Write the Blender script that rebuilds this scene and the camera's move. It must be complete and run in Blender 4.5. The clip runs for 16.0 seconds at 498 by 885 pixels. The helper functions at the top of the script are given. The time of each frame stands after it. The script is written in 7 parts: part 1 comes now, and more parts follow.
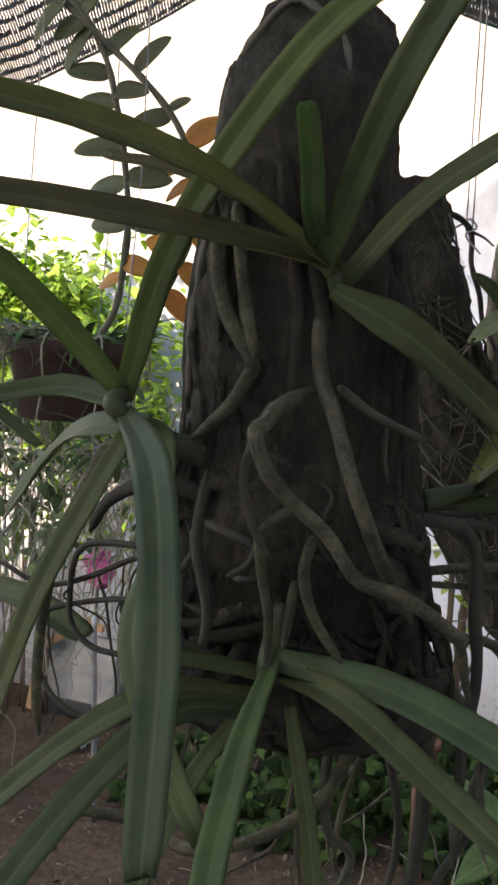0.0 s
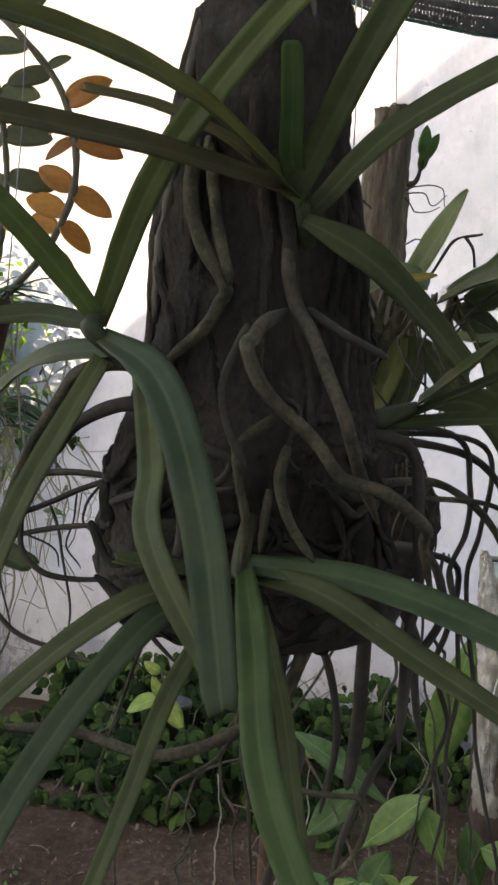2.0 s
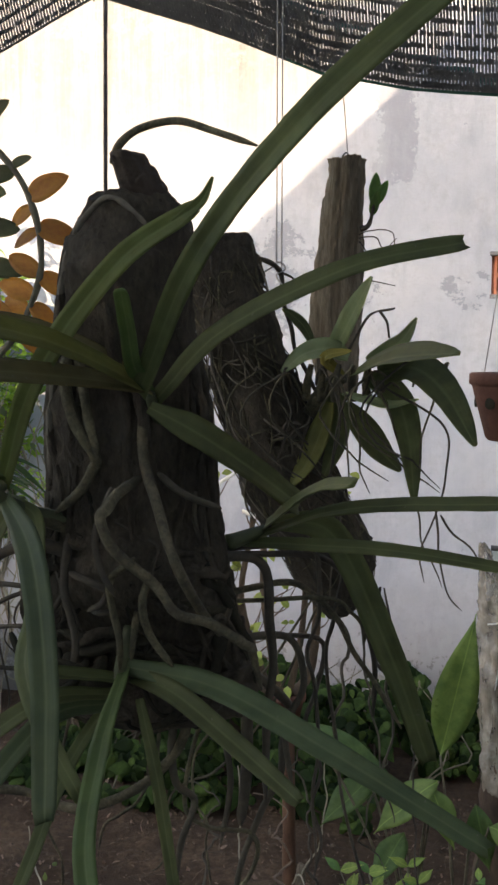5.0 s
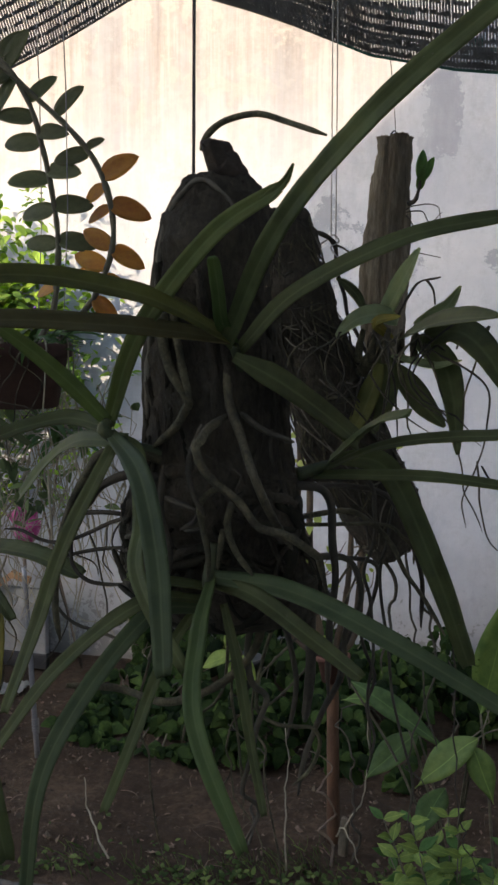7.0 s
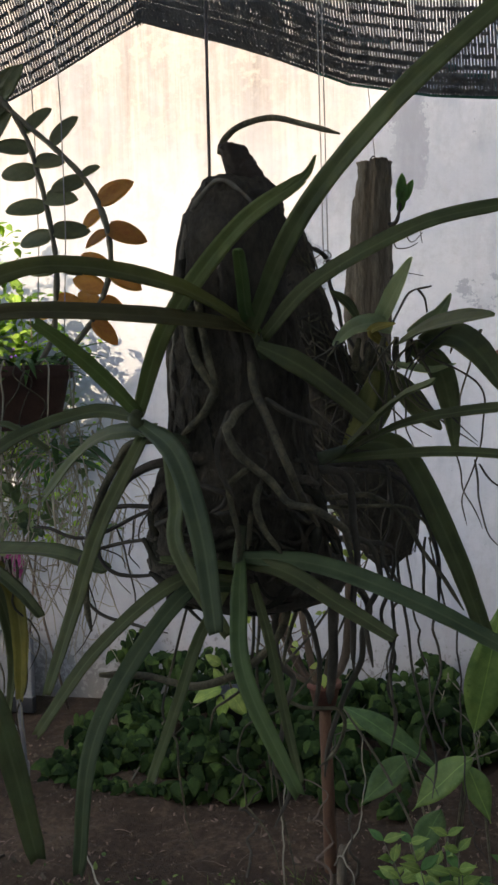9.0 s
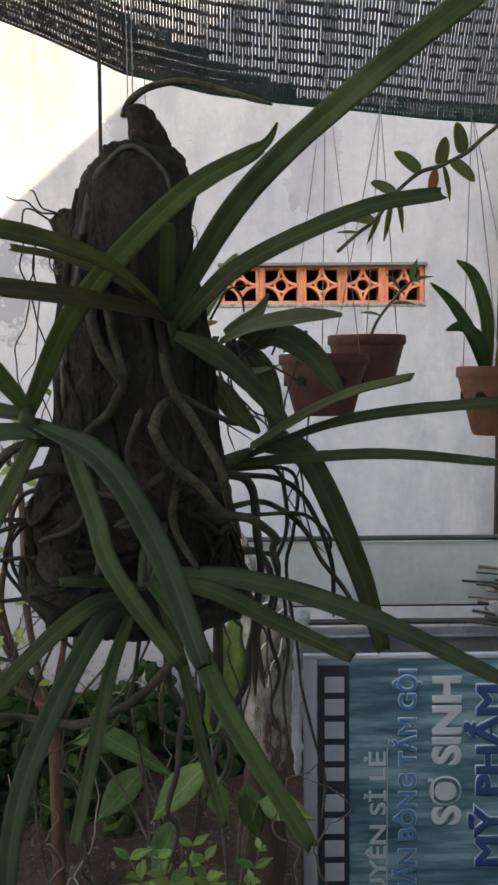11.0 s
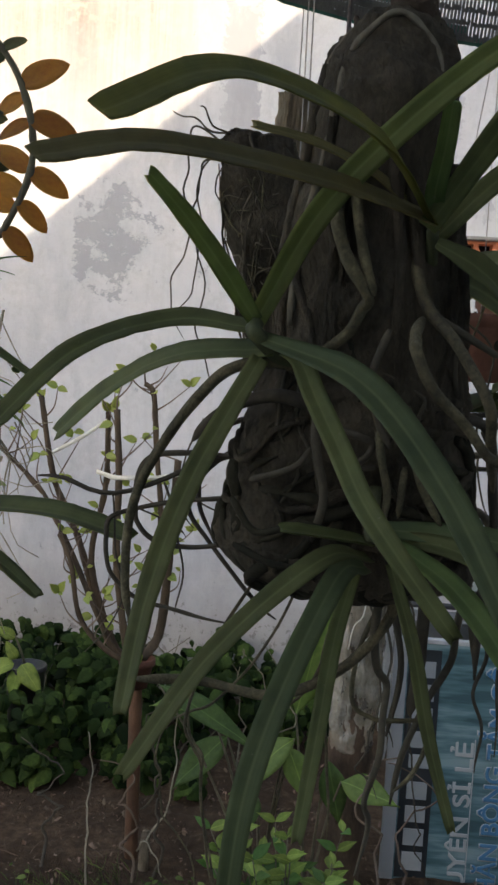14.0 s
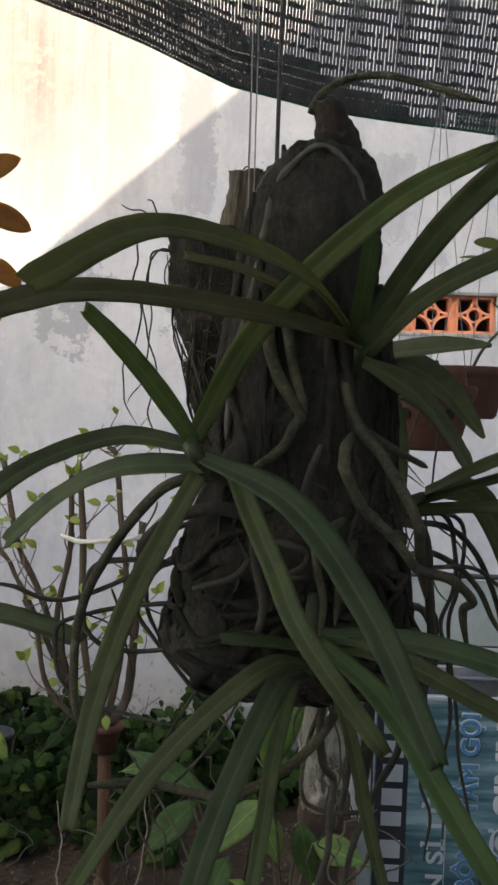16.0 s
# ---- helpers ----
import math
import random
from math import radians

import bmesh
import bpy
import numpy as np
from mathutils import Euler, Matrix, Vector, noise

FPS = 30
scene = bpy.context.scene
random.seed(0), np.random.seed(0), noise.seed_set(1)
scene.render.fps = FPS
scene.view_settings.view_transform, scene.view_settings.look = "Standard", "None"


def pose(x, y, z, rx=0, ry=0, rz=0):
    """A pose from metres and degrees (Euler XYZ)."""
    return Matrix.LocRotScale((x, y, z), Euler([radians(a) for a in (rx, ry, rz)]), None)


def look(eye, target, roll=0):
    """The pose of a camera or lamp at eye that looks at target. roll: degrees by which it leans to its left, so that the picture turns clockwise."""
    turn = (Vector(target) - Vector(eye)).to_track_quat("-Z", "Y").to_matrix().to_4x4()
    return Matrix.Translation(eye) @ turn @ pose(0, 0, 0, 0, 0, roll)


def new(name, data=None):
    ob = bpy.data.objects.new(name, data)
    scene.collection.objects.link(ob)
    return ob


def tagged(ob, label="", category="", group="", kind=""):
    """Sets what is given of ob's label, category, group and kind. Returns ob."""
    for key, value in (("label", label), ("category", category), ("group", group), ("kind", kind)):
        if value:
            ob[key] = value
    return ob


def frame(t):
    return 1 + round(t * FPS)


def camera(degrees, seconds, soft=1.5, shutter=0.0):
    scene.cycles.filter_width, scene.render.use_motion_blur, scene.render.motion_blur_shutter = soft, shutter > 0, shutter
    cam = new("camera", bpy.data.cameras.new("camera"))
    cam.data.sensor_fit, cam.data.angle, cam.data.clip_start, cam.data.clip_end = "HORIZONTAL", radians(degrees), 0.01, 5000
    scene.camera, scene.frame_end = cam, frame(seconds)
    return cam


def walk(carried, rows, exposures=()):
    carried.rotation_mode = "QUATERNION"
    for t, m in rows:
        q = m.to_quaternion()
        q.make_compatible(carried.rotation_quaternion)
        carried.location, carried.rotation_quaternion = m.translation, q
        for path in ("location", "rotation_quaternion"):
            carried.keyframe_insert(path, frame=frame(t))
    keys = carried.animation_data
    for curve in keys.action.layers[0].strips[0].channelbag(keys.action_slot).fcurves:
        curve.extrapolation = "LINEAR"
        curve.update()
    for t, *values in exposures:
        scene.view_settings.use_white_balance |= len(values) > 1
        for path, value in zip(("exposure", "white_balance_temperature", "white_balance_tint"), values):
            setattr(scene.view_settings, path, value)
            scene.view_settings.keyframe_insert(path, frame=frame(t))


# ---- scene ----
cam = camera(27.0, 16.0, 2.7)
PATH = [
    (0, (-0.0149, 0.0460, 1.4371), (-0.8171, 1.8746, 1.3235), 3.58),
    (0.5, (-0.0249, 0.0442, 1.4348), (-0.7666, 1.8984, 1.3251), 4.12),
    (1, (-0.0395, 0.0320, 1.4259), (-0.6804, 1.9232, 1.3139), 3.51),
    (1.5, (-0.054, 0.01, 1.41), (-0.583, 1.935, 1.288), 2.5),
    (2, (-0.06, -0.005, 1.409), (-0.548, 1.93, 1.277), 3.3),
    (2.5, (-0.046, 0.001, 1.429), (-0.515, 1.942, 1.314), 3.1),
    (3, (-0.033, 0.013, 1.446), (-0.498, 1.954, 1.314), 1.8),
    (3.5, (-0.017, 0.029, 1.472), (-0.542, 1.95, 1.291), 1.1),
    (4, (0.015, 0.004, 1.496), (-0.52, 1.923, 1.319), 0.8),
    (6.5, (0.073, -0.214, 1.509), (-0.517, 1.688, 1.323), -0.3),
    (7, (0.072, -0.213, 1.495), (-0.553, 1.673, 1.272), 0.3),
    (7.5, (0.073, -0.216, 1.485), (-0.572, 1.661, 1.243), 0.6),
    (8, (0.062, -0.224, 1.479), (-0.588, 1.652, 1.24), 1.0),
    (8.5, (0.048, -0.23, 1.47), (-0.588, 1.655, 1.265), 0.6),
    (9, (0.049, -0.261, 1.459), (-0.528, 1.649, 1.317), -1.5),
    (9.5, (0.012, -0.235, 1.47), (-0.392, 1.722, 1.379), -2.0),
    (10, (-0.035, -0.229, 1.463), (-0.244, 1.757, 1.362), -2.2),
    (12.3, (-0.168, -0.16, 1.448), (-0.047, 1.83, 1.285), 1.4),
    (12.5, (-0.17, -0.151, 1.446), (-0.113, 1.842, 1.289), 2.4),
    (13, (-0.18, -0.121, 1.436), (-0.251, 1.87, 1.26), 3.7),
    (13.2, (-0.188, -0.132, 1.431), (-0.282, 1.857, 1.247), 3.9),
    (13.5, (-0.197, -0.113, 1.43), (-0.31, 1.875, 1.244), 3.4),
    (14, (-0.209, -0.111, 1.419), (-0.326, 1.877, 1.229), 3.3),
    (14.5, (-0.215, -0.107, 1.413), (-0.336, 1.881, 1.227), 3.1),
    (15, (-0.219, -0.128, 1.433), (-0.307, 1.865, 1.294), 2.3),
    (15.5, (-0.212, -0.124, 1.447), (-0.27, 1.873, 1.348), 1.8),
    (16, (-0.194, -0.129, 1.456), (-0.254, 1.868, 1.362), 2.0),
]
EXPOSURES = [(0.0, 2.92, 7300, 14), (1.0, 2.88, 7300, 14), (2.5, 2.76, 7500, 14), (4.0, 2.74, 7600, 14), (6.5, 1.99, 7000, 13), (8.0, 2.06, 7000, 12), (9.0, 2.07, 6950, 12), (10.0, 1.95, 6800, 11), (12.3, 2.84, 8000, 11), (12.6, 2.82, 8000, 11), (13.0, 2.72, 7900, 12), (13.5, 2.46, 7700, 12), (14.0, 2.26, 7400, 11), (16.0, 2.24, 7400, 11)]
walk(cam, [(t, look(eye, target, roll)) for t, eye, target, roll in PATH], EXPOSURES)

# ---- world and sun ----
world = bpy.data.worlds.new("world")
scene.world = world
world.use_nodes = True
wn = world.node_tree.nodes
sky = wn.new("ShaderNodeTexSky")
sky.sky_type, sky.sun_disc = "NISHITA", False
SUN_DIR = Vector((-0.42, -0.82, 0.34)).normalized()
sky.sun_elevation = math.asin(SUN_DIR.z)
sky.sun_rotation = math.atan2(SUN_DIR.x, SUN_DIR.y)
sky.air_density, sky.dust_density = 1.0, 1.5
wn["Background"].inputs[1].default_value = 0.15
world.node_tree.links.new(sky.outputs[0], wn["Background"].inputs[0])
sun = new("sun", bpy.data.lights.new("sun", "SUN"))
sun.data.energy, sun.data.angle, sun.data.color = 1.55, radians(0.14), (1.0, 0.84, 0.64)
sun.matrix_world = look(SUN_DIR * 20, (0, 0, 0))


# ---- materials ----
def material(name, rough=0.6, metal=0.0, spec=0.5):
    m = bpy.data.materials.new(name)
    m.use_nodes = True
    b = m.node_tree.nodes["Principled BSDF"]
    b.inputs["Roughness"].default_value, b.inputs["Metallic"].default_value = rough, metal
    b.inputs["Specular IOR Level"].default_value = spec
    return m, m.node_tree, b


def node(tree, kind, **values):
    n = tree.nodes.new(kind)
    for key, v in values.items():
        n.inputs[key.replace("_", " ")].default_value = v
    return n


def coords(tree, scale=(1, 1, 1), kind="Object"):
    c = tree.nodes.new("ShaderNodeTexCoord")
    mp = node(tree, "ShaderNodeMapping", Scale=scale)
    tree.links.new(c.outputs[kind], mp.inputs["Vector"])
    return mp.outputs["Vector"]


def noise_tex(tree, vec, scale, detail=5.0, rough=0.6):
    n = node(tree, "ShaderNodeTexNoise", Scale=scale, Detail=detail, Roughness=rough)
    tree.links.new(vec, n.inputs["Vector"])
    return n.outputs["Fac"]


def ramp(tree, fac, stops):
    r = tree.nodes.new("ShaderNodeValToRGB")
    e = r.color_ramp.elements
    while len(e) < len(stops):
        e.new(0.5)
    for el, (p, c) in zip(e, stops):
        el.position, el.color = p, (*c, 1.0)
    tree.links.new(fac, r.inputs["Fac"])
    return r.outputs["Color"]


def mixc(tree, fac, a, b, mode="MIX"):
    m = tree.nodes.new("ShaderNodeMix")
    m.data_type, m.blend_type = "RGBA", mode
    for s, v in (("Factor", fac), ("A", a), ("B", b)):
        sock = [i for i in m.inputs if i.name == s and i.enabled and i.type == ("VALUE" if s == "Factor" else "RGBA")][0]
        if isinstance(v, bpy.types.NodeSocket):
            tree.links.new(v, sock)
        else:
            sock.default_value = v if s == "Factor" else (*v, 1.0)
    return [o for o in m.outputs if o.type == "RGBA"][0]


def maths(tree, op, a, b=0.0, c=0.0, clamp=False):
    m = tree.nodes.new("ShaderNodeMath")
    m.operation, m.use_clamp = op, clamp
    for i, v in enumerate((a, b, c)):
        if isinstance(v, bpy.types.NodeSocket):
            tree.links.new(v, m.inputs[i])
        else:
            m.inputs[i].default_value = v
    return m.outputs[0]


def bump(tree, b, height, strength, dist):
    n = node(tree, "ShaderNodeBump", Strength=strength, Distance=dist)
    tree.links.new(height, n.inputs["Height"])
    tree.links.new(n.outputs["Normal"], b.inputs["Normal"])


def random_tone(tree, color, amount=0.35):
    """Shift brightness and hue per object."""
    info = tree.nodes.new("ShaderNodeObjectInfo")
    h = node(tree, "ShaderNodeHueSaturation")
    tree.links.new(maths(tree, "MULTIPLY_ADD", info.outputs["Random"], amount, 1.0 - amount / 2), h.inputs["Value"])
    tree.links.new(maths(tree, "MULTIPLY_ADD", info.outputs["Random"], 0.016, 0.492), h.inputs["Hue"])
    tree.links.new(color, h.inputs["Color"])
    return h.outputs["Color"]


def speckled(name, stops, scale, rough=0.7, bump_scale=None, strength=0.4, dist=0.003, stretch=(1, 1, 1), spec=0.4, tone=0.0, trans=0.0, metal=0.0, island=0.0):
    """A surface of two noises, a broad and a fine one, with a fine relief."""
    m, t, b = material(name, rough, metal, spec)
    v = coords(t, stretch)
    broad, fine = noise_tex(t, v, scale, 4), noise_tex(t, v, scale * 9, 6, 0.7)
    f = maths(t, "ADD", maths(t, "MULTIPLY", broad, 0.65), maths(t, "MULTIPLY", fine, 0.35))
    col = ramp(t, f, stops)
    if tone:
        col = random_tone(t, col, tone)
    if island:
        geo = t.nodes.new("ShaderNodeNewGeometry")
        hs = node(t, "ShaderNodeHueSaturation")
        t.links.new(maths(t, "MULTIPLY_ADD", geo.outputs["Random Per Island"], island, 1.0 - island * 0.55), hs.inputs["Value"])
        t.links.new(maths(t, "MULTIPLY_ADD", geo.outputs["Random Per Island"], -0.035, 0.515), hs.inputs["Hue"])
        t.links.new(col, hs.inputs["Color"])
        col = hs.outputs["Color"]
    t.links.new(col, b.inputs["Base Color"])
    bump(t, b, noise_tex(t, v, bump_scale or scale * 6, 7, 0.7), strength, dist)
    if trans:
        out = t.nodes["Material Output"]
        tr = t.nodes.new("ShaderNodeBsdfTranslucent")
        h = node(t, "ShaderNodeHueSaturation", Saturation=1.15, Value=1.3)
        t.links.new(col, h.inputs["Color"])
        t.links.new(h.outputs["Color"], tr.inputs["Color"])
        mx = node(t, "ShaderNodeMixShader", Fac=trans)
        t.links.new(b.outputs[0], mx.inputs[1])
        t.links.new(tr.outputs[0], mx.inputs[2])
        t.links.new(mx.outputs[0], out.inputs["Surface"])
    return m


def strap_material(name, dark, light, rib, trans=0.3):
    """Thick orchid leaf: lengthwise streaks, a pale crease along the middle, waxy gloss, dusty blotches."""
    m, t, b = material(name, 0.6, 0.0, 0.16)
    uv = t.nodes.new("ShaderNodeUVMap")
    uv.uv_map = "uv"
    mp = node(t, "ShaderNodeMapping", Scale=(30, 2.0, 1))
    t.links.new(uv.outputs[0], mp.inputs["Vector"])
    streak = noise_tex(t, mp.outputs[0], 1.0, 3)
    blotch = noise_tex(t, coords(t), 35, 4)
    col = ramp(t, maths(t, "ADD", maths(t, "MULTIPLY", streak, 0.25), maths(t, "MULTIPLY", blotch, 0.75)), [(0.3, dark), (0.7, light)])
    col = random_tone(t, col, 0.3)
    sep = t.nodes.new("ShaderNodeSeparateXYZ")
    t.links.new(uv.outputs[0], sep.inputs[0])
    mid = maths(t, "ABSOLUTE", maths(t, "SUBTRACT", sep.outputs[0], 0.5))
    line = maths(t, "SUBTRACT", 1.0, maths(t, "MULTIPLY", mid, 13.0), clamp=True)
    # pale midrib, strengthened to carry the highlight along the crease
    col = mixc(t, maths(t, "MULTIPLY", line, 0.5), col, rib)
    spots = noise_tex(t, coords(t), 260, 3, 0.6)
    col = mixc(t, maths(t, "MULTIPLY", maths(t, "GREATER_THAN", spots, 0.72), 0.35), col, (0.18, 0.17, 0.12))
    t.links.new(col, b.inputs["Base Color"])
    t.links.new(maths(t, "MULTIPLY_ADD", blotch, 0.35, 0.42), b.inputs["Roughness"])
    bump(t, b, maths(t, "ADD", maths(t, "MULTIPLY", streak, 0.4), maths(t, "MULTIPLY", blotch, 0.8)), 0.25, 0.0006)
    tr = t.nodes.new("ShaderNodeBsdfTranslucent")
    thin = node(t, "ShaderNodeHueSaturation", Saturation=1.1, Value=1.9)
    t.links.new(col, thin.inputs["Color"])
    t.links.new(thin.outputs["Color"], tr.inputs["Color"])
    mx = node(t, "ShaderNodeMixShader", Fac=trans)
    t.links.new(b.outputs[0], mx.inputs[1])
    t.links.new(tr.outputs[0], mx.inputs[2])
    t.links.new(mx.outputs[0], t.nodes["Material Output"].inputs["Surface"])
    return m


STRAP = strap_material("orchid_leaf", (0.057, 0.067, 0.028), (0.116, 0.131, 0.055), (0.15, 0.165, 0.075))
STRAP_BLUE = strap_material("orchid_leaf_bluish", (0.042, 0.058, 0.029), (0.084, 0.108, 0.052), (0.13, 0.15, 0.078))
STRAP_FRESH = strap_material("orchid_leaf_fresh", (0.054, 0.080, 0.029), (0.104, 0.146, 0.053), (0.14, 0.18, 0.075), 0.40)
# lime and olive leaf tones, also lightened for the light coming through these leaves
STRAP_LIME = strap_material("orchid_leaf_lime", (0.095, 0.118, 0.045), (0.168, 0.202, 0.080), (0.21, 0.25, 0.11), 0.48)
STRAP_OLIVE = strap_material("orchid_leaf_olive", (0.080, 0.082, 0.028), (0.165, 0.162, 0.056), (0.19, 0.19, 0.08), 0.48)
STRAP_DUSK = strap_material("orchid_leaf_dusky", (0.080, 0.070, 0.030), (0.150, 0.130, 0.058), (0.17, 0.15, 0.075), 0.38)
STRAP_PALE = strap_material("orchid_leaf_pale", (0.15, 0.18, 0.09), (0.26, 0.29, 0.16), (0.3, 0.33, 0.2), 0.35)
STRAP_YELLOW = strap_material("orchid_leaf_yellowed", (0.13, 0.12, 0.03), (0.26, 0.22, 0.05), (0.30, 0.25, 0.08))
ROOT = speckled("aerial_root", [(0.34, (0.024, 0.020, 0.012)), (0.5, (0.068, 0.058, 0.033)), (0.64, (0.145, 0.124, 0.072)), (0.74, (0.26, 0.23, 0.155))], 60, 0.9, 420, 0.9, 0.0016, tone=0.3)
ROOT_DARK = speckled("dark_root", [(0.3, (0.026, 0.021, 0.015)), (0.6, (0.068, 0.056, 0.040)), (0.85, (0.14, 0.12, 0.09))], 30, 0.9, 400, 0.6, 0.001, tone=0.3)
BARK = speckled("dark_bark", [(0.34, (0.028, 0.0225, 0.016)), (0.48, (0.060, 0.049, 0.036)), (0.62, (0.100, 0.082, 0.061)), (0.74, (0.17, 0.145, 0.11))], 30, 0.95, 130, 1.0, 0.012, (1, 1, 0.5), 0.2)
MOSSY = speckled("dark_mossy_root", [(0.3, (0.014, 0.012, 0.009)), (0.6, (0.036, 0.032, 0.022)), (0.8, (0.075, 0.066, 0.044))], 40, 0.95, 300, 0.9, 0.002, spec=0.15, tone=0.4)
# bark paled to carry the light caught by rims and root strands
BARK_LIT = speckled("lit_pale_bark", [(0.3, (0.07, 0.058, 0.045)), (0.7, (0.21, 0.185, 0.145))], 26, 0.95, 150, 0.8, 0.004, (1, 1, 0.5), 0.15)
BARK_KNOB = speckled("knob_wood", [(0.3, (0.022, 0.016, 0.013)), (0.7, (0.080, 0.060, 0.047))], 40, 0.92, 140, 0.9, 0.004, spec=0.2)
STUB = speckled("grey_timber", [(0.32, (0.040, 0.030, 0.020)), (0.5, (0.125, 0.100, 0.070)), (0.7, (0.27, 0.225, 0.165))], 34, 0.9, 160, 1.0, 0.005, (1, 1, 0.12), 0.2)
TWIG = speckled("twig_bark", [(0.3, (0.07, 0.048, 0.034)), (0.7, (0.18, 0.13, 0.095))], 20, 0.85, 120, 0.6, 0.002, (1, 1, 0.4), tone=0.3)
POST_WOOD = speckled("red_brown_post", [(0.3, (0.050, 0.024, 0.013)), (0.7, (0.150, 0.075, 0.040))], 24, 0.85, 90, 0.7, 0.003, (1, 1, 0.3))
REDWOOD = speckled("red_brown_stem", [(0.3, (0.036, 0.024, 0.014)), (0.7, (0.120, 0.080, 0.046))], 24, 0.85, 90, 0.7, 0.003, (1, 1, 0.3))
STUMP = speckled("stump_bark", [(0.3, (0.035, 0.022, 0.014)), (0.55, (0.085, 0.055, 0.035)), (0.75, (0.16, 0.11, 0.075))], 18, 0.9, 110, 0.9, 0.006, (1, 1, 0.35))
SHEATH = speckled("leaf_sheath", [(0.3, (0.030, 0.036, 0.017)), (0.7, (0.075, 0.085, 0.035))], 60, 0.7, 200, 0.5, 0.001)
PAVER = speckled("concrete_paver", [(0.3, (0.050, 0.043, 0.034)), (0.55, (0.092, 0.080, 0.066)), (0.8, (0.15, 0.132, 0.110))], 14, 0.92, 160, 0.9, 0.004, tone=0.3)
OLDWOOD = speckled("old_orange_board", [(0.3, (0.22, 0.11, 0.05)), (0.7, (0.45, 0.26, 0.13))], 12, 0.8, 120, 0.5, 0.003, (1, 1, 0.2))
GREENSTEM = speckled("cane_green_brown", [(0.3, (0.06, 0.055, 0.035)), (0.7, (0.15, 0.13, 0.08))], 60, 0.7, 200, 0.5, 0.001)
CANE_LEAF = speckled("cane_leaf_green", [(0.3, (0.090, 0.100, 0.045)), (0.7, (0.18, 0.188, 0.085))], 18, 0.5, 120, 0.3, 0.001, tone=0.35, trans=0.46)
SPRAY_LEAF = speckled("spray_leaf", [(0.3, (0.13, 0.145, 0.045)), (0.7, (0.27, 0.28, 0.09))], 18, 0.5, 120, 0.3, 0.001, tone=0.35, trans=0.4)
CANE_AMBER = speckled("cane_leaf_amber", [(0.3, (0.34, 0.15, 0.045)), (0.55, (0.50, 0.27, 0.055)), (0.8, (0.38, 0.29, 0.07))], 25, 0.5, 120, 0.3, 0.001, tone=0.45, trans=0.5)


def veined(name, dark, light, pitch=0.022):
    """A broad leaf's skin: pale midrib, slanting side veins pressed into it, blotches; the leaf lies along its own y."""
    m, t, b = material(name, 0.58, 0.0, 0.25)
    v = coords(t)
    sep = t.nodes.new("ShaderNodeSeparateXYZ")
    t.links.new(v, sep.inputs[0])
    ax = maths(t, "ABSOLUTE", sep.outputs[0])
    blotch = noise_tex(t, v, 22, 5, 0.65)
    col = random_tone(t, ramp(t, blotch, [(0.32, dark), (0.68, light)]), 0.35)
    f = maths(t, "FRACT", maths(t, "DIVIDE", maths(t, "SUBTRACT", sep.outputs[1], maths(t, "MULTIPLY", ax, 0.8)), pitch))
    side = maths(t, "SUBTRACT", 1.0, maths(t, "MULTIPLY", maths(t, "ABSOLUTE", maths(t, "SUBTRACT", f, 0.5)), 9.0), clamp=True)
    mid = maths(t, "SUBTRACT", 1.0, maths(t, "DIVIDE", ax, pitch * 0.12), clamp=True)
    col = mixc(t, maths(t, "MULTIPLY", side, 0.04), col, tuple(c * 0.55 for c in dark))
    col = mixc(t, maths(t, "MULTIPLY", mid, 0.6), col, tuple(min(1, c * 1.5) for c in light))
    t.links.new(col, b.inputs["Base Color"])
    bump(t, b, maths(t, "SUBTRACT", maths(t, "MULTIPLY", blotch, 0.5), maths(t, "ADD", maths(t, "MULTIPLY", side, 0.5), mid)), 0.3, 0.003)
    tr = t.nodes.new("ShaderNodeBsdfTranslucent")
    thin = node(t, "ShaderNodeHueSaturation", Saturation=1.15, Value=1.4)
    t.links.new(col, thin.inputs["Color"])
    t.links.new(thin.outputs["Color"], tr.inputs["Color"])
    mx = node(t, "ShaderNodeMixShader", Fac=0.25)
    t.links.new(b.outputs[0], mx.inputs[1])
    t.links.new(tr.outputs[0], mx.inputs[2])
    t.links.new(mx.outputs[0], t.nodes["Material Output"].inputs["Surface"])
    return m


VEINED, VEINED_LIGHT = veined("veined_leaf", (0.036, 0.070, 0.018), (0.078, 0.130, 0.034)), veined("veined_leaf_light", (0.074, 0.128, 0.028), (0.15, 0.22, 0.052))
SHRUB_LEAF = veined("shrub_leaf", (0.100, 0.155, 0.030), (0.24, 0.31, 0.065), 0.009)
BROAD = speckled("broad_leaf", [(0.3, (0.035, 0.08, 0.018)), (0.7, (0.09, 0.175, 0.036))], 16, 0.6, 120, 0.4, 0.002, spec=0.25, tone=0.35, trans=0.25)
YELLOW_LEAF = speckled("yellow_leaf", [(0.3, (0.19, 0.24, 0.045)), (0.7, (0.34, 0.37, 0.085))], 16, 0.5, 120, 0.3, 0.002, tone=0.2, trans=0.3)
IVY = speckled("ivy_leaf", [(0.3, (0.010, 0.022, 0.005)), (0.52, (0.022, 0.044, 0.010)), (0.66, (0.046, 0.082, 0.017)), (0.78, (0.13, 0.19, 0.04))], 9, 0.75, 60, 0.5, 0.003, spec=0.12, trans=0.2, island=1.4)
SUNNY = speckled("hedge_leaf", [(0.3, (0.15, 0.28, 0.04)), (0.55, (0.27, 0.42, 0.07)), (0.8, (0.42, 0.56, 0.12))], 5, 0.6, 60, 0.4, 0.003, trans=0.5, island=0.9)
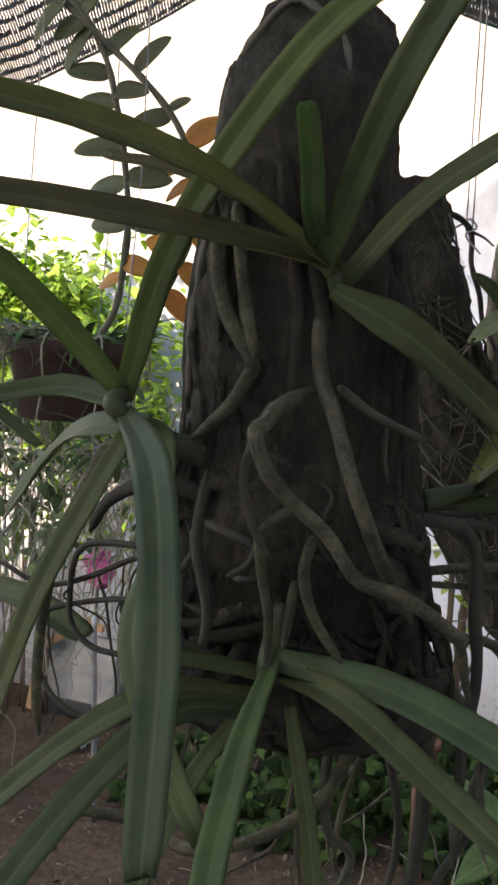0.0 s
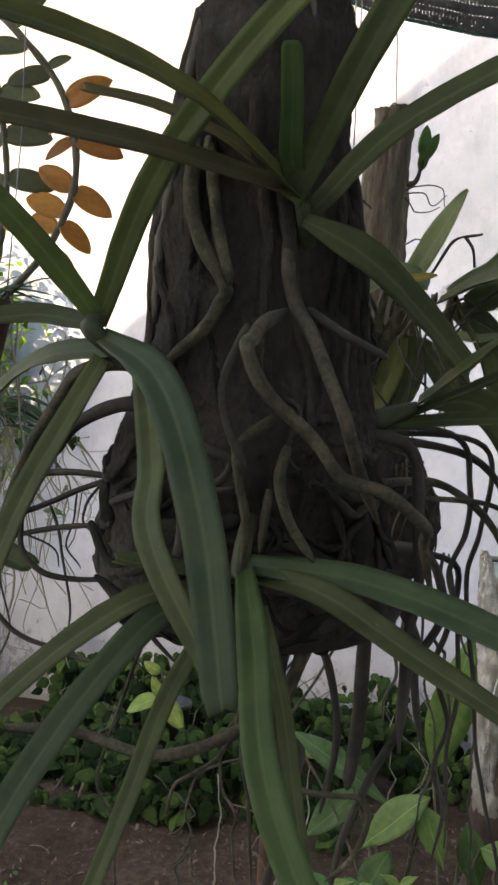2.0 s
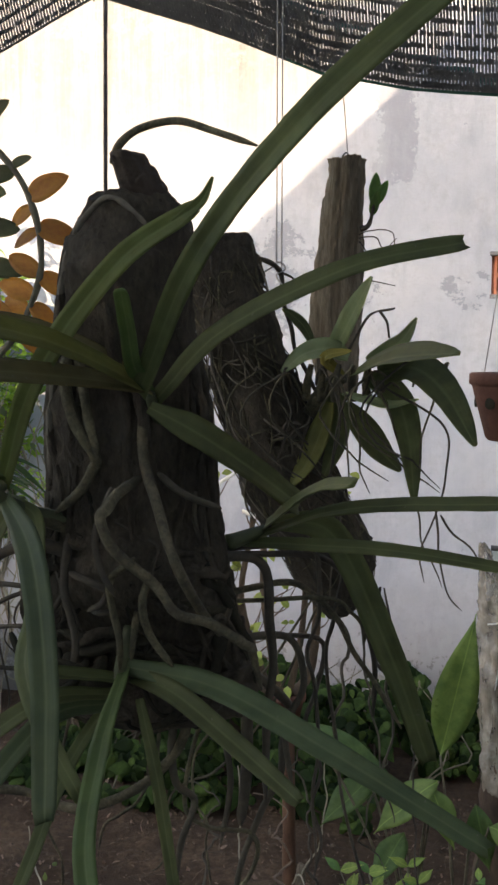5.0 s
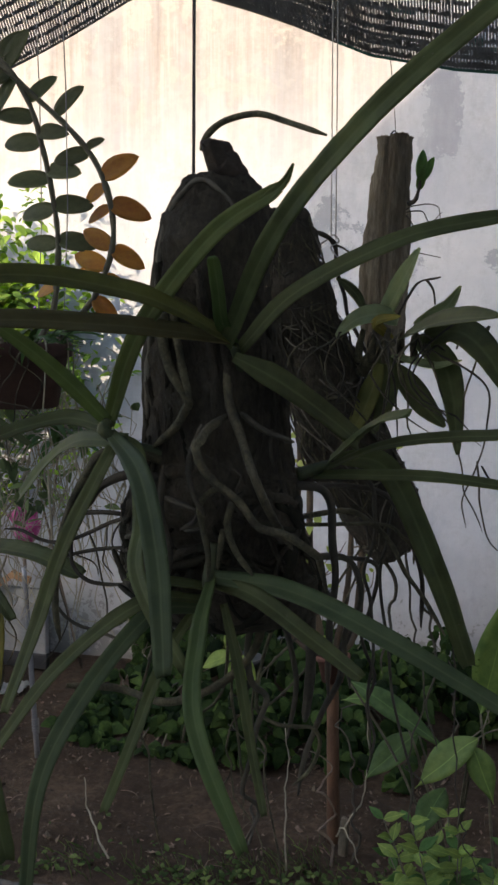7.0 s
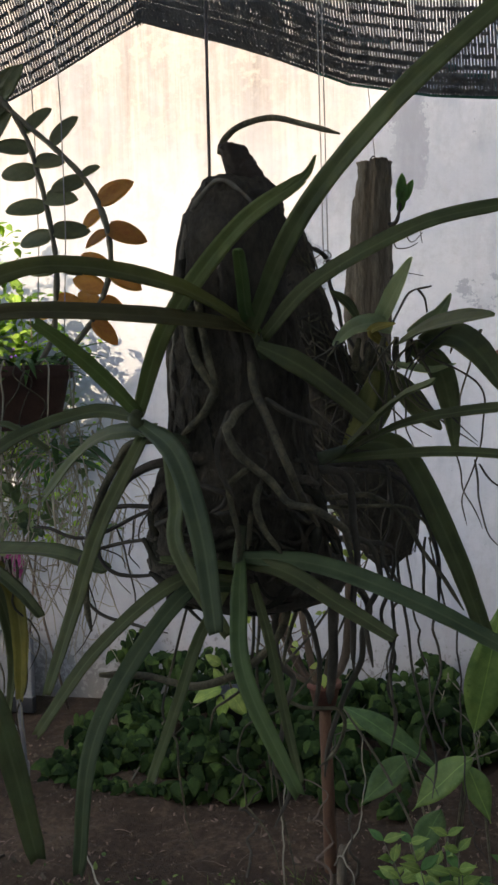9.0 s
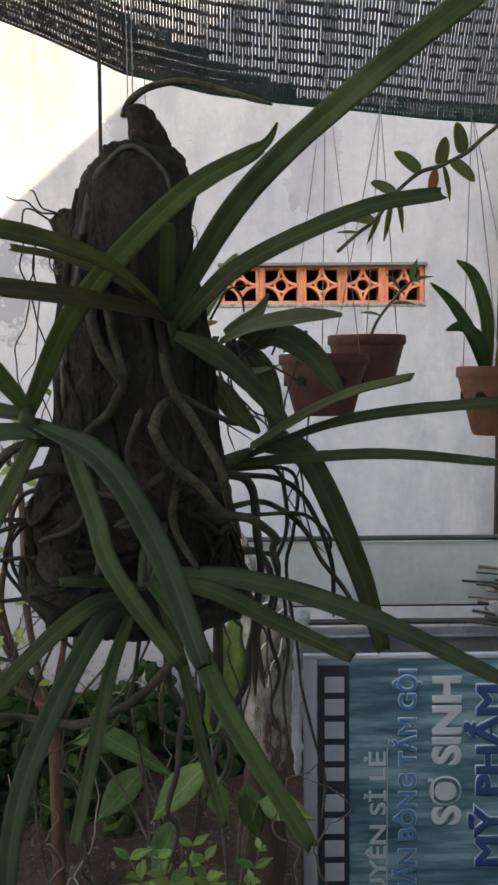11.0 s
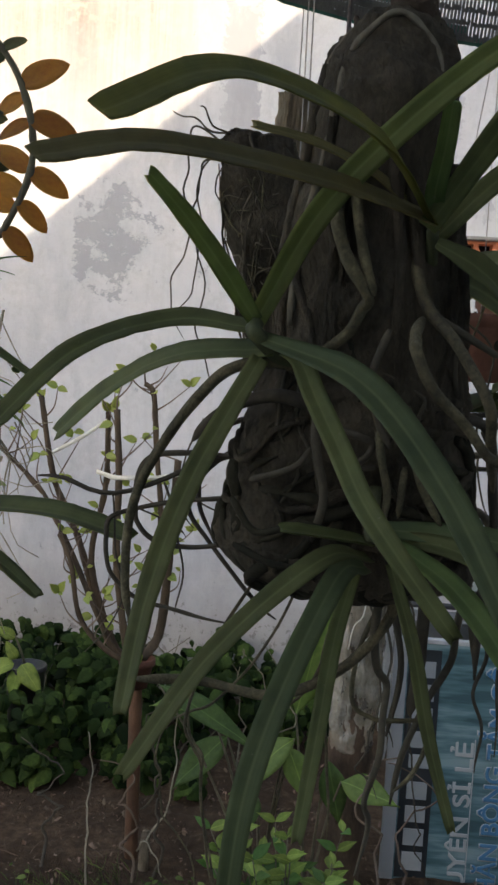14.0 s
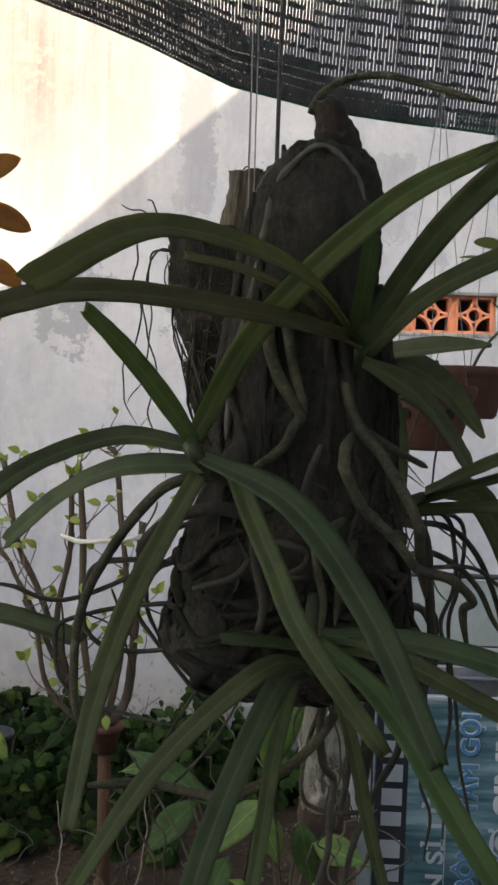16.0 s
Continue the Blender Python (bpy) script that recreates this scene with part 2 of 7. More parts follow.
VINE = speckled("vine_leaf", [(0.3, (0.09, 0.13, 0.05)), (0.55, (0.17, 0.23, 0.085)), (0.8, (0.32, 0.37, 0.17))], 9, 0.7, 60, 0.4, 0.003, trans=0.25, island=0.9)
DRY = speckled("dry_fibre", [(0.3, (0.17, 0.145, 0.10)), (0.7, (0.38, 0.34, 0.25))], 12, 0.9, 100, 0.4, 0.002)
PINK = speckled("pink_plastic", [(0.3, (0.20, 0.03, 0.085)), (0.5, (0.34, 0.06, 0.16)), (0.72, (0.50, 0.22, 0.33))], 30, 0.4, 90, 0.6, 0.004, trans=0.2)
TERRA = speckled("terracotta", [(0.3, (0.07, 0.032, 0.024)), (0.6, (0.135, 0.060, 0.042)), (0.85, (0.22, 0.12, 0.09))], 14, 0.85, 150, 0.5, 0.002, spec=0.2)
POT_ORANGE = speckled("orange_terracotta", [(0.3, (0.15, 0.065, 0.04)), (0.6, (0.26, 0.12, 0.075)), (0.85, (0.36, 0.20, 0.14))], 14, 0.85, 150, 0.5, 0.002, spec=0.2)
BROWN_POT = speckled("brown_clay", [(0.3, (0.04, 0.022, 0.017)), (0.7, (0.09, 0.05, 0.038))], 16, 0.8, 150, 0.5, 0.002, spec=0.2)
BLACK_POT = speckled("black_plastic", [(0.3, (0.012, 0.012, 0.013)), (0.7, (0.035, 0.035, 0.035))], 20, 0.5)
VENT_CLAY = speckled("vent_clay", [(0.3, (0.50, 0.17, 0.09)), (0.55, (0.68, 0.26, 0.15)), (0.8, (0.74, 0.42, 0.30))], 18, 0.85, 200, 0.5, 0.003)
CONCRETE = speckled("lintel_concrete", [(0.3, (0.13, 0.13, 0.125)), (0.7, (0.30, 0.295, 0.28))], 8, 0.9, 120, 0.6, 0.004)
METAL = speckled("weathered_steel", [(0.3, (0.13, 0.13, 0.135)), (0.7, (0.27, 0.27, 0.27))], 12, 0.5, 150, 0.2, 0.001, metal=0.6)
DARK_METAL = speckled("dark_steel", [(0.3, (0.02, 0.02, 0.022)), (0.7, (0.06, 0.058, 0.055))], 12, 0.6, 150, 0.2, 0.001)
WIRE = speckled("galvanised_wire", [(0.3, (0.16, 0.155, 0.15)), (0.7, (0.30, 0.29, 0.28))], 60, 0.5, 200, 0.2, 0.0005, metal=0.5)
ROPE = speckled("black_rope", [(0.3, (0.05, 0.042, 0.042)), (0.7, (0.15, 0.125, 0.12))], 90, 0.9, 500, 0.8, 0.001)
RAFFIA = speckled("white_plastic_tape", [(0.3, (0.6, 0.57, 0.48)), (0.7, (0.82, 0.79, 0.70))], 20, 0.5, 120, 0.3, 0.001, trans=0.3)
NET = speckled("net_black", [(0.3, (0.06, 0.058, 0.056)), (0.7, (0.15, 0.145, 0.135))], 25, 0.6, 300, 0.3, 0.0005, trans=0.28)
NET_GREEN = speckled("net_green_hem", [(0.3, (0.02, 0.06, 0.045)), (0.7, (0.05, 0.15, 0.115))], 25, 0.55, 300, 0.3, 0.0005, trans=0.15)
NET_TEAL = speckled("net_teal_stripe", [(0.3, (0.10, 0.30, 0.27)), (0.7, (0.20, 0.44, 0.40))], 25, 0.55, 300, 0.3, 0.0005, trans=0.3)
CHIPS = speckled("wood_chips", [(0.3, (0.06, 0.040, 0.026)), (0.6, (0.17, 0.12, 0.08)), (0.8, (0.42, 0.35, 0.26))], 10, 0.9, island=1.2)
GRASS = speckled("grass_blade", [(0.3, (0.040, 0.068, 0.020)), (0.7, (0.12, 0.165, 0.045))], 9, 0.7, 60, 0.3, 0.002, spec=0.15, trans=0.25, island=1.0)
# pale render of the unseen walls, raised to bounce light onto dark fronts
BOUNCE_RENDER = speckled("pale_bounce_render", [(0.3, (0.55, 0.54, 0.52)), (0.7, (0.68, 0.66, 0.63))], 1.5, 0.95, 60, 0.4, 0.004)
ROOFING = speckled("roof_sheet", [(0.3, (0.16, 0.10, 0.08)), (0.7, (0.26, 0.15, 0.11))], 2, 0.8)


def soil_material():
    m, t, b = material("soil", 0.97, 0.0, 0.2)
    v = coords(t)
    a, f, g = noise_tex(t, v, 2.2, 4), noise_tex(t, v, 35, 7, 0.75), noise_tex(t, v, 160, 4, 0.7)
    col = ramp(t, maths(t, "ADD", maths(t, "MULTIPLY", a, 0.5), maths(t, "MULTIPLY", f, 0.5)),
               [(0.3, (0.018, 0.0115, 0.007)), (0.5, (0.060, 0.039, 0.024)), (0.70, (0.155, 0.105, 0.066))])
    col = mixc(t, maths(t, "GREATER_THAN", g, 0.72), col, (0.20, 0.155, 0.11))
    t.links.new(col, b.inputs["Base Color"])
    bump(t, b, maths(t, "ADD", f, maths(t, "MULTIPLY", g, 0.5)), 1.0, 0.02)
    return m


def plaster_material():
    """Old white distemper: grey-blue weathering, vertical runs, flaked patches, a dirty damp foot."""
    m, t, b = material("old_white_plaster", 0.93, 0.0, 0.2)
    v = coords(t)
    sep = t.nodes.new("ShaderNodeSeparateXYZ")
    t.links.new(v, sep.inputs[0])
    x, z = sep.outputs[0], sep.outputs[2]
    mott = noise_tex(t, v, 1.7, 6, 0.62)
    cloud = noise_tex(t, v, 5.5, 7, 0.68)
    fine = noise_tex(t, v, 26, 6, 0.7)
    runs = noise_tex(t, coords(t, (9, 1, 0.45)), 1.0, 7, 0.7)
    thin = noise_tex(t, coords(t, (46, 1, 1.6)), 1.0, 4, 0.6)
    col = ramp(t, maths(t, "ADD", maths(t, "MULTIPLY", mott, 0.6), maths(t, "MULTIPLY", cloud, 0.4)),
               [(0.3, (0.355, 0.375, 0.415)), (0.5, (0.445, 0.46, 0.49)), (0.7, (0.52, 0.53, 0.55))])
    wob = maths(t, "MULTIPLY", maths(t, "SUBTRACT", noise_tex(t, v, 5, 6), 0.5), 0.16)

    def soft(value, lo, hi):
        n = t.nodes.new("ShaderNodeMapRange")
        n.clamp = True
        t.links.new(value, n.inputs[0])
        n.inputs[1].default_value, n.inputs[2].default_value = lo, hi
        return n.outputs[0]

    def both(*f):
        out = f[0]
        for g in f[1:]:
            out = maths(t, "MULTIPLY", out, g)
        return out

    # browner and darker high up on the left, with grey runs and worn pale islands
    high = soft(maths(t, "ADD", z, maths(t, "MULTIPLY", wob, 2.5)), 2.15, 2.8)
    left = soft(maths(t, "SUBTRACT", 0.0, x), 0.72, 1.0)
    col = mixc(t, maths(t, "MULTIPLY", both(high, left), 0.62), col, (0.385, 0.335, 0.29))
    col = mixc(t, maths(t, "MULTIPLY", both(high, left, soft(maths(t, "MULTIPLY_ADD", thin, 0.2, maths(t, "MULTIPLY_ADD", cloud, 0.45, maths(t, "MULTIPLY", runs, 0.6))), 0.56, 0.74)), 0.9), col, (0.185, 0.165, 0.15))
    col = mixc(t, maths(t, "MULTIPLY", both(high, left, soft(cloud, 0.52, 0.58)), 0.6), col, (0.50, 0.455, 0.405))
    # grey-blue weathering in drawn-down blotches
    stain = noise_tex(t, coords(t, (4.5, 1, 1.8)), 1.0, 8, 0.72)
    col = mixc(t, maths(t, "MULTIPLY", soft(stain, 0.48, 0.64), 0.55), col, (0.295, 0.315, 0.35))
    # faint runs everywhere
    col = mixc(t, maths(t, "MULTIPLY", soft(runs, 0.52, 0.75), 0.4), col, (0.34, 0.35, 0.37))

    def strip(x0, x1, z0, z1, amount, colour, col):
        rag = maths(t, "MULTIPLY", maths(t, "SUBTRACT", maths(t, "MULTIPLY_ADD", fine, 0.5, maths(t, "MULTIPLY", cloud, 0.5)), 0.5), 0.34)
        xx, zz = maths(t, "ADD", x, rag), maths(t, "ADD", z, maths(t, "MULTIPLY_ADD", rag, 1.6, wob))
        fac = both(maths(t, "GREATER_THAN", xx, x0), maths(t, "LESS_THAN", xx, x1), maths(t, "GREATER_THAN", zz, z0), maths(t, "LESS_THAN", zz, z1))
        fac = maths(t, "MULTIPLY", fac, maths(t, "MULTIPLY_ADD", soft(stain, 0.38, 0.58), 0.6, 0.4))
        return mixc(t, maths(t, "MULTIPLY", fac, amount), col, colour)

    # fine mottling
    col = mixc(t, maths(t, "MULTIPLY", soft(maths(t, "MULTIPLY_ADD", cloud, 0.5, maths(t, "MULTIPLY", fine, 0.5)), 0.49, 0.62), 0.30), col, (0.27, 0.275, 0.28))
    # bare upright strips
    col = strip(-0.69, -0.53, 2.25, 2.9, 0.85, (0.285, 0.295, 0.325), col)
    col = strip(0.12, 0.35, 2.17, 2.55, 0.85, (0.285, 0.295, 0.325), col)
    col = strip(0.40, 0.52, 2.02, 2.16, 0.85, (0.285, 0.295, 0.325), col)
    # flaked patches: strong round two places, rare elsewhere
    fl = noise_tex(t, coords(t, (1, 1, 1.15)), 7.5, 10, 0.74)
    reach = 0.0
    for cx, cz, rx, rz, amount in ((-1.15, 1.83, 0.27, 0.34, 0.21), (-0.72, 1.72, 0.12, 0.20, 0.12), (-0.30, 1.78, 0.16, 0.14, 0.13), (0.55, 1.4, 0.5, 0.3, 0.05)):
        d = maths(t, "ADD", maths(t, "POWER", maths(t, "ABSOLUTE", maths(t, "DIVIDE", maths(t, "SUBTRACT", x, cx), rx)), 2.0), maths(t, "POWER", maths(t, "ABSOLUTE", maths(t, "DIVIDE", maths(t, "SUBTRACT", z, cz), rz)), 2.0))
        reach = maths(t, "ADD", reach, maths(t, "MULTIPLY", maths(t, "SUBTRACT", 1.0, d, clamp=True), amount))
    flake = soft(maths(t, "ADD", fl, reach), 0.648, 0.665)
    col = mixc(t, maths(t, "MULTIPLY", flake, 0.75), col, (0.25, 0.265, 0.29))
    # damp foot
    foot = maths(t, "SUBTRACT", 1.0, maths(t, "DIVIDE", maths(t, "ADD", maths(t, "ADD", z, 0.22), maths(t, "MULTIPLY", wob, 3.0)), 0.75), clamp=True)
    col = mixc(t, maths(t, "MULTIPLY", foot, 0.85), col, (0.26, 0.235, 0.20))
    spots = maths(t, "MULTIPLY", maths(t, "GREATER_THAN", fine, maths(t, "SUBTRACT", 0.78, maths(t, "MULTIPLY", foot, 0.35))), 0.5)
    col = mixc(t, spots, col, (0.12, 0.115, 0.10))
    t.links.new(col, b.inputs["Base Color"])
    bump(t, b, maths(t, "SUBTRACT", maths(t, "ADD", fine, maths(t, "MULTIPLY", cloud, 0.8)), maths(t, "MULTIPLY", flake, 0.8)), 0.5, 0.006)
    return m


def banner_material():
    """Printed sheet: teal water with long dark ripples, paler towards the top."""
    m, t, b = material("printed_banner", 0.45, 0.0, 0.4)
    v = coords(t, (1, 1, 1))
    sep = t.nodes.new("ShaderNodeSeparateXYZ")
    t.links.new(v, sep.inputs[0])
    rip = noise_tex(t, coords(t, (2.5, 1, 22)), 1.0, 4, 0.6)
    col = ramp(t, rip, [(0.38, (0.022, 0.060, 0.068)), (0.5, (0.080, 0.165, 0.185)), (0.62, (0.24, 0.34, 0.36))])
    grade = maths(t, "MULTIPLY", noise_tex(t, coords(t, (3, 1, 2)), 1.0, 2), 0.35)
    col = mixc(t, grade, col, (0.13, 0.245, 0.29))
    t.links.new(col, b.inputs["Base Color"])
    bump(t, b, noise_tex(t, coords(t, (3, 1, 5)), 2.0, 3), 0.4, 0.01)
    return m


def plastic_material():
    m, t, b = material("cloudy_plastic", 0.22, 0.0, 0.5)
    v = coords(t)
    col = ramp(t, noise_tex(t, v, 9, 6, 0.7), [(0.3, (0.20, 0.165, 0.12)), (0.55, (0.31, 0.27, 0.21)), (0.78, (0.55, 0.51, 0.44))])
    t.links.new(col, b.inputs["Base Color"])
    bump(t, b, noise_tex(t, coords(t, (1, 1, 0.22)), 14, 5, 0.6), 1.0, 0.02)
    t.links.new(maths(t, "MULTIPLY_ADD", noise_tex(t, coords(t, (1, 1, 0.5)), 16, 5, 0.7), 1.9, -0.22, clamp=True), b.inputs["Alpha"])
    return m


SOIL, PLASTER, BANNER, PLASTIC = soil_material(), plaster_material(), banner_material(), plastic_material()


def plain(name, colour, rough=0.5):
    m, t, b = material(name, rough)
    f = noise_tex(t, coords(t), 20, 4)
    t.links.new(mixc(t, f, tuple(c * 0.85 for c in colour), tuple(min(1, c * 1.1) for c in colour)), b.inputs["Base Color"])
    return m


INK_WHITE, INK_BLACK = plain("ink_white", (0.42, 0.44, 0.45)), plain("ink_black", (0.02, 0.025, 0.03))
INK_BLUE, INK_NAVY = plain("ink_blue", (0.06, 0.19, 0.34)), plain("ink_navy", (0.025, 0.06, 0.15))
INK_BAR = plain("ink_name_white", (0.34, 0.36, 0.37))
GREY_GREEN = speckled("grey_green_board", [(0.3, (0.27, 0.30, 0.28)), (0.7, (0.40, 0.43, 0.40))], 5, 0.6, 60, 0.3, 0.002)
DARK_BOARD = speckled("dark_board", [(0.3, (0.018, 0.015, 0.013)), (0.7, (0.050, 0.042, 0.037))], 5, 0.85, 90, 0.6, 0.003, (6, 1, 0.4), 0.2)
PALE = plain("pale_board", (0.38, 0.39, 0.40))
WHITE_BAG = speckled("white_bag", [(0.3, (0.30, 0.30, 0.29)), (0.7, (0.52, 0.52, 0.50))], 20, 0.4, 60, 0.9, 0.01, trans=0.3)


# ---- building helpers ----
ORIGIN = {}


def thing(name, loc, label, category, group="", kind=""):
    ob = new(name)
    ob.location, ob.empty_display_size = loc, 0.05
    ORIGIN[ob] = Vector(loc)
    return tagged(ob, label, category, group, kind)


def finish(bm, mat, name, smooth=True):
    bmesh.ops.recalc_face_normals(bm, faces=bm.faces)
    me = bpy.data.meshes.new(name)
    bm.to_mesh(me)
    bm.free()
    me.materials.append(mat)
    if smooth:
        me.polygons.foreach_set("use_smooth", [True] * len(me.polygons))
    return me


def part(name, bm, mat, parent, label="", smooth=True):
    """Links a bmesh, in world metres, as one mesh under a thing or a part."""
    o = ORIGIN[parent]
    for v in bm.verts:
        v.co -= o
    ob = new(name, finish(bm, mat, name, smooth))
    ob.parent = parent
    ORIGIN[ob] = o
    return tagged(ob, label) if label else ob


def shared(name, me, m, parent):
    """A piece on shared mesh data, at the world pose m."""
    ob = new(name, me)
    ob.parent = parent
    ob.matrix_basis = Matrix.Translation(-ORIGIN[parent]) @ m
    return ob


def single(name, bm, mat, label, category, kind="", smooth=True):
    return tagged(new(name, finish(bm, mat, name, smooth)), label, category, "", kind)


def curve(pts, n):
    """A smooth line through the points."""
    p = [Vector(q) for q in pts]
    if len(p) == 2:
        return [p[0].lerp(p[1], i / n) for i in range(n + 1)]
    p = [2 * p[0] - p[1]] + p + [2 * p[-1] - p[-2]]
    k = len(p) - 3
    out = []
    for i in range(n + 1):
        s = min(i / n * k, k - 1e-6)
        j = int(s)
        u = s - j
        a, b, c, d = p[j:j + 4]
        out.append(0.5 * (2 * b + (c - a) * u + (2 * a - 5 * b + 4 * c - d) * u * u + (3 * b - a - 3 * c + d) * u ** 3))
    return out


def tangents(pts):
    return [(pts[min(i + 1, len(pts) - 1)] - pts[max(i - 1, 0)]).normalized() for i in range(len(pts))]


def skin(bm, rings, closed=True, cap=True):
    """Faces between rows of points."""
    rows = [[bm.verts.new(p) for p in r] for r in rings]
    n = len(rows[0])
    for a, b in zip(rows, rows[1:]):
        for i in range(n if closed else n - 1):
            j = (i + 1) % n
            bm.faces.new((a[i], a[j], b[j], b[i]))
    if cap and closed:
        bm.faces.new(rows[0])
        bm.faces.new(rows[-1][::-1])
    return rows


def tube(bm, pts, r0, r1=None, n=None, sides=7, lumpy=0.12, wander=0.0, seed=0.0, taper=False):
    """A round stem, root or wire along a smooth line, with an uneven girth."""
    r1 = r0 if r1 is None else r1
    c = curve(pts, n or 6 * (len(pts) - 1))
    if wander:
        c = [q + wander * (noise.noise_vector(q * 28 + Vector((seed, seed, 0))) + 1.6 * noise.noise_vector(q * 9 + Vector((0, seed, seed)))) * min(1, 3 * i / len(c)) for i, q in enumerate(c)]
    t = tangents(c)
    side = t[0].orthogonal().normalized()
    rings = []
    for i, (q, d) in enumerate(zip(c, t)):
        side = (side - side.dot(d) * d).normalized()
        up = d.cross(side)
        f = i / (len(c) - 1)
        r = (r0 + (r1 - r0) * f) * (1 + lumpy * noise.noise(q * 90 + Vector((seed, 0, 0))))
        if taper:
            r *= min(1.0, 0.6 + 8 * f, 0.35 + 8 * (1 - f))
        rings.append([q + r * (math.cos(a) * side + math.sin(a) * up) for a in (2 * math.pi * k / sides for k in range(sides))])
    skin(bm, rings)
    return bm


def tube_part(name, pts, r0, r1, mat, parent, label="", **kw):
    return part(name, tube(bmesh.new(), pts, r0, r1, **kw), mat, parent, label)


def strap(pts, width, face=(0, -0.35, 1), fold=0.35, thick=0.0016, n=30, twist=0.0, notch=True, base=0.75, oval=False, taper=0.0):
    """A long, keeled orchid leaf with thickness: V in section, blunt uneven tip."""
    bm = bmesh.new()
    uvs = {}
    c = curve(pts, n)
    t = tangents(c)
    face = Vector(face).normalized()
    cols = (-1.0, -0.62, -0.2, 0.0, 0.2, 0.62, 1.0)
    top, low = [], []
    for i, (q, d) in enumerate(zip(c, t)):
        f = i / n
        side = d.cross(face)
        side = side.normalized() if side.length > 0.05 else d.orthogonal().normalized()
        side.rotate(Matrix.Rotation(twist * f, 3, d))
        nrm = side.cross(d).normalized()
        w = width * 0.5 * (base + (1 - base) * min(1, f / 0.25)) * (1 - 0.14 * max(0, f - 0.45) / 0.55)
        if f > 0.955:
            w *= math.sqrt(max(0.0, 1 - ((f - 0.955) / 0.048) ** 2)) * 0.38 + 0.62
        if oval:
            w = width * 0.5 * max(0.06, math.sin(math.pi * min(0.985, 0.05 + 0.94 * f) ** 0.9) ** 0.62)
        if taper:
            w *= 1 - taper * max(0.0, (f - 0.6) / 0.4) ** 1.3
        w *= 1 + 0.04 * noise.noise(q * 60) + 0.05 * noise.noise(q * 19)
        a, b = [], []
        for u in cols:
            lift = fold * w * abs(u) ** 1.3
            back = d * (0.003 * (1 - abs(u)) * -1 if notch and i == n else 0)
            k = q + side * (u * w) + nrm * (lift + 0.0006 * noise.noise(q * 120 + side * u)) + back
            a.append(k)
            b.append(k - nrm * thick * (1.15 - abs(u) * 0.8))
        top.append(a)
        low.append(b)
    rows = []
    for i in range(n + 1):
        ring = top[i] + low[i][::-1]
        vs = [bm.verts.new(p) for p in ring]
        us = [(u + 1) / 2 for u in cols]
        for v, u in zip(vs, us + us[::-1]):
            uvs[v] = (u, i / n)
        rows.append(vs)
    k = len(rows[0])
    for a, b in zip(rows, rows[1:]):
        for i in range(k):
            j = (i + 1) % k
            bm.faces.new((a[i], a[j], b[j], b[i]))
    bm.faces.new(rows[0])
    bm.faces.new(rows[-1][::-1])
    layer = bm.loops.layers.uv.new("uv")
    for f in bm.faces:
        for loop in f.loops:
            loop[layer].uv = uvs[loop.vert]
    return bm


def blade_mesh(name, mat, length, width, curl=0.15, wave=0.0, teeth=0.0, n=8, blunt=0.85):
    """A broad leaf lying along +y from its stalk, folded a little along the middle, with thickness."""
    bm = bmesh.new()
    rings = []
    for i in range(n + 1):
        f = i / n
        w = width / 2 * (math.sin(math.pi * min(1, f * 1.02) ** 0.8) ** blunt if 0 < f < 1 else 0.02)
        w *= 1 + teeth * (1 if i % 2 else -1)
        z = -curl * length * f * f
        row = []
        for u in (-1, -0.5, 0, 0.5, 1):
            row.append(Vector((u * w, f * length, z + 0.25 * w * abs(u) + wave * width * math.sin(9 * f + 2 * u))))
        rings.append(row + [p - Vector((0, 0, 0.0007)) for p in row[::-1]])
    skin(bm, rings)
    return finish(bm, mat, name)


def loft(bm, rings, sides=44, steps=70, rough=0.006, seed=0.0, grain=0.0):
    """A gnarled block round a row of (x, y, z, rx, ry)."""
    c = curve([r[:3] for r in rings], steps)
    rad = curve([(r[3], r[4], 0) for r in rings], steps)
    out = []
    for q, r in zip(c, rad):
        row = []
        for k in range(sides):
            a = 2 * math.pi * k / sides
            d = Vector((math.cos(a) * r.x, math.sin(a) * r.y, 0))
            p = q + d
            s = Vector((p.x, p.y, p.z * (0.35 if grain else 1))) + Vector((seed, seed, seed))
            h = rough * (noise.fractal(s * 22, 1.0, 2.0, 4) + 0.5 * noise.noise(s * 95) + 0.35 * noise.noise(s * 240)) + grain * noise.noise(Vector((a * 5, seed, p.z * 6)))
            row.append(p + d.normalized() * h + Vector((0, 0, 0.6 * h)))
        out.append(row)
    skin(bm, out)
    return bm


def box(bm, x0, x1, y0, y1, z0, z1, bevel=0.0):
    r = bmesh.ops.create_cube(bm, size=1.0)
    for v in r["verts"]:
        v.co = Vector((x0 + (v.co.x + 0.5) * (x1 - x0), y0 + (v.co.y + 0.5) * (y1 - y0), z0 + (v.co.z + 0.5) * (z1 - z0)))
    if bevel:
        e = list({e for v in r["verts"] for e in v.link_edges})
        bmesh.ops.bevel(bm, geom=e, offset=bevel, segments=2, affect="EDGES", profile=0.6)
    return bm


def aim(loc, along, up=(0, 0, 1), scale=1.0):
    """A pose whose +y points along and whose +z is near up."""
    y = Vector(along).normalized()
    x = y.cross(Vector(up))
    x = x.normalized() if x.length > 1e-3 else y.orthogonal().normalized()
    z = x.cross(y)
    return Matrix.Translation(loc) @ Matrix((x, y, z)).transposed().to_4x4() @ Matrix.Diagonal((scale, scale, scale, 1))


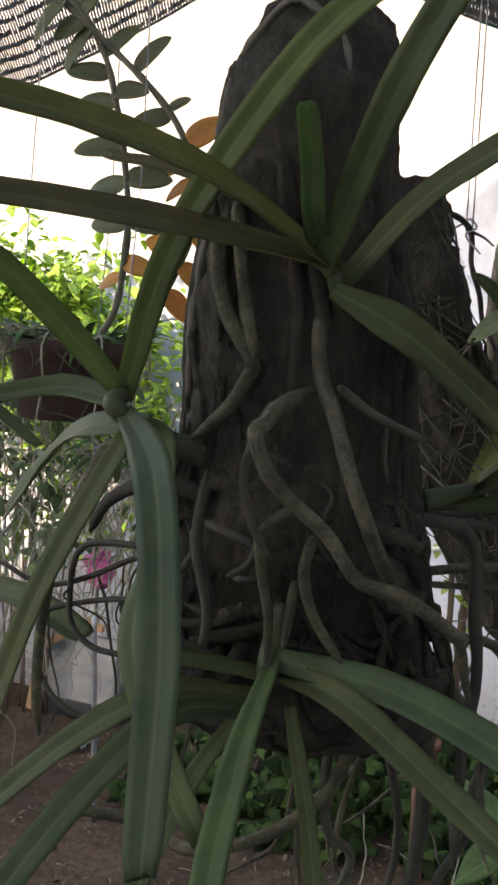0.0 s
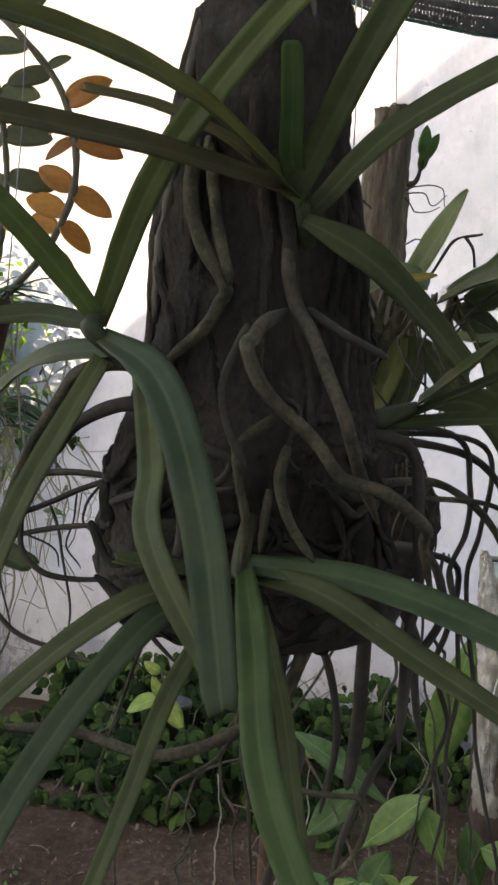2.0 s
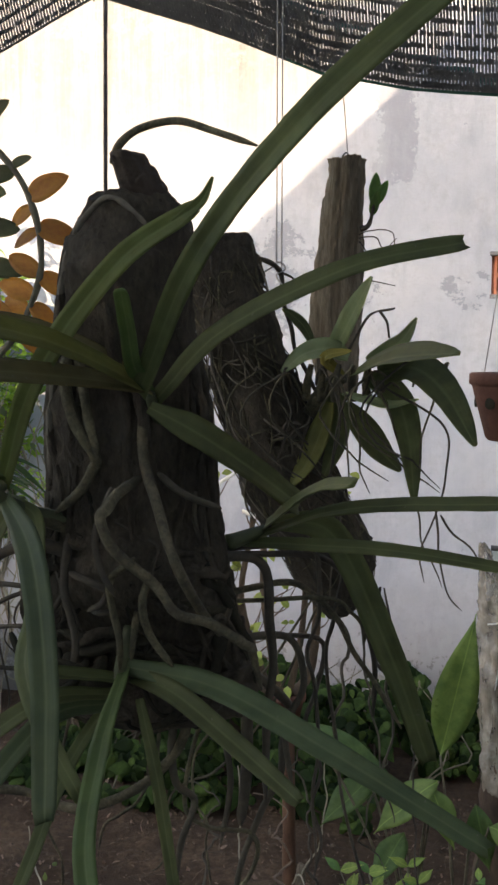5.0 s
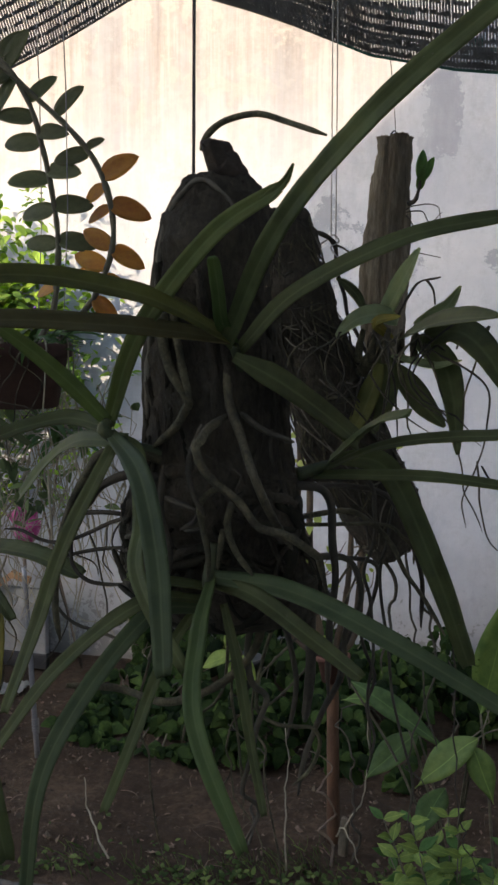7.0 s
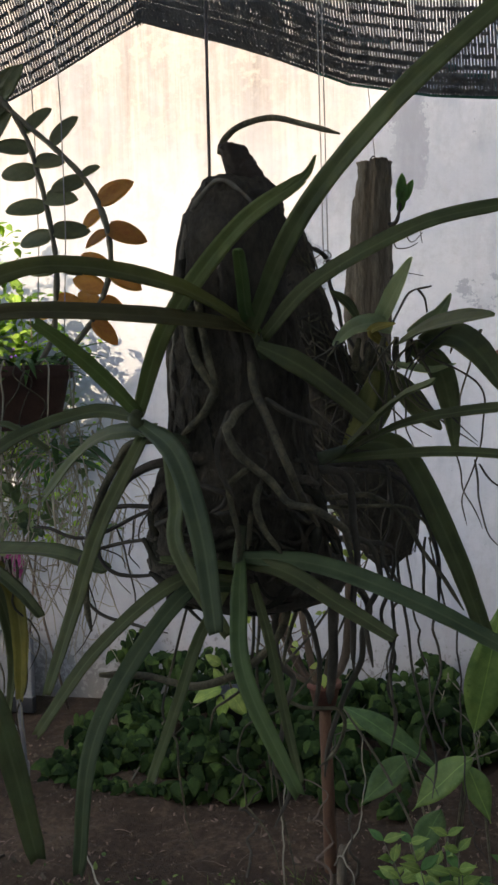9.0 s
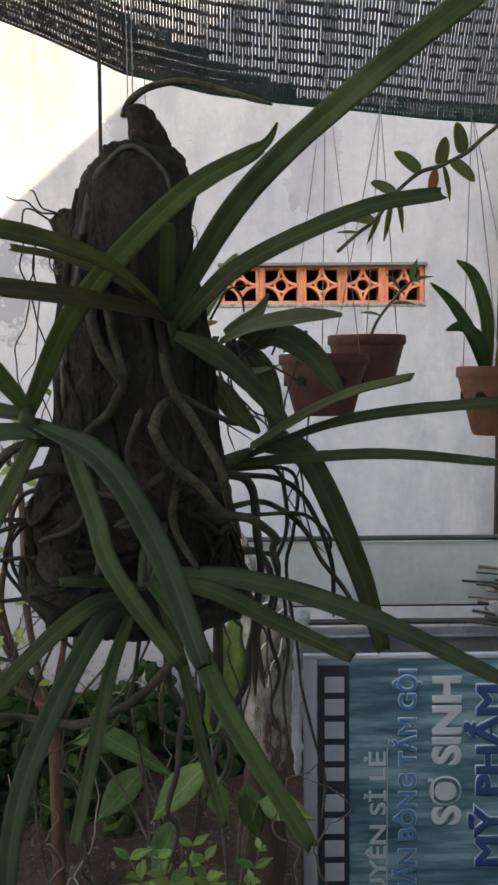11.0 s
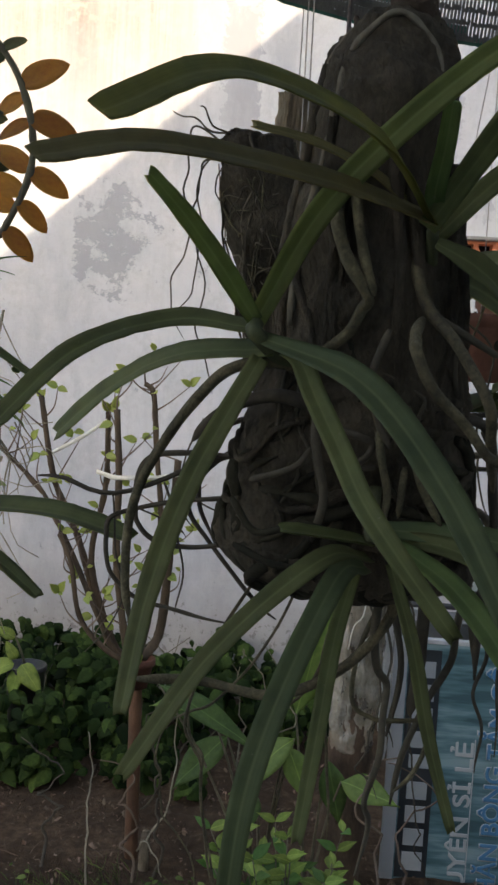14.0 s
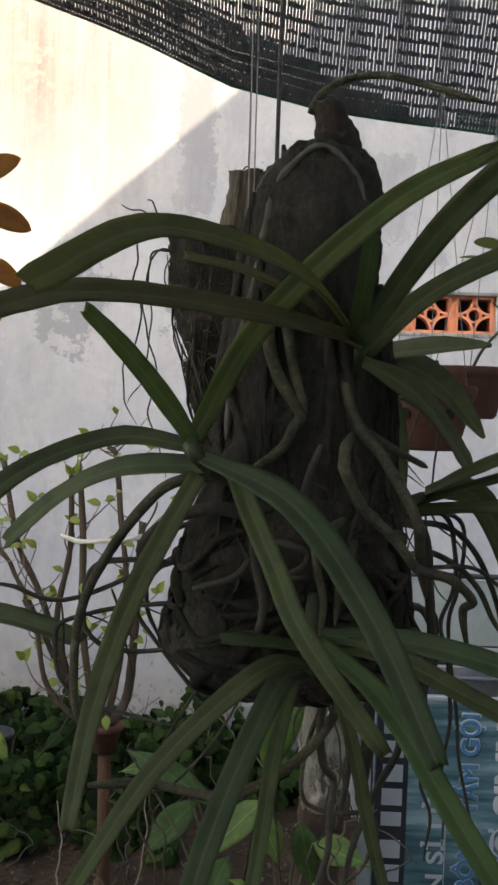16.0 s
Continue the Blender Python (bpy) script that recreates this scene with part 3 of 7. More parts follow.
def leaves_mesh(name, mat, proto, poses):
    """Many leaves joined into one mesh, from one small leaf."""
    vs = np.array([v.co for v in proto.vertices])
    fs = [tuple(p.vertices) for p in proto.polygons]
    verts, faces = [], []
    for k, m in enumerate(poses):
        a = np.array(m)
        verts.append(vs @ a[:3, :3].T + a[:3, 3])
        faces += [tuple(i + k * len(vs) for i in f) for f in fs]
    me = bpy.data.meshes.new(name)
    me.from_pydata(np.concatenate(verts).tolist(), [], faces)
    me.materials.append(mat)
    me.polygons.foreach_set("use_smooth", [True] * len(me.polygons))
    return me


# ---- the large structure ----
GROUND = -0.22


def soil_height(x, y):
    """Lumpy in the bed, level where it is paved."""
    if not (-4.5 <= x <= 3.1 and 0.5 < y < 4.5):
        return GROUND
    bed = 1.0 if x > -0.4 else min(1.0, max(0.1, (y - 2.5 - 0.19 * (x + 0.7)) / 0.3))
    return GROUND + bed * (0.035 * noise.fractal(Vector((x, y, 0)) * 1.7, 1.0, 2.0, 4) + 0.016 * noise.noise(Vector((x, y, 3)) * 14)) - 0.012 * (1 - bed)


bm = bmesh.new()
rows = []
xs = [-60, -25, -12, -7] + [-4.5 + 0.04 * i for i in range(189)] + [5, 8, 15, 30, 60]
ys = [-60, -25, -10, -5, -2, 0] + [0.6 + 0.04 * i for i in range(96)] + [4.6, 6, 10, 25, 60]
for y in ys:
    rows.append([Vector((x, y, soil_height(x, y))) for x in xs])
skin(bm, rows, closed=False, cap=False)
single("ground", bm, SOIL, "bare brown garden soil with litter and chips", "ground", "structure")

WALL = 4.54


def pavement():
    """Hexagonal concrete pavers up to the bed's edge; the nearest rows to the bed are pieces of their own."""
    top = GROUND + 0.030
    pv = thing("pavement", (-1.2, 2.3, GROUND), "grey hexagonal concrete pavers along the garden bed", "pavement", "", "structure")
    r = 0.058
    bm = bmesh.new()
    hexa = lambda q, z: [Vector((q * math.cos(math.pi / 3 * k), q * math.sin(math.pi / 3 * k), z)) for k in range(6)]
    skin(bm, [hexa(r * 0.95, -0.03), hexa(r * 0.95, -0.004), hexa(r * 0.90, 0.0)])
    me = finish(bm, PAVER, "paver", False)
    bed = bmesh.new()
    i = 0
    while -0.45 - 1.5 * r * i > -3.6:
        x = -0.45 - 1.5 * r * i
        y = 2.555 + 0.215 * (x + 0.7) - (0.866 * r if i % 2 else 0.0)
        y -= y % (2 * 0.866 * r) - (0.866 * r if i % 2 else 0.0)
        for j in range(22):
            yy = y - 2 * 0.866 * r * j
            z = top + 0.004 * noise.noise(Vector((x, yy, 0)) * 3)
            if j < 9 and x > -2.0:
                shared("paver", me, Matrix.Translation((x, yy, z)) @ Euler((random.uniform(-0.02, 0.02), random.uniform(-0.02, 0.02), 0)).to_matrix().to_4x4(), pv)
            else:
                skin(bed, [[q + Vector((x, yy, 0)) for q in hexa(r * 0.95, z - 0.03)], [q + Vector((x, yy, 0)) for q in hexa(r * 0.92, z)]])
        i += 1
    tagged(part("paver_field", bed, PAVER, pv, smooth=False), kind="stuff")
    mortar, kerb = bmesh.new(), bmesh.new()
    far = lambda x: 2.575 + 0.215 * (x + 0.7)
    for b, depth, high, top_z in ((mortar, -0.05, -2.2, top - 0.010), (kerb, 0.0, -0.022, top + 0.003)):
        skin(b, [[Vector((x, far(x) + depth, GROUND - 0.05)), Vector((x, far(x) + depth, top_z)), Vector((x, far(x) + high, top_z)), Vector((x, far(x) + high, GROUND - 0.05))] for x in np.arange(-3.6, -0.34, 0.1)])
    part("mortar_bed", mortar, PAVER, pv, smooth=False)
    part("kerb", kerb, PAVER, pv, "narrow concrete edging strip", smooth=False)


VX0, VX1, VZ0, VZ1 = -0.19, 0.745, 1.755, 1.925
bm = bmesh.new()
box(bm, -9, VX0, WALL, WALL + 0.2, GROUND - 0.1, 3.9)
box(bm, VX1, 6, WALL, WALL + 0.2, GROUND - 0.1, 3.9)
box(bm, VX0, VX1, WALL, WALL + 0.2, GROUND - 0.1, VZ0)
box(bm, VX0, VX1, WALL, WALL + 0.2, VZ1, 3.9)
wall_north = single("wall_north", bm, PLASTER, "old white plastered garden wall, stained and flaking", "wall", "structure", False)

# box added behind the vent; its dark brown stands in for shade in the holes
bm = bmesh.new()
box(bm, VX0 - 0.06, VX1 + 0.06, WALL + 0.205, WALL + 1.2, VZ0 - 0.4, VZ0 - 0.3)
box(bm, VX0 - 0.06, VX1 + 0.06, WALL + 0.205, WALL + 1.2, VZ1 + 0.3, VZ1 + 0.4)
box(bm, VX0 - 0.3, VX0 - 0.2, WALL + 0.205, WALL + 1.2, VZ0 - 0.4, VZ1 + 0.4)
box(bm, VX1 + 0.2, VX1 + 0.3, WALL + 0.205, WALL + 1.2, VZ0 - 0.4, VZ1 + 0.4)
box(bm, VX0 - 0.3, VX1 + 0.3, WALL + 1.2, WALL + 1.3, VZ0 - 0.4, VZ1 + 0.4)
single("wall_behind_vent", bm, BROWN_POT, "dark brown box added behind the ventilation opening for its shaded holes", "wall", "structure", False)

# added wall, out of view: cuts sky light on the right of the garden wall
bm = bmesh.new()
box(bm, 1.95, 2.15, -5.9, WALL, GROUND - 0.1, 4.6)
single("wall_east", bm, BOUNCE_RENDER, "unseen plain grey wall, added to block sky light from the right", "wall", "structure", False)
bm = bmesh.new()
box(bm, -6.4, -6.2, -6, WALL, GROUND - 0.1, 1.6)
single("wall_west", bm, BOUNCE_RENDER, "plain low grey rendered boundary wall", "wall", "structure", False)

# a house added behind, out of view: its sloping verge throws the slanting shade on the wall
HY = -6.0
shift = (WALL - HY) / -SUN_DIR.y
edge = lambda x: Vector((x, WALL, 2.72 + 0.87 * (x + 0.53))) + SUN_DIR * shift
e0, e1 = edge(-5.6), edge(0.7)
e0.y = e1.y = HY
house = thing("house", (e1.x, HY, GROUND), "unseen grey rendered house, added to throw the slanting shade and bounce light", "house", "", "structure")
bm = bmesh.new()
f = [Vector((e0.x + 0.25, HY, GROUND)), Vector((9, HY, GROUND)), Vector((9, HY, e1.z - 0.2)), Vector((e1.x, HY, e1.z - 0.2)), e0 + Vector((0.25, 0, 0.0))]
a = [bm.verts.new(p - Vector((0, 0.05, 0))) for p in f]
b = [bm.verts.new(p - Vector((0, 0.35, 0))) for p in f]
bm.faces.new(a)
bm.faces.new(b[::-1])
for i in range(5):
    bm.faces.new((a[i], b[i], b[(i + 1) % 5], a[(i + 1) % 5]))
part("wall", bm, BOUNCE_RENDER, house, smooth=False)
bm = bmesh.new()
d = Vector((0.87, 0, -1)).normalized() * 0.18
ring = lambda y: [Vector((e0.x, y, e0.z)), Vector((e1.x, y, e1.z)), Vector((9.4, y, e1.z)), Vector((9.4, y, e1.z - 0.2)), Vector((e1.x, y, e1.z)) + d, Vector((e0.x, y, e0.z)) + d]
skin(bm, [ring(HY), ring(HY - 7)])
part("roof", bm, ROOFING, house, smooth=False)

# ventilation blocks in the wall
vent = thing("vent_opening", (VX0, WALL, VZ0), "row of orange clay ventilation blocks under a concrete lip", "ventilation block", "", "structure")
bm = bmesh.new()
box(bm, VX0 - 0.008, VX1 + 0.006, WALL - 0.028, WALL + 0.15, VZ1 - 0.002, VZ1 + 0.013, 0.003)
part("lintel", bm, CONCRETE, vent, "thin weathered concrete lip")
bm = bmesh.new()
box(bm, VX0 - 0.006, VX1 + 0.006, WALL - 0.005, WALL + 0.1, VZ0 - 0.016, VZ0 + 0.002, 0.003)
part("sill", bm, PLASTER, vent, "whitewashed mortar sill")


def vent_block_mesh(w, h, d):
    bm = bmesh.new()
    b = 0.012
    for s in ((-w / 2, -w / 2 + b, -h / 2, h / 2), (w / 2 - b, w / 2, -h / 2, h / 2), (-w / 2 + b, w / 2 - b, -h / 2, -h / 2 + b), (-w / 2 + b, w / 2 - b, h / 2 - b, h / 2)):
        box(bm, s[0], s[1], 0, d, s[2], s[3])

    def band(cx, cz, rx, rz, a0, a1, wd, n, off):
        rings = []
        for i in range(n + 1):
            a = a0 + (a1 - a0) * i / n
            ca, sa = math.cos(a), math.sin(a)
            rings.append([Vector((cx + (rx + o) * ca, y, cz + (rz + o) * sa)) for o, y in ((-wd, off), (wd, off), (wd, d - off), (-wd, d - off))])
        skin(bm, rings)

    band(0, 0, 0.030, 0.030, 0, 2 * math.pi, 0.005, 20, 0.004)
    for sx in (-1, 1):
        for sz in (-1, 1):
            a0 = math.atan2(-sz, -sx)
            band(sx * (w / 2 - b), sz * (h / 2 - b), w / 2 - b - 0.004, h / 2 - b - 0.004, a0 - math.pi / 4, a0 + math.pi / 4, 0.0055, 9, 0.003)
    return finish(bm, VENT_CLAY, "vent_block", False)


vb = vent_block_mesh(0.168, VZ1 - VZ0 - 0.004, 0.09)
pitch = (VX1 - VX0) / 5
for i in range(5):
    shared("vent_block", vb, Matrix.Translation((VX0 + pitch * (i + 0.5), WALL + 0.012 + 0.004 * (i % 2), (VZ0 + VZ1) / 2)), vent)
for i in range(6):
    bm = bmesh.new()
    x = VX0 + pitch * i
    box(bm, max(VX0, x - 0.0092), min(VX1, x + 0.0092), WALL + 0.016, WALL + 0.1, VZ0, VZ1 - 0.002, 0.003)
    part("mortar_joint", bm, VENT_CLAY, vent)


# ---- shade net ----
NX = ((-1.7, 1.86), (-1.26, 1.885), (-1.08, 1.914), (-0.823, 2.007), (-0.66, 2.077), (-0.506, 2.022), (-0.425, 1.99), (-0.289, 1.932), (-0.148, 1.90), (0.0, 1.88), (0.2, 1.858), (0.6, 1.83), (1.6, 1.83))


def net_edge(x):
    for (a, za), (b, zb) in zip(NX, NX[1:]):
        if x <= b:
            return za + (zb - za) * max(0, (x - a) / (b - a))
    return NX[-1][1]


def net_at(x, s):
    """A point of the hanging flap, s metres up from its lower edge; it leans towards the garden seat."""
    return Vector((x + 0.012 * noise.noise(Vector((x * 3, s * 4, 0))), 1.5 - 0.62 * s + 0.012 * noise.noise(Vector((x * 5, s * 6, 2))), net_edge(x) + 0.80 * s))


def net_flap():
    """Upright cords with ragged woven bands between them."""
    verts, faces, mats = [], [], []

    def quad(a, b, c, d, m):
        k = len(verts)
        verts.extend((a, b, c, d))
        faces.append((k, k + 1, k + 2, k + 3))
        mats.append(m)

    step, row = 0.0050, 0.0185
    x = -1.6
    top = 0.62
    while x < 1.5:
        w = 0.00168 + 0.00040 * random.random()
        lean = 0.002 * noise.noise(Vector((x * 30, 0, 0)))
        n = 9
        for k in range(n):
            s0, s1 = top * k / n, top * (k + 1) / n
            a, b = net_at(x + lean * k, s0), net_at(x + lean * (k + 1), s1)
            dx = Vector((w, 0, 0))
            quad(a - dx, a + dx, b + dx, b - dx, 0)
        s = 0.006
        while s < top:
            teal = 0.262 < s < 0.285 and x > -0.25
            thick = 0.5 + 0.5 * noise.noise(Vector((x * 2.5, s * 9, 9)))
            lo = 0.10 * random.random()
            hi = lo + random.uniform(0.20, 0.38) + 0.14 * thick
            wide = 1.0 if random.random() < 0.52 + 0.3 * thick else random.choice((0.4, 0.65))
            if teal:
                lo, hi, wide = 0.0, 0.95, 0.66
            p0, p1 = s + row * lo, s + row * min(hi, 0.97)
            d = Vector((0, 0.0012, 0))
            quad(net_at(x, p0) + d, net_at(x + step * wide, p0) + d, net_at(x + step * wide, p1) + d, net_at(x, p1) + d, 2 if teal else 0)
            s += row
        # rolled edge, a fine green hem, and the folded second layer
        hem = 0.0016 + 0.0012 * noise.noise(Vector((x * 9, 1, 1)))
        d = Vector((0, -0.004, 0))
        quad(net_at(x, -0.003) + d, net_at(x + step, -0.003) + d, net_at(x + step, hem) + d, net_at(x, hem) + d, 1 if x > -0.35 else 0)
        green = 0.030 + 0.012 * noise.noise(Vector((x * 5, 3, 1))) if x > 0.05 else 0.0
        s = hem
        while s < green:
            quad(net_at(x, s) + d, net_at(x + step * 0.42, s) + d, net_at(x + step * 0.42, s + 0.0052) + d, net_at(x, s + 0.0052) + d, 1)
            s += 0.006
        if -0.68 < x < 0.02:
            h2 = 0.105 * (1 - abs((x + 0.42) / 0.45) ** 1.5) if x > -0.42 else 0.105 - 0.26 * (-0.42 - x)
            s = hem
            while s < h2:
                d = Vector((0, 0.014, 0))
                m = 1 if s > h2 - 0.012 and x > -0.42 else 0
                quad(net_at(x + 0.0010, s) + d, net_at(x + step * random.choice((0.75, 0.9, 1.1)), s) + d, net_at(x + step * 0.85, s + 0.0075) + d, net_at(x + 0.0010, s + 0.0075) + d, m)
                quad(net_at(x, s + 0.0065) + d, net_at(x + step, s + 0.0065) + d, net_at(x + step, s + 0.0130) + d, net_at(x, s + 0.0130) + d, m)
                s += 0.0140
        x += step
    me = bpy.data.meshes.new("woven_flap")
    me.from_pydata(verts, [], faces)
    for m in (NET, NET_GREEN, NET_TEAL):
        me.materials.append(m)
    me.polygons.foreach_set("material_index", mats)
    return me


net = thing("shade_net", (0, 1.5, 1.9), "sagging black and green woven shade net, ragged lower edge", "shade net")
ob = new("woven_flap", net_flap())
ob.parent, ob.location = net, -ORIGIN[net]
tagged(ob, "black woven flap with a green hem", kind="stuff")
# the flat of the net, overhead and out of view, added to shade the foreground
verts, faces = [], []
y = 1.12
while y > -0.7:
    for x0 in np.arange(-2.4, 2.5, 0.35):
        w = 0.016 + 0.006 * random.random()
        z = lambda xx, yy: 2.50 + (net_edge(xx) - 1.9) * max(0, 1 - (1.12 - yy)) + 0.03 * noise.noise(Vector((xx, yy, 0)) * 2)
        k = len(verts)
        verts += [(x0, y, z(x0, y)), (x0 + 0.35, y, z(x0 + 0.35, y)), (x0 + 0.35, y - w, z(x0 + 0.35, y - w)), (x0, y - w, z(x0, y - w))]
        faces.append((k, k + 1, k + 2, k + 3))
    y -= 0.026
me = bpy.data.meshes.new("woven_roof")
me.from_pydata(verts, [], faces)
me.materials.append(NET)
ob = new("woven_roof", me)
ob.parent, ob.location = net, -ORIGIN[net]
tagged(ob, "unseen flat woven roof of the net, added to shade the foreground", kind="stuff")


# ---- the driftwood with its orchids ----
LOG = thing("driftwood_log", (-0.18, 0.48, 1.25), "dark weathered driftwood block hanging on a black rope", "driftwood")
LOG_RINGS = [(-0.177, 0.466, 1.598, 0.008, 0.010), (-0.177, 0.466, 1.592, 0.022, 0.030), (-0.1785, 0.467, 1.576, 0.0335, 0.034), (-0.1785, 0.463, 1.553, 0.0365, 0.040), (-0.1812, 0.468, 1.512, 0.0415, 0.038),
             (-0.181, 0.4705, 1.468, 0.0495, 0.0355), (-0.179, 0.472, 1.414, 0.0515, 0.0355), (-0.185, 0.476, 1.367, 0.0645, 0.038), (-0.1858, 0.487, 1.335, 0.069, 0.034), (-0.1845, 0.491, 1.308, 0.078, 0.036), (-0.179, 0.486, 1.288, 0.066, 0.034), (-0.182, 0.485, 1.276, 0.030, 0.018), (-0.184, 0.485, 1.272, 0.008, 0.006)]
bm = loft(bmesh.new(), LOG_RINGS, 120, 210, 0.0040, 3.1)
part("body", bm, BARK, LOG)
bm = loft(bmesh.new(), [(-0.168, 0.482, 1.565, 0.0245, 0.022), (-0.1673, 0.470, 1.590, 0.0165, 0.022), (-0.1694, 0.464, 1.606, 0.0105, 0.024), (-0.174, 0.458, 1.6145, 0.0075, 0.019), (-0.175, 0.457, 1.6165, 0.004, 0.010), (-0.175, 0.457, 1.6163, 0.001, 0.002)], 60, 70, 0.0048, 8.2)
part("knob", bm, BARK_KNOB, LOG, "jagged broken knob of rotten wood")
for k in range(7):
    a = 0.9 * k
    p = Vector((-0.182 + 0.016 * math.cos(a), 0.468 + 0.018 * math.sin(a), 1.590 - 0.003 * (k % 3)))
    tube_part("splinter", [p, p + Vector((0.002 * math.cos(a), 0.002, 0.006 + 0.004 * (k % 2)))], 0.003, 0.0012, BARK_KNOB, LOG, n=3, sides=5)
rope = thing("hanging_rope", (-0.204, 0.482, 1.59), "black rope that holds the driftwood up to the net", "rope")
tube_part("cord", [(-0.202, 0.486, 1.585), (-0.202, 0.488, 1.75), (-0.201, 0.488, 2.0), (-0.200, 0.489, 2.52)], 0.0013, 0.0013, ROPE, rope, n=40, lumpy=0.25)


def on_log(z, a, lift=0.0):
    """A point on the driftwood's skin at height z, at the angle a."""
    for p, q in zip(LOG_RINGS, LOG_RINGS[1:]):
        if q[2] <= z <= p[2]:
            f = (z - q[2]) / (p[2] - q[2])
            x, y, _, rx, ry = (q[i] + (p[i] - q[i]) * f for i in range(5))
            return Vector((x + (rx + lift) * math.cos(a), y + (ry + lift) * math.sin(a), z))
    return Vector(LOG_RINGS[-1][:3])


def orchid(loc, label):
    return thing("orchid_plant", loc, label, "orchid", "orchids on the driftwood")


def lf(plant, pts, width, mat=STRAP, **kw):
    kw.setdefault("taper", 0.0 if plant.name == PA.name or kw.get("oval") else 0.2)
    return part("leaf", strap(pts, width, **kw), mat, plant)


def rt(plant, pts, r0, r1=None, mat=ROOT, **kw):
    kw.setdefault("seed", pts[0][0] * 50)
    kw.setdefault("taper", True)
    return tube_part("aerial_root", pts, r0, r1 if r1 else r0 * 0.8, mat, plant, **kw)


A = (-0.153, 0.433, 1.482)
PA = orchid(A, "orchid with long dark green strap leaves growing on the driftwood")
tube_part("stem", [(-0.151, 0.452, 1.460), (-0.152, 0.441, 1.471), A], 0.0036, 0.0032, SHEATH, PA)
lf(PA, [(-0.1567, 0.4268, 1.4825), (-0.1088, 0.3811, 1.5508), (-0.0395, 0.3260, 1.6048), (0.0257, 0.3101, 1.6509)], 0.0140, STRAP, face=(0.2, -1, 0.3), fold=0.22)
lf(PA, [(-0.153, 0.432, 1.484), (-0.155, 0.416, 1.498), (-0.153, 0.403, 1.517), (-0.152, 0.391, 1.537)], 0.0100, STRAP_FRESH, face=(0, -1, 0.2), fold=0.22, notch=False)
lf(PA, [(-0.1508, 0.4386, 1.4791), (-0.1113, 0.4330, 1.5164), (-0.0395, 0.4199, 1.5484), (0.0166, 0.4457, 1.5625)], 0.0128, STRAP, face=(0, -0.9, 0.5), fold=0.22)
lf(PA, [(-0.151, 0.428, 1.475), (-0.123, 0.434, 1.460), (-0.099, 0.463, 1.437), (-0.080, 0.492, 1.414)], 0.0170, STRAP, face=(0.3, -0.9, 0.5), fold=0.22, base=0.42)
lf(PA, [(-0.1531, 0.4322, 1.4856), (-0.1879, 0.3601, 1.5132), (-0.2452, 0.2928, 1.5219), (-0.2840, 0.2299, 1.4909)], 0.0160, STRAP_OLIVE, face=(0.3, -0.8, 0.7), fold=0.22)
lf(PA, [(-0.1526, 0.4317, 1.4861), (-0.2057, 0.3761, 1.4945), (-0.2761, 0.3153, 1.4973), (-0.3176, 0.2726, 1.4829)], 0.0165, STRAP_DUSK, face=(0.1, -0.8, 0.7), fold=0.22)
lf(PA, [(-0.1560, 0.4360, 1.4870), (-0.1850, 0.4270, 1.5080), (-0.2170, 0.4190, 1.5210), (-0.2480, 0.4130, 1.5270)], 0.0070, STRAP_DUSK, face=(0.1, -0.8, 0.7), fold=0.22, base=0.5)

B = (-0.240, 0.418, 1.424)
PB = orchid(B, "orchid with arching and hanging green strap leaves on the driftwood's edge")
tube_part("stem", [(-0.205, 0.45, 1.405), (-0.225, 0.432, 1.412), B, (-0.2405, 0.424, 1.429)], 0.0052, 0.0042, SHEATH, PB)
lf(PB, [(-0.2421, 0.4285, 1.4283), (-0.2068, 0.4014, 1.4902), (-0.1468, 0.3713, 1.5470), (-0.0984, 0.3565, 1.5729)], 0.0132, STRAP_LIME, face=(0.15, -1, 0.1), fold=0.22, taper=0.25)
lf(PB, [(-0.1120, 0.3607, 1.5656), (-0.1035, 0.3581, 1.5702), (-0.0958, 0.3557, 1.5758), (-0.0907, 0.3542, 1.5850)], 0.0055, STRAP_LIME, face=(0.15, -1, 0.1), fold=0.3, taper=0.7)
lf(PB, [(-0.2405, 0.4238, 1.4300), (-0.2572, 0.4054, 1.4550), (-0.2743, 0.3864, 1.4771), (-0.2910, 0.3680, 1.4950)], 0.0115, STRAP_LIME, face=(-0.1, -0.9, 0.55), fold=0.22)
lf(PB, [(-0.2382, 0.4197, 1.4265), (-0.2834, 0.4331, 1.4296), (-0.3268, 0.3948, 1.4112), (-0.3574, 0.3616, 1.3741)], 0.0145, STRAP, face=(0, -0.7, 0.8), fold=0.22, taper=0.1)
lf(PB, [(-0.2287, 0.4249, 1.4168), (-0.2844, 0.4629, 1.4108), (-0.3273, 0.4943, 1.3893), (-0.3661, 0.5161, 1.3561)], 0.0165, STRAP, face=(0, -0.8, 0.7), fold=0.22, taper=0.1)
lf(PB, [(-0.2375, 0.4220, 1.4225), (-0.1882, 0.3601, 1.4050), (-0.1535, 0.3070, 1.3641), (-0.1295, 0.2592, 1.3168)], 0.0148, STRAP_BLUE, face=(0.1, -1, 0.45), fold=0.22, base=0.5)
lf(PB, [(-0.2300, 0.4280, 1.4180), (-0.2170, 0.4200, 1.4120), (-0.2080, 0.4050, 1.3950), (-0.1940, 0.3750, 1.3700), (-0.1840, 0.3450, 1.3520), (-0.1680, 0.3300, 1.3310), (-0.1420, 0.3200, 1.2990)], 0.0118, STRAP, face=(-0.1, -1, 0.4), fold=0.22, base=0.5)
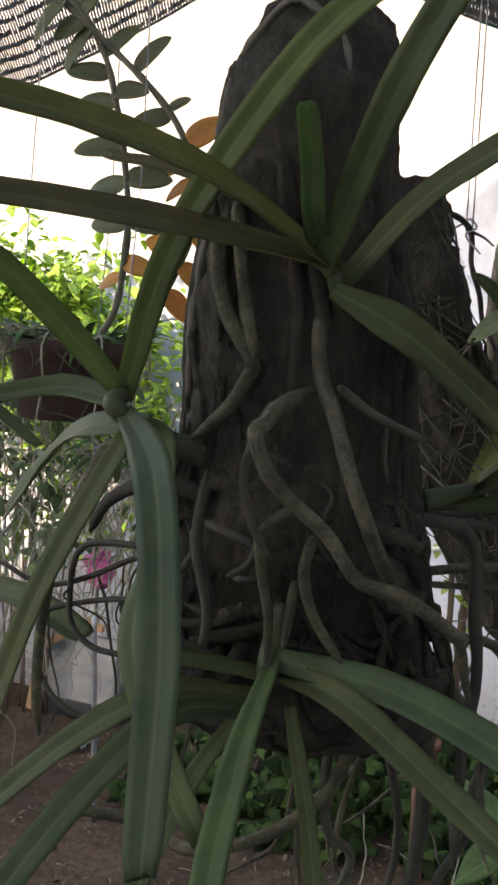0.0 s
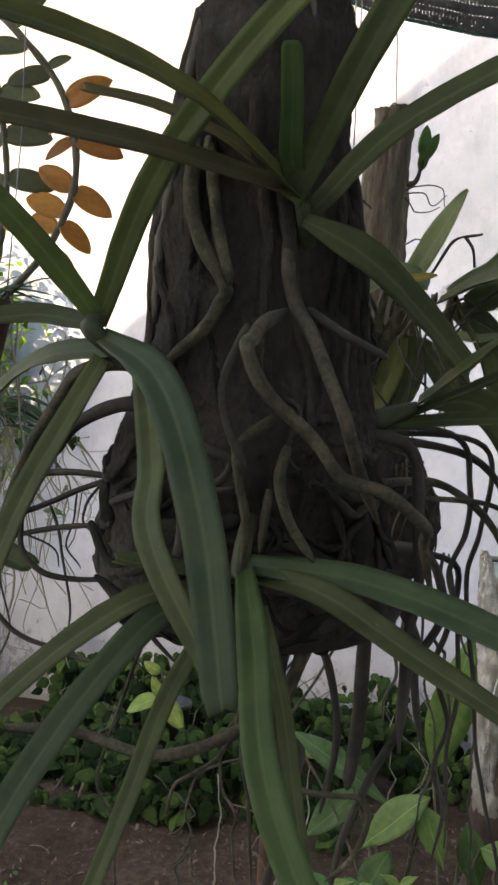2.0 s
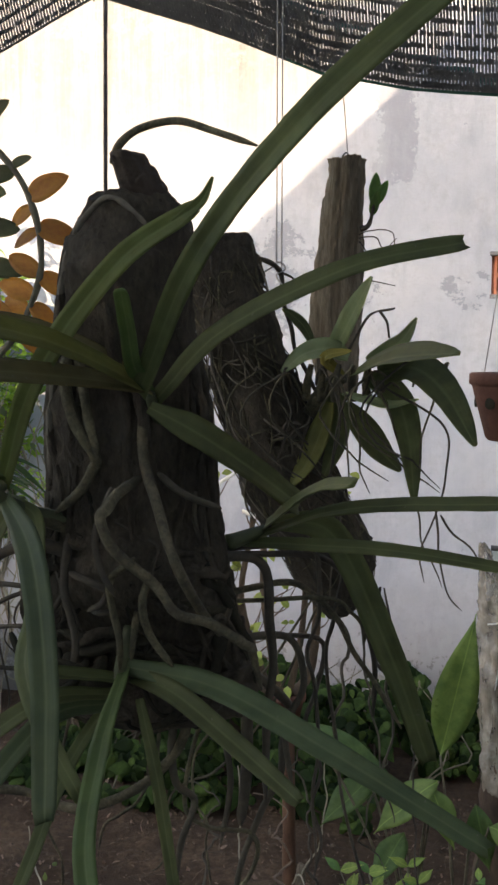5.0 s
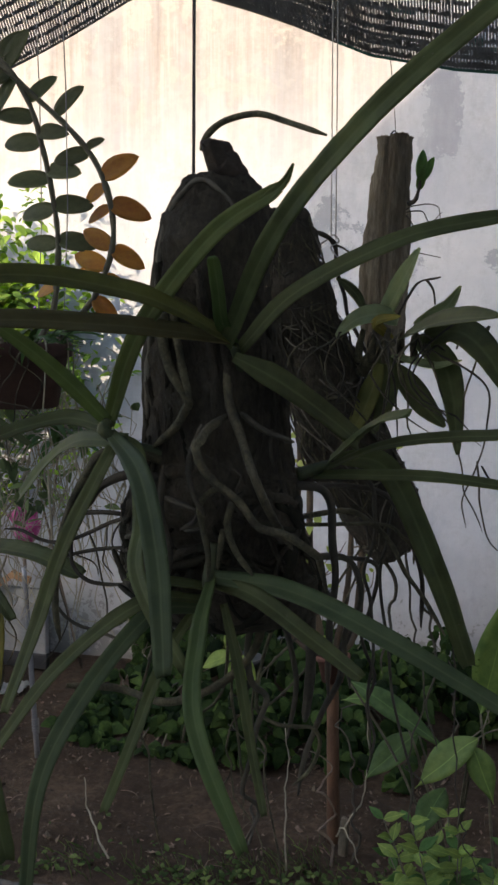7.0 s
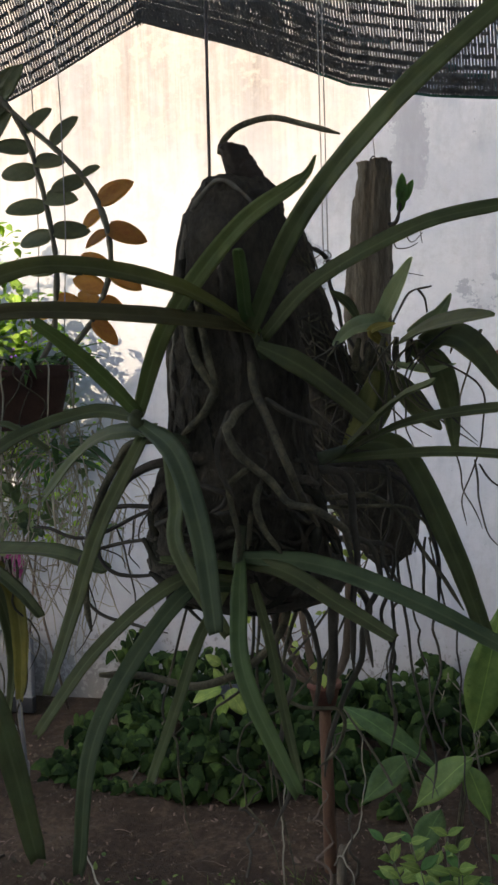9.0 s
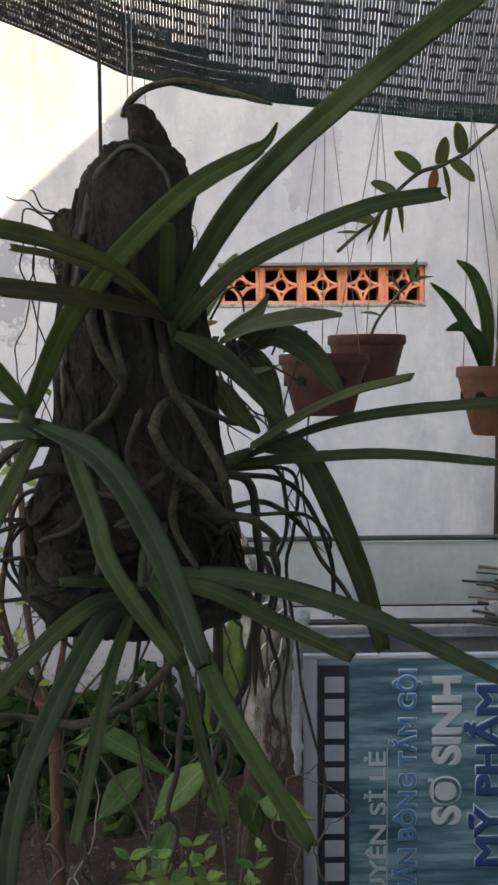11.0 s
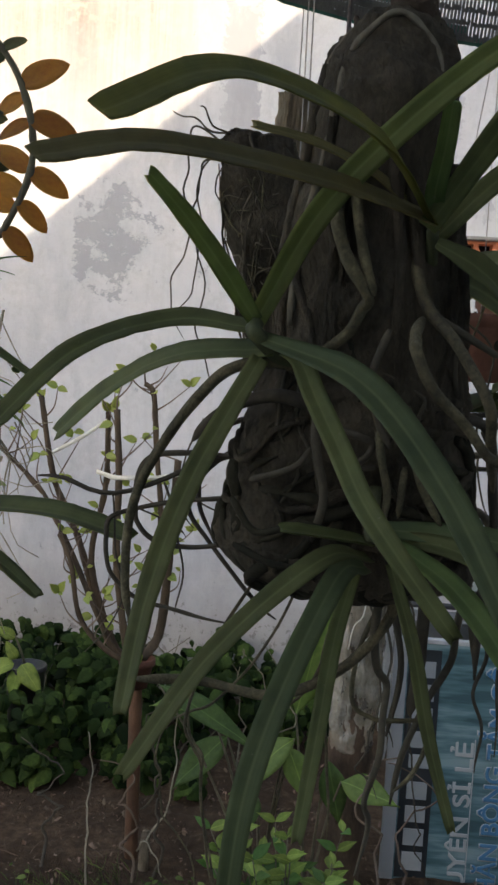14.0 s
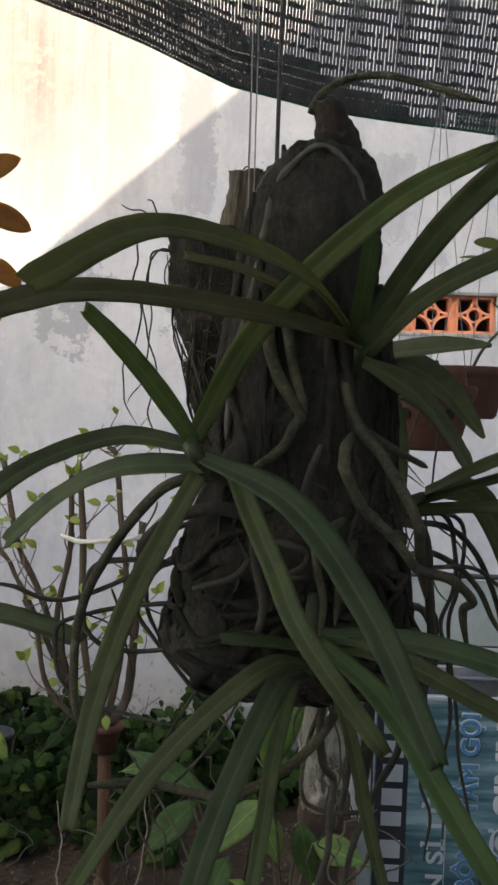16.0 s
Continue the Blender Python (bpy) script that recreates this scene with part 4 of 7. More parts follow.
lf(PB, [(-0.237, 0.424, 1.412), (-0.269, 0.415, 1.347), (-0.287, 0.405, 1.288), (-0.292, 0.369, 1.237)], 0.0128, STRAP, face=(-0.2, -1, 0.1), fold=0.22)

C = (-0.173, 0.437, 1.317)
PC = orchid(C, "orchid with spreading strap leaves below the driftwood's middle")
tube_part("stem", [(-0.172, 0.45, 1.345), (-0.173, 0.442, 1.33), C], 0.0040, 0.0040, SHEATH, PC)
lf(PC, [(-0.1703, 0.4379, 1.3226), (-0.1417, 0.3411, 1.3165), (-0.1180, 0.2729, 1.2895), (-0.0805, 0.2427, 1.2377)], 0.0112, STRAP_FRESH, face=(-0.1, -0.9, 0.7), fold=0.22)
lf(PC, [(-0.1722, 0.4391, 1.3244), (-0.1097, 0.4170, 1.3253), (-0.0397, 0.3844, 1.3102), (0.0401, 0.3773, 1.2730)], 0.0138, STRAP_BLUE, face=(0, -0.8, 0.7), fold=0.22)
lf(PC, [(-0.1653, 0.4376, 1.3202), (-0.1316, 0.4151, 1.3201), (-0.0901, 0.3934, 1.3042), (-0.0491, 0.3646, 1.2908)], 0.0122, STRAP, face=(0, -0.8, 0.7), fold=0.22)
lf(PC, [(-0.1740, 0.4350, 1.3094), (-0.1996, 0.3871, 1.3166), (-0.2474, 0.3611, 1.2755), (-0.2860, 0.3398, 1.2189)], 0.0115, STRAP, face=(0, -0.8, 0.7), fold=0.22)
lf(PC, [(-0.1756, 0.4356, 1.3045), (-0.1935, 0.3751, 1.3081), (-0.2253, 0.3089, 1.2394), (-0.2339, 0.2922, 1.1527)], 0.0125, STRAP_BLUE, face=(0, -1, 0.4), fold=0.22)
lf(PC, [(-0.179, 0.440, 1.306), (-0.190, 0.402, 1.276), (-0.197, 0.370, 1.235), (-0.204, 0.337, 1.196)], 0.0085, STRAP, face=(0, -1, 0.3), fold=0.22)
lf(PC, [(-0.162, 0.440, 1.306), (-0.148, 0.431, 1.265), (-0.137, 0.424, 1.218), (-0.123, 0.412, 1.172)], 0.0078, STRAP, face=(0, -1, 0.2), fold=0.22)
lf(PC, [C, (-0.205, 0.415, 1.324), (-0.222, 0.41, 1.326)], 0.013)

D = (-0.105, 0.504, 1.397)
PD = orchid(D, "orchid with long narrow dark leaves on the driftwood's side")
tube_part("stem", [(-0.125, 0.49, 1.39), D], 0.0055, 0.0035, SHEATH, PD)
lf(PD, [(-0.105, 0.503, 1.400), (-0.071, 0.446, 1.425), (-0.046, 0.392, 1.440), (-0.021, 0.339, 1.449)], 0.0118, STRAP, face=(0, -0.9, 0.6), fold=0.22, base=0.6)
lf(PD, [(-0.1065, 0.5011, 1.3947), (-0.0450, 0.4430, 1.4214), (0.0381, 0.4095, 1.4327), (0.1238, 0.3787, 1.4383)], 0.0090, STRAP, face=(0, -0.8, 0.7), fold=0.22)
lf(PD, [(-0.1177, 0.5044, 1.3885), (-0.0686, 0.4721, 1.3953), (-0.0149, 0.4486, 1.3992), (0.0513, 0.4387, 1.3940)], 0.0092, STRAP, face=(0, -0.8, 0.7), fold=0.22)
lf(PD, [(-0.1008, 0.5044, 1.4022), (-0.0660, 0.5225, 1.3923), (-0.0304, 0.5282, 1.3183), (-0.0065, 0.5443, 1.2450)], 0.0180, STRAP, face=(0.2, -1, 0.1), fold=0.22, base=0.42)

# roots over the driftwood
rt(PA, [(-0.1600, 0.4462, 1.4779), (-0.1580, 0.4353, 1.4558), (-0.1515, 0.4255, 1.4399), (-0.1396, 0.4109, 1.4245), (-0.1237, 0.3969, 1.3973), (-0.1188, 0.4112, 1.3747), (-0.1112, 0.4349, 1.3496)], 0.0034, wander=0.001)
rt(PA, [(-0.1556, 0.4259, 1.4360), (-0.1606, 0.4048, 1.4294), (-0.1618, 0.3937, 1.4228), (-0.1620, 0.3863, 1.4192), (-0.1541, 0.3865, 1.4052), (-0.1353, 0.3941, 1.3864), (-0.1223, 0.3944, 1.3712), (-0.1045, 0.3992, 1.3660), (-0.0891, 0.4127, 1.3525), (-0.0906, 0.4310, 1.3431), (-0.0871, 0.4352, 1.3208)], 0.0031, wander=0.0014, n=66)
rt(PA, [(-0.2002, 0.4270, 1.5035), (-0.2024, 0.4290, 1.4863), (-0.1961, 0.4276, 1.4659), (-0.1836, 0.4277, 1.4453), (-0.1869, 0.4317, 1.4380), (-0.1948, 0.4291, 1.4248), (-0.2127, 0.4355, 1.4119)], 0.0036, wander=0.0012, n=48)
rt(PA, [(-0.195, 0.43, 1.51), (-0.192, 0.428, 1.485), (-0.187, 0.427, 1.464), (-0.181, 0.425, 1.446)], 0.0032, wander=0.001)
rt(PC, [(-0.152, 0.428, 1.379), (-0.154, 0.424, 1.365), (-0.149, 0.424, 1.348), (-0.138, 0.43, 1.330)], 0.0026)
rt(PC, [(-0.203, 0.435, 1.378), (-0.187, 0.428, 1.375), (-0.178, 0.428, 1.371), (-0.181, 0.428, 1.363), (-0.191, 0.432, 1.357)], 0.0022, mat=ROOT_DARK, wander=0.001)
rt(PC, [(-0.158, 0.424, 1.391), (-0.173, 0.424, 1.379), (-0.172, 0.424, 1.365), (-0.168, 0.424, 1.347), (-0.169, 0.428, 1.327)], 0.0024, wander=0.001)
rt(PC, [(-0.159, 0.428, 1.360), (-0.161, 0.425, 1.333)], 0.0021)
rt(PC, [(-0.189, 0.435, 1.358), (-0.182, 0.428, 1.3575), (-0.174, 0.43, 1.359)], 0.0019, mat=ROOT_DARK)
rt(PA, [(-0.148, 0.434, 1.438), (-0.131, 0.428, 1.428), (-0.113, 0.440, 1.419)], 0.0022, mat=ROOT_DARK)
rt(PB, [(-0.205, 0.44, 1.40), (-0.206, 0.433, 1.37), (-0.200, 0.435, 1.34), (-0.205, 0.44, 1.315)], 0.0028, mat=ROOT_DARK)
rt(PB, [(-0.205, 0.445, 1.400), (-0.226, 0.432, 1.410), (-0.251, 0.435, 1.406), (-0.269, 0.450, 1.390), (-0.286, 0.460, 1.366), (-0.301, 0.470, 1.340), (-0.309, 0.475, 1.309), (-0.310, 0.475, 1.278), (-0.306, 0.475, 1.255)], 0.0036, 0.0026, wander=0.001)
rt(PB, [(-0.200, 0.448, 1.385), (-0.232, 0.440, 1.392), (-0.258, 0.45, 1.380), (-0.274, 0.46, 1.360)], 0.0044, 0.0026, ROOT_DARK, wander=0.002, n=40)
rt(PA, [(-0.172, 0.425, 1.43), (-0.18, 0.42, 1.405), (-0.176, 0.418, 1.385), (-0.168, 0.42, 1.37)], 0.0022, mat=ROOT_DARK)
rt(PC, [(-0.240, 0.45, 1.345), (-0.222, 0.44, 1.352), (-0.214, 0.438, 1.357), (-0.208, 0.438, 1.366)], 0.0022, mat=ROOT_DARK)
rt(PC, [(-0.25, 0.45, 1.335), (-0.235, 0.442, 1.318), (-0.21, 0.436, 1.325), (-0.185, 0.434, 1.318)], 0.0022, mat=MOSSY)
rt(PC, [(-0.248, 0.455, 1.308), (-0.22, 0.442, 1.300), (-0.19, 0.438, 1.305)], 0.0022, mat=MOSSY)
rt(PA, [(-0.184, 0.455, 1.612), (-0.178, 0.452, 1.622), (-0.165, 0.451, 1.630), (-0.143, 0.451, 1.633), (-0.118, 0.440, 1.624), (-0.091, 0.429, 1.613)], 0.0026, 0.0019)
random.seed(14)
for k in range(13):
    a, z, drop = random.uniform(-2.5, -0.5), random.uniform(1.32, 1.46), random.uniform(0.010, 0.024)
    pts = [on_log(max(1.29, z - drop * j), a + random.uniform(-0.2, 0.2) + 0.1 * j * (-1) ** k, 0.001) for j in range(5)]
    rt(PC, pts, random.uniform(0.0009, 0.0020), None, MOSSY if k % 4 else ROOT_DARK, wander=0.003, n=24, sides=6)

# the raised rim round the cut face, paled as if lit, and a second one behind it
rim = [on_log(z, a, 0.0004) for z, a in ((1.43, -2.62), (1.47, -2.52), (1.51, -2.42), (1.545, -2.36), (1.570, -2.25), (1.586, -1.95), (1.5905, -1.57), (1.586, -1.2), (1.575, -0.92), (1.556, -0.78))]
tube_part("ridge", rim, 0.0025, 0.0014, BARK_LIT, LOG, "raised rim of bark, coloured paler for the light it catches", n=120, lumpy=0.7, sides=10, taper=True, wander=0.0012)
rim = [on_log(z, a, 0.0002) for z, a in ((1.47, -3.05), (1.51, -3.0), (1.545, -2.95), (1.570, -2.9), (1.587, -2.7))]
tube_part("ridge", rim, 0.0025, 0.0014, BARK_LIT, LOG, "raised rim of bark, coloured paler for the light it catches", n=90, lumpy=0.7, sides=10, taper=True, wander=0.0012)

random.seed(19)
# gnarled strips of bark down its length, and knotted old roots round its foot
for k in range(26):
    a, z0, z1 = random.uniform(0, 2 * math.pi), random.uniform(1.46, 1.57), random.uniform(1.31, 1.43)
    pts = [on_log(z0 + (z1 - z0) * j / 6, a + 0.10 * j * math.sin(k) + random.uniform(-0.06, 0.06), 0.0005) for j in range(7)]
    tube_part("bark_strip", pts, random.uniform(0.0018, 0.0042), 0.0016, BARK, LOG, n=34, lumpy=0.5, seed=k, taper=True)
for k in range(24):
    a, z = random.uniform(-3.1, 0.3), random.uniform(1.287, 1.40)
    da = random.choice((-1, 1)) * random.uniform(0.12, 0.3)
    pts = [on_log(max(1.283, z - 0.004 * j * random.random() * (1 + k % 3)), a + da * j, 0.0012) for j in range(6)]
    tube_part("bark_knot", pts, random.uniform(0.0016, 0.0044), 0.0014, BARK, LOG, n=26, lumpy=0.5, wander=0.003, seed=k, taper=True)

random.seed(23)
# a dark mossy tangle of old roots round the lower half
for k in range(20):
    a, z = random.uniform(-3.5, 0.45), random.uniform(1.285, 1.385)
    da, dz = random.choice((-1, 1)) * random.uniform(0.04, 0.28), random.choice((0.002, 0.006, 0.014, 0.022))
    pts = [on_log(max(1.279, z - dz * j), a + da * j + random.uniform(-0.08, 0.08), random.uniform(-0.0015, 0.0015)) for j in range(7)]
    tube_part("old_root", pts, random.uniform(0.0022, 0.0052), 0.0016, MOSSY, LOG, n=30, lumpy=0.7, wander=0.002, seed=k, taper=True, sides=6)

random.seed(4)
# roots that hang below and beside
for x, y, z0, z1, r in ((-0.155, 0.50, 1.30, 1.10, 0.0030), (-0.09, 0.56, 1.33, 1.14, 0.0020)):
    dx = random.uniform(-0.01, 0.01)
    n = 7
    rt(PD, [on_log(max(1.295, z0), 0.3, -0.010)] + [Vector((x + dx * k / n + 0.005 * random.uniform(-1, 1), y + 0.02 * random.uniform(-1, 1), z0 + (z1 - z0) * (k + 0.3 * random.uniform(-1, 1) * (0 < k < n)) / n)) for k in range(1, n + 1)], r, r * 0.5, ROOT_DARK, wander=0.003, n=44)
rt(PD, [on_log(1.385, 0.25, -0.008), (-0.08, 0.55, 1.372), (-0.058, 0.55, 1.344), (-0.045, 0.55, 1.31), (-0.042, 0.55, 1.27)], 0.0022, mat=ROOT_DARK, wander=0.002)
rt(PD, [on_log(1.330, 0.25, -0.008), (-0.098, 0.54, 1.32), (-0.088, 0.54, 1.29), (-0.10, 0.54, 1.26), (-0.095, 0.54, 1.22)], 0.0026, mat=ROOT_DARK)
for k in range(2):
    z = 1.385 - 0.028 * k + random.uniform(-0.012, 0.012)
    w, y = random.uniform(0.025, 0.075), random.uniform(0.47, 0.53)
    rt(PB, [(-0.22, y - 0.01, z), (-0.235 - 0.6 * w, y, z - random.uniform(0, 0.03)), (-0.235 - w, y + 0.01, z - random.uniform(0.03, 0.05)), (-0.235 - 0.7 * w, y, z - random.uniform(0.06, 0.10)), (-0.225, y - 0.01, z - random.uniform(0.08, 0.12))][: 5 if k % 2 else 4],
       random.uniform(0.0014, 0.0028), 0.0014, ROOT_DARK, wander=0.006, n=34)
old = [(-0.23, 0.49, 1.365), (-0.27, 0.50, 1.345), (-0.32, 0.50, 1.325), (-0.37, 0.50, 1.33)]
for k in range(6):
    p = curve(old, 30)[6 + 3 * k]
    h = random.uniform(0.03, 0.10)
    rt(PB, [p, p + Vector((random.uniform(-0.008, 0.008), 0.002, -0.35 * h)), p + Vector((random.uniform(-0.015, 0.015), 0.004, -0.7 * h)), p + Vector((random.uniform(-0.03, 0.03), 0.006, -h))], random.uniform(0.0006, 0.0010), 0.0005, ROOT_DARK, wander=0.005, n=22, sides=5)
rt(PB, [(-0.23, 0.49, 1.365), (-0.27, 0.50, 1.345), (-0.32, 0.50, 1.325), (-0.37, 0.50, 1.33)], 0.0018, mat=ROOT_DARK, wander=0.004)

# long loops and hooks that hang under the driftwood
rt(PC, [(-0.300, 0.470, 1.222), (-0.267, 0.488, 1.218), (-0.222, 0.480, 1.2155), (-0.186, 0.492, 1.228), (-0.158, 0.496, 1.258), (-0.150, 0.488, 1.296)], 0.0029, 0.0034, n=50, wander=0.001)
rt(PD, [(-0.140, 0.520, 1.30), (-0.165, 0.545, 1.24), (-0.171, 0.545, 1.195), (-0.157, 0.548, 1.181), (-0.140, 0.550, 1.180), (-0.127, 0.550, 1.181), (-0.121, 0.550, 1.172), (-0.123, 0.550, 1.158), (-0.130, 0.548, 1.144), (-0.142, 0.548, 1.132)], 0.0016, 0.0017, n=60, wander=0.001)
rt(PD, [(-0.175, 0.505, 1.30), (-0.190, 0.540, 1.24), (-0.193, 0.545, 1.197), (-0.186, 0.545, 1.170), (-0.183, 0.545, 1.150), (-0.183, 0.545, 1.10)], 0.0014, 0.0009, n=40, wander=0.003)
rt(PC, [(-0.180, 0.500, 1.29), (-0.192, 0.530, 1.22), (-0.202, 0.540, 1.196), (-0.216, 0.540, 1.185), (-0.229, 0.540, 1.176), (-0.234, 0.540, 1.157)], 0.0014, 0.0010, n=40, wander=0.002)
rt(PD, [(-0.17, 0.51, 1.285), (-0.155, 0.550, 1.264), (-0.145, 0.550, 1.247), (-0.141, 0.550, 1.225), (-0.142, 0.550, 1.201), (-0.148, 0.550, 1.170)], 0.0026, 0.0020, ROOT_DARK, n=40, wander=0.002)
rt(PD, [(-0.137, 0.485, 1.352), (-0.131, 0.540, 1.290), (-0.129, 0.550, 1.244), (-0.131, 0.550, 1.208), (-0.133, 0.550, 1.185)], 0.0046, 0.0036, ROOT_DARK, n=40, wander=0.001)
rt(PD, [(-0.112, 0.48, 1.32), (-0.102, 0.560, 1.266), (-0.106, 0.560, 1.242), (-0.108, 0.560, 1.219), (-0.121, 0.560, 1.193), (-0.135, 0.560, 1.157), (-0.141, 0.560, 1.120)], 0.0032, 0.0020, ROOT_DARK, n=44, wander=0.001)
rt(PC, [(-0.230, 0.500, 1.29), (-0.265, 0.545, 1.22), (-0.277, 0.550, 1.171), (-0.272, 0.550, 1.151), (-0.267, 0.550, 1.139), (-0.265, 0.550, 1.101), (-0.255, 0.550, 1.050)], 0.0012, 0.0009, n=44, wander=0.002)


# long roots that hang free below
rt(PD, [on_log(1.385, 0.0, -0.008), (-0.107, 0.500, 1.377), (-0.101, 0.500, 1.339), (-0.098, 0.500, 1.312), (-0.102, 0.500, 1.276), (-0.103, 0.500, 1.228)], 0.0034, 0.0024, ROOT_DARK, n=70, wander=0.0015)
rt(PD, [on_log(1.390, 0.3, -0.008), (-0.088, 0.540, 1.383), (-0.079, 0.540, 1.358), (-0.079, 0.540, 1.333), (-0.086, 0.540, 1.311), (-0.080, 0.540, 1.289), (-0.077, 0.540, 1.248), (-0.080, 0.540, 1.215), (-0.079, 0.540, 1.164)], 0.0018, 0.0011, ROOT_DARK, n=70, wander=0.0015)
rt(PD, [on_log(1.385, 0.5, -0.008), (-0.074, 0.560, 1.378), (-0.072, 0.560, 1.333), (-0.077, 0.560, 1.307), (-0.072, 0.560, 1.268), (-0.067, 0.560, 1.229), (-0.062, 0.560, 1.189), (-0.050, 0.560, 1.143), (-0.053, 0.560, 1.109)], 0.0016, 0.0010, ROOT_DARK, n=70, wander=0.0015)
rt(PD, [on_log(1.360, 0.1, -0.008), (-0.099, 0.530, 1.359), (-0.080, 0.530, 1.350), (-0.065, 0.530, 1.335), (-0.054, 0.530, 1.314), (-0.037, 0.530, 1.293), (-0.023, 0.530, 1.270)], 0.0023, 0.0016, ROOT, n=70, wander=0.0015)
rt(PD, [on_log(1.355, 0.2, -0.008), (-0.074, 0.530, 1.350), (-0.057, 0.530, 1.342), (-0.049, 0.530, 1.333), (-0.048, 0.530, 1.321)], 0.0016, 0.0010, ROOT, n=70, wander=0.0015)

# dark loops on the far side, before the garden wall
rt(PB, [(-0.235, 0.490, 1.352), (-0.285, 0.498, 1.352), (-0.306, 0.50, 1.345), (-0.310, 0.50, 1.317), (-0.307, 0.50, 1.307), (-0.299, 0.50, 1.300), (-0.288, 0.50, 1.296), (-0.270, 0.50, 1.296), (-0.235, 0.49, 1.305)], 0.0019, 0.0015, ROOT_DARK, n=70, wander=0.002)
rt(PB, [(-0.235, 0.492, 1.330), (-0.290, 0.502, 1.322), (-0.322, 0.50, 1.312), (-0.326, 0.50, 1.299), (-0.324, 0.50, 1.282), (-0.318, 0.50, 1.273), (-0.307, 0.50, 1.264), (-0.291, 0.50, 1.258), (-0.250, 0.49, 1.252)], 0.0016, 0.0013, ROOT_DARK, n=70, wander=0.002)


# ---- second driftwood, with its own orchid ----
random.seed(11)
LOG2 = thing("driftwood_log", (-0.2, 1.0, 1.19), "rough root-covered driftwood block hanging on two wires", "driftwood")
LOG2_RINGS = [(-0.283, 0.955, 1.632, 0.014, 0.014), (-0.281, 0.957, 1.625, 0.034, 0.03), (-0.276, 0.96, 1.58, 0.040, 0.034), (-0.258, 0.98, 1.50, 0.044, 0.036), (-0.235, 1.01, 1.42, 0.050, 0.04),
                        (-0.21, 1.03, 1.34, 0.060, 0.04), (-0.178, 1.05, 1.275, 0.052, 0.038), (-0.17, 1.06, 1.225, 0.036, 0.03), (-0.17, 1.06, 1.20, 0.012, 0.012)]
bm = loft(bmesh.new(), LOG2_RINGS, 48, 90, 0.008, 6.4)
part("body", bm, BARK, LOG2)


def log2_at(z, a, lift):
    """A point on the rooty driftwood's skin."""
    for p, q in zip(LOG2_RINGS[1:], LOG2_RINGS[2:]):
        if z >= q[2]:
            break
    f = min(1.0, max(0.0, (p[2] - z) / (p[2] - q[2])))
    x, y, rx, ry = [p[n] + (q[n] - p[n]) * f for n in (0, 1, 3, 4)]
    return Vector((x + math.cos(a) * (rx + lift), y + math.sin(a) * (ry + lift), z))


# every fifth root takes the paler bark, standing in for lit strands
for k in range(150):
    a, z = random.uniform(-3.4, 0.6), random.uniform(1.32, 1.62)
    drop, turn = random.choice((0.004, 0.012, 0.024, 0.040)), random.choice((-1, 1)) * random.uniform(0.05, 0.6)
    pts = []
    for j in range(6):
        a += turn * random.uniform(0.2, 1.5)
        pts.append(log2_at(max(1.22, z - drop * j + random.uniform(-0.008, 0.008)), a, random.uniform(0.0, 0.006)))
    tube_part("root", pts, random.uniform(0.0007, 0.0018), 0.0006, (ROOT, ROOT_DARK, BARK_LIT, ROOT_DARK, ROOT)[k % 5], LOG2, sides=5, wander=0.003, n=26, taper=True, seed=k)
wires = thing("hanging_wire", (-0.236, 1.04, 1.59), "pair of thin galvanised wires holding the rooty driftwood", "wire")
for k, dx in enumerate((-0.005, 0.005)):
    tube_part("strand", [(-0.236 + 0.6 * dx, 1.04, 1.595), (-0.237 + 0.6 * dx, 1.04, 1.8), (-0.240 + 0.7 * dx, 1.04, 2.15), (-0.245 + dx, 1.03, 2.53)], 0.0008, 0.0008, WIRE, wires, n=20, sides=5, lumpy=0)
tube_part("tie", [(-0.255, 1.0, 1.585), (-0.243, 1.035, 1.600), (-0.236, 1.04, 1.606), (-0.229, 1.04, 1.598), (-0.238, 1.035, 1.590), (-0.222, 1.03, 1.572)], 0.0012, 0.001, WIRE, wires)

tube_part("root", [(-0.262, 0.975, 1.606), (-0.246, 1.015, 1.606), (-0.234, 1.04, 1.592), (-0.231, 1.042, 1.565), (-0.222, 1.04, 1.535), (-0.2156, 1.04, 1.509), (-0.200, 1.035, 1.478), (-0.185, 1.03, 1.455)], 0.0030, 0.0022, ROOT_DARK, LOG2, n=44, wander=0.003, lumpy=0.3)
tube_part("root", [(-0.234, 1.04, 1.594), (-0.222, 1.04, 1.589), (-0.212, 1.04, 1.580)], 0.0016, 0.0009, ROOT_DARK, LOG2, wander=0.002)
E0 = (-0.15, 0.985, 1.480)
PE = thing("orchid_plant", E0, "orchid with broad glossy green leaves on the rooty driftwood", "orchid", "orchids on the driftwood")
tube_part("stem", [(-0.19, 1.0, 1.44), (-0.17, 0.99, 1.468), E0], 0.009, 0.008, ROOT, PE, lumpy=0.3)
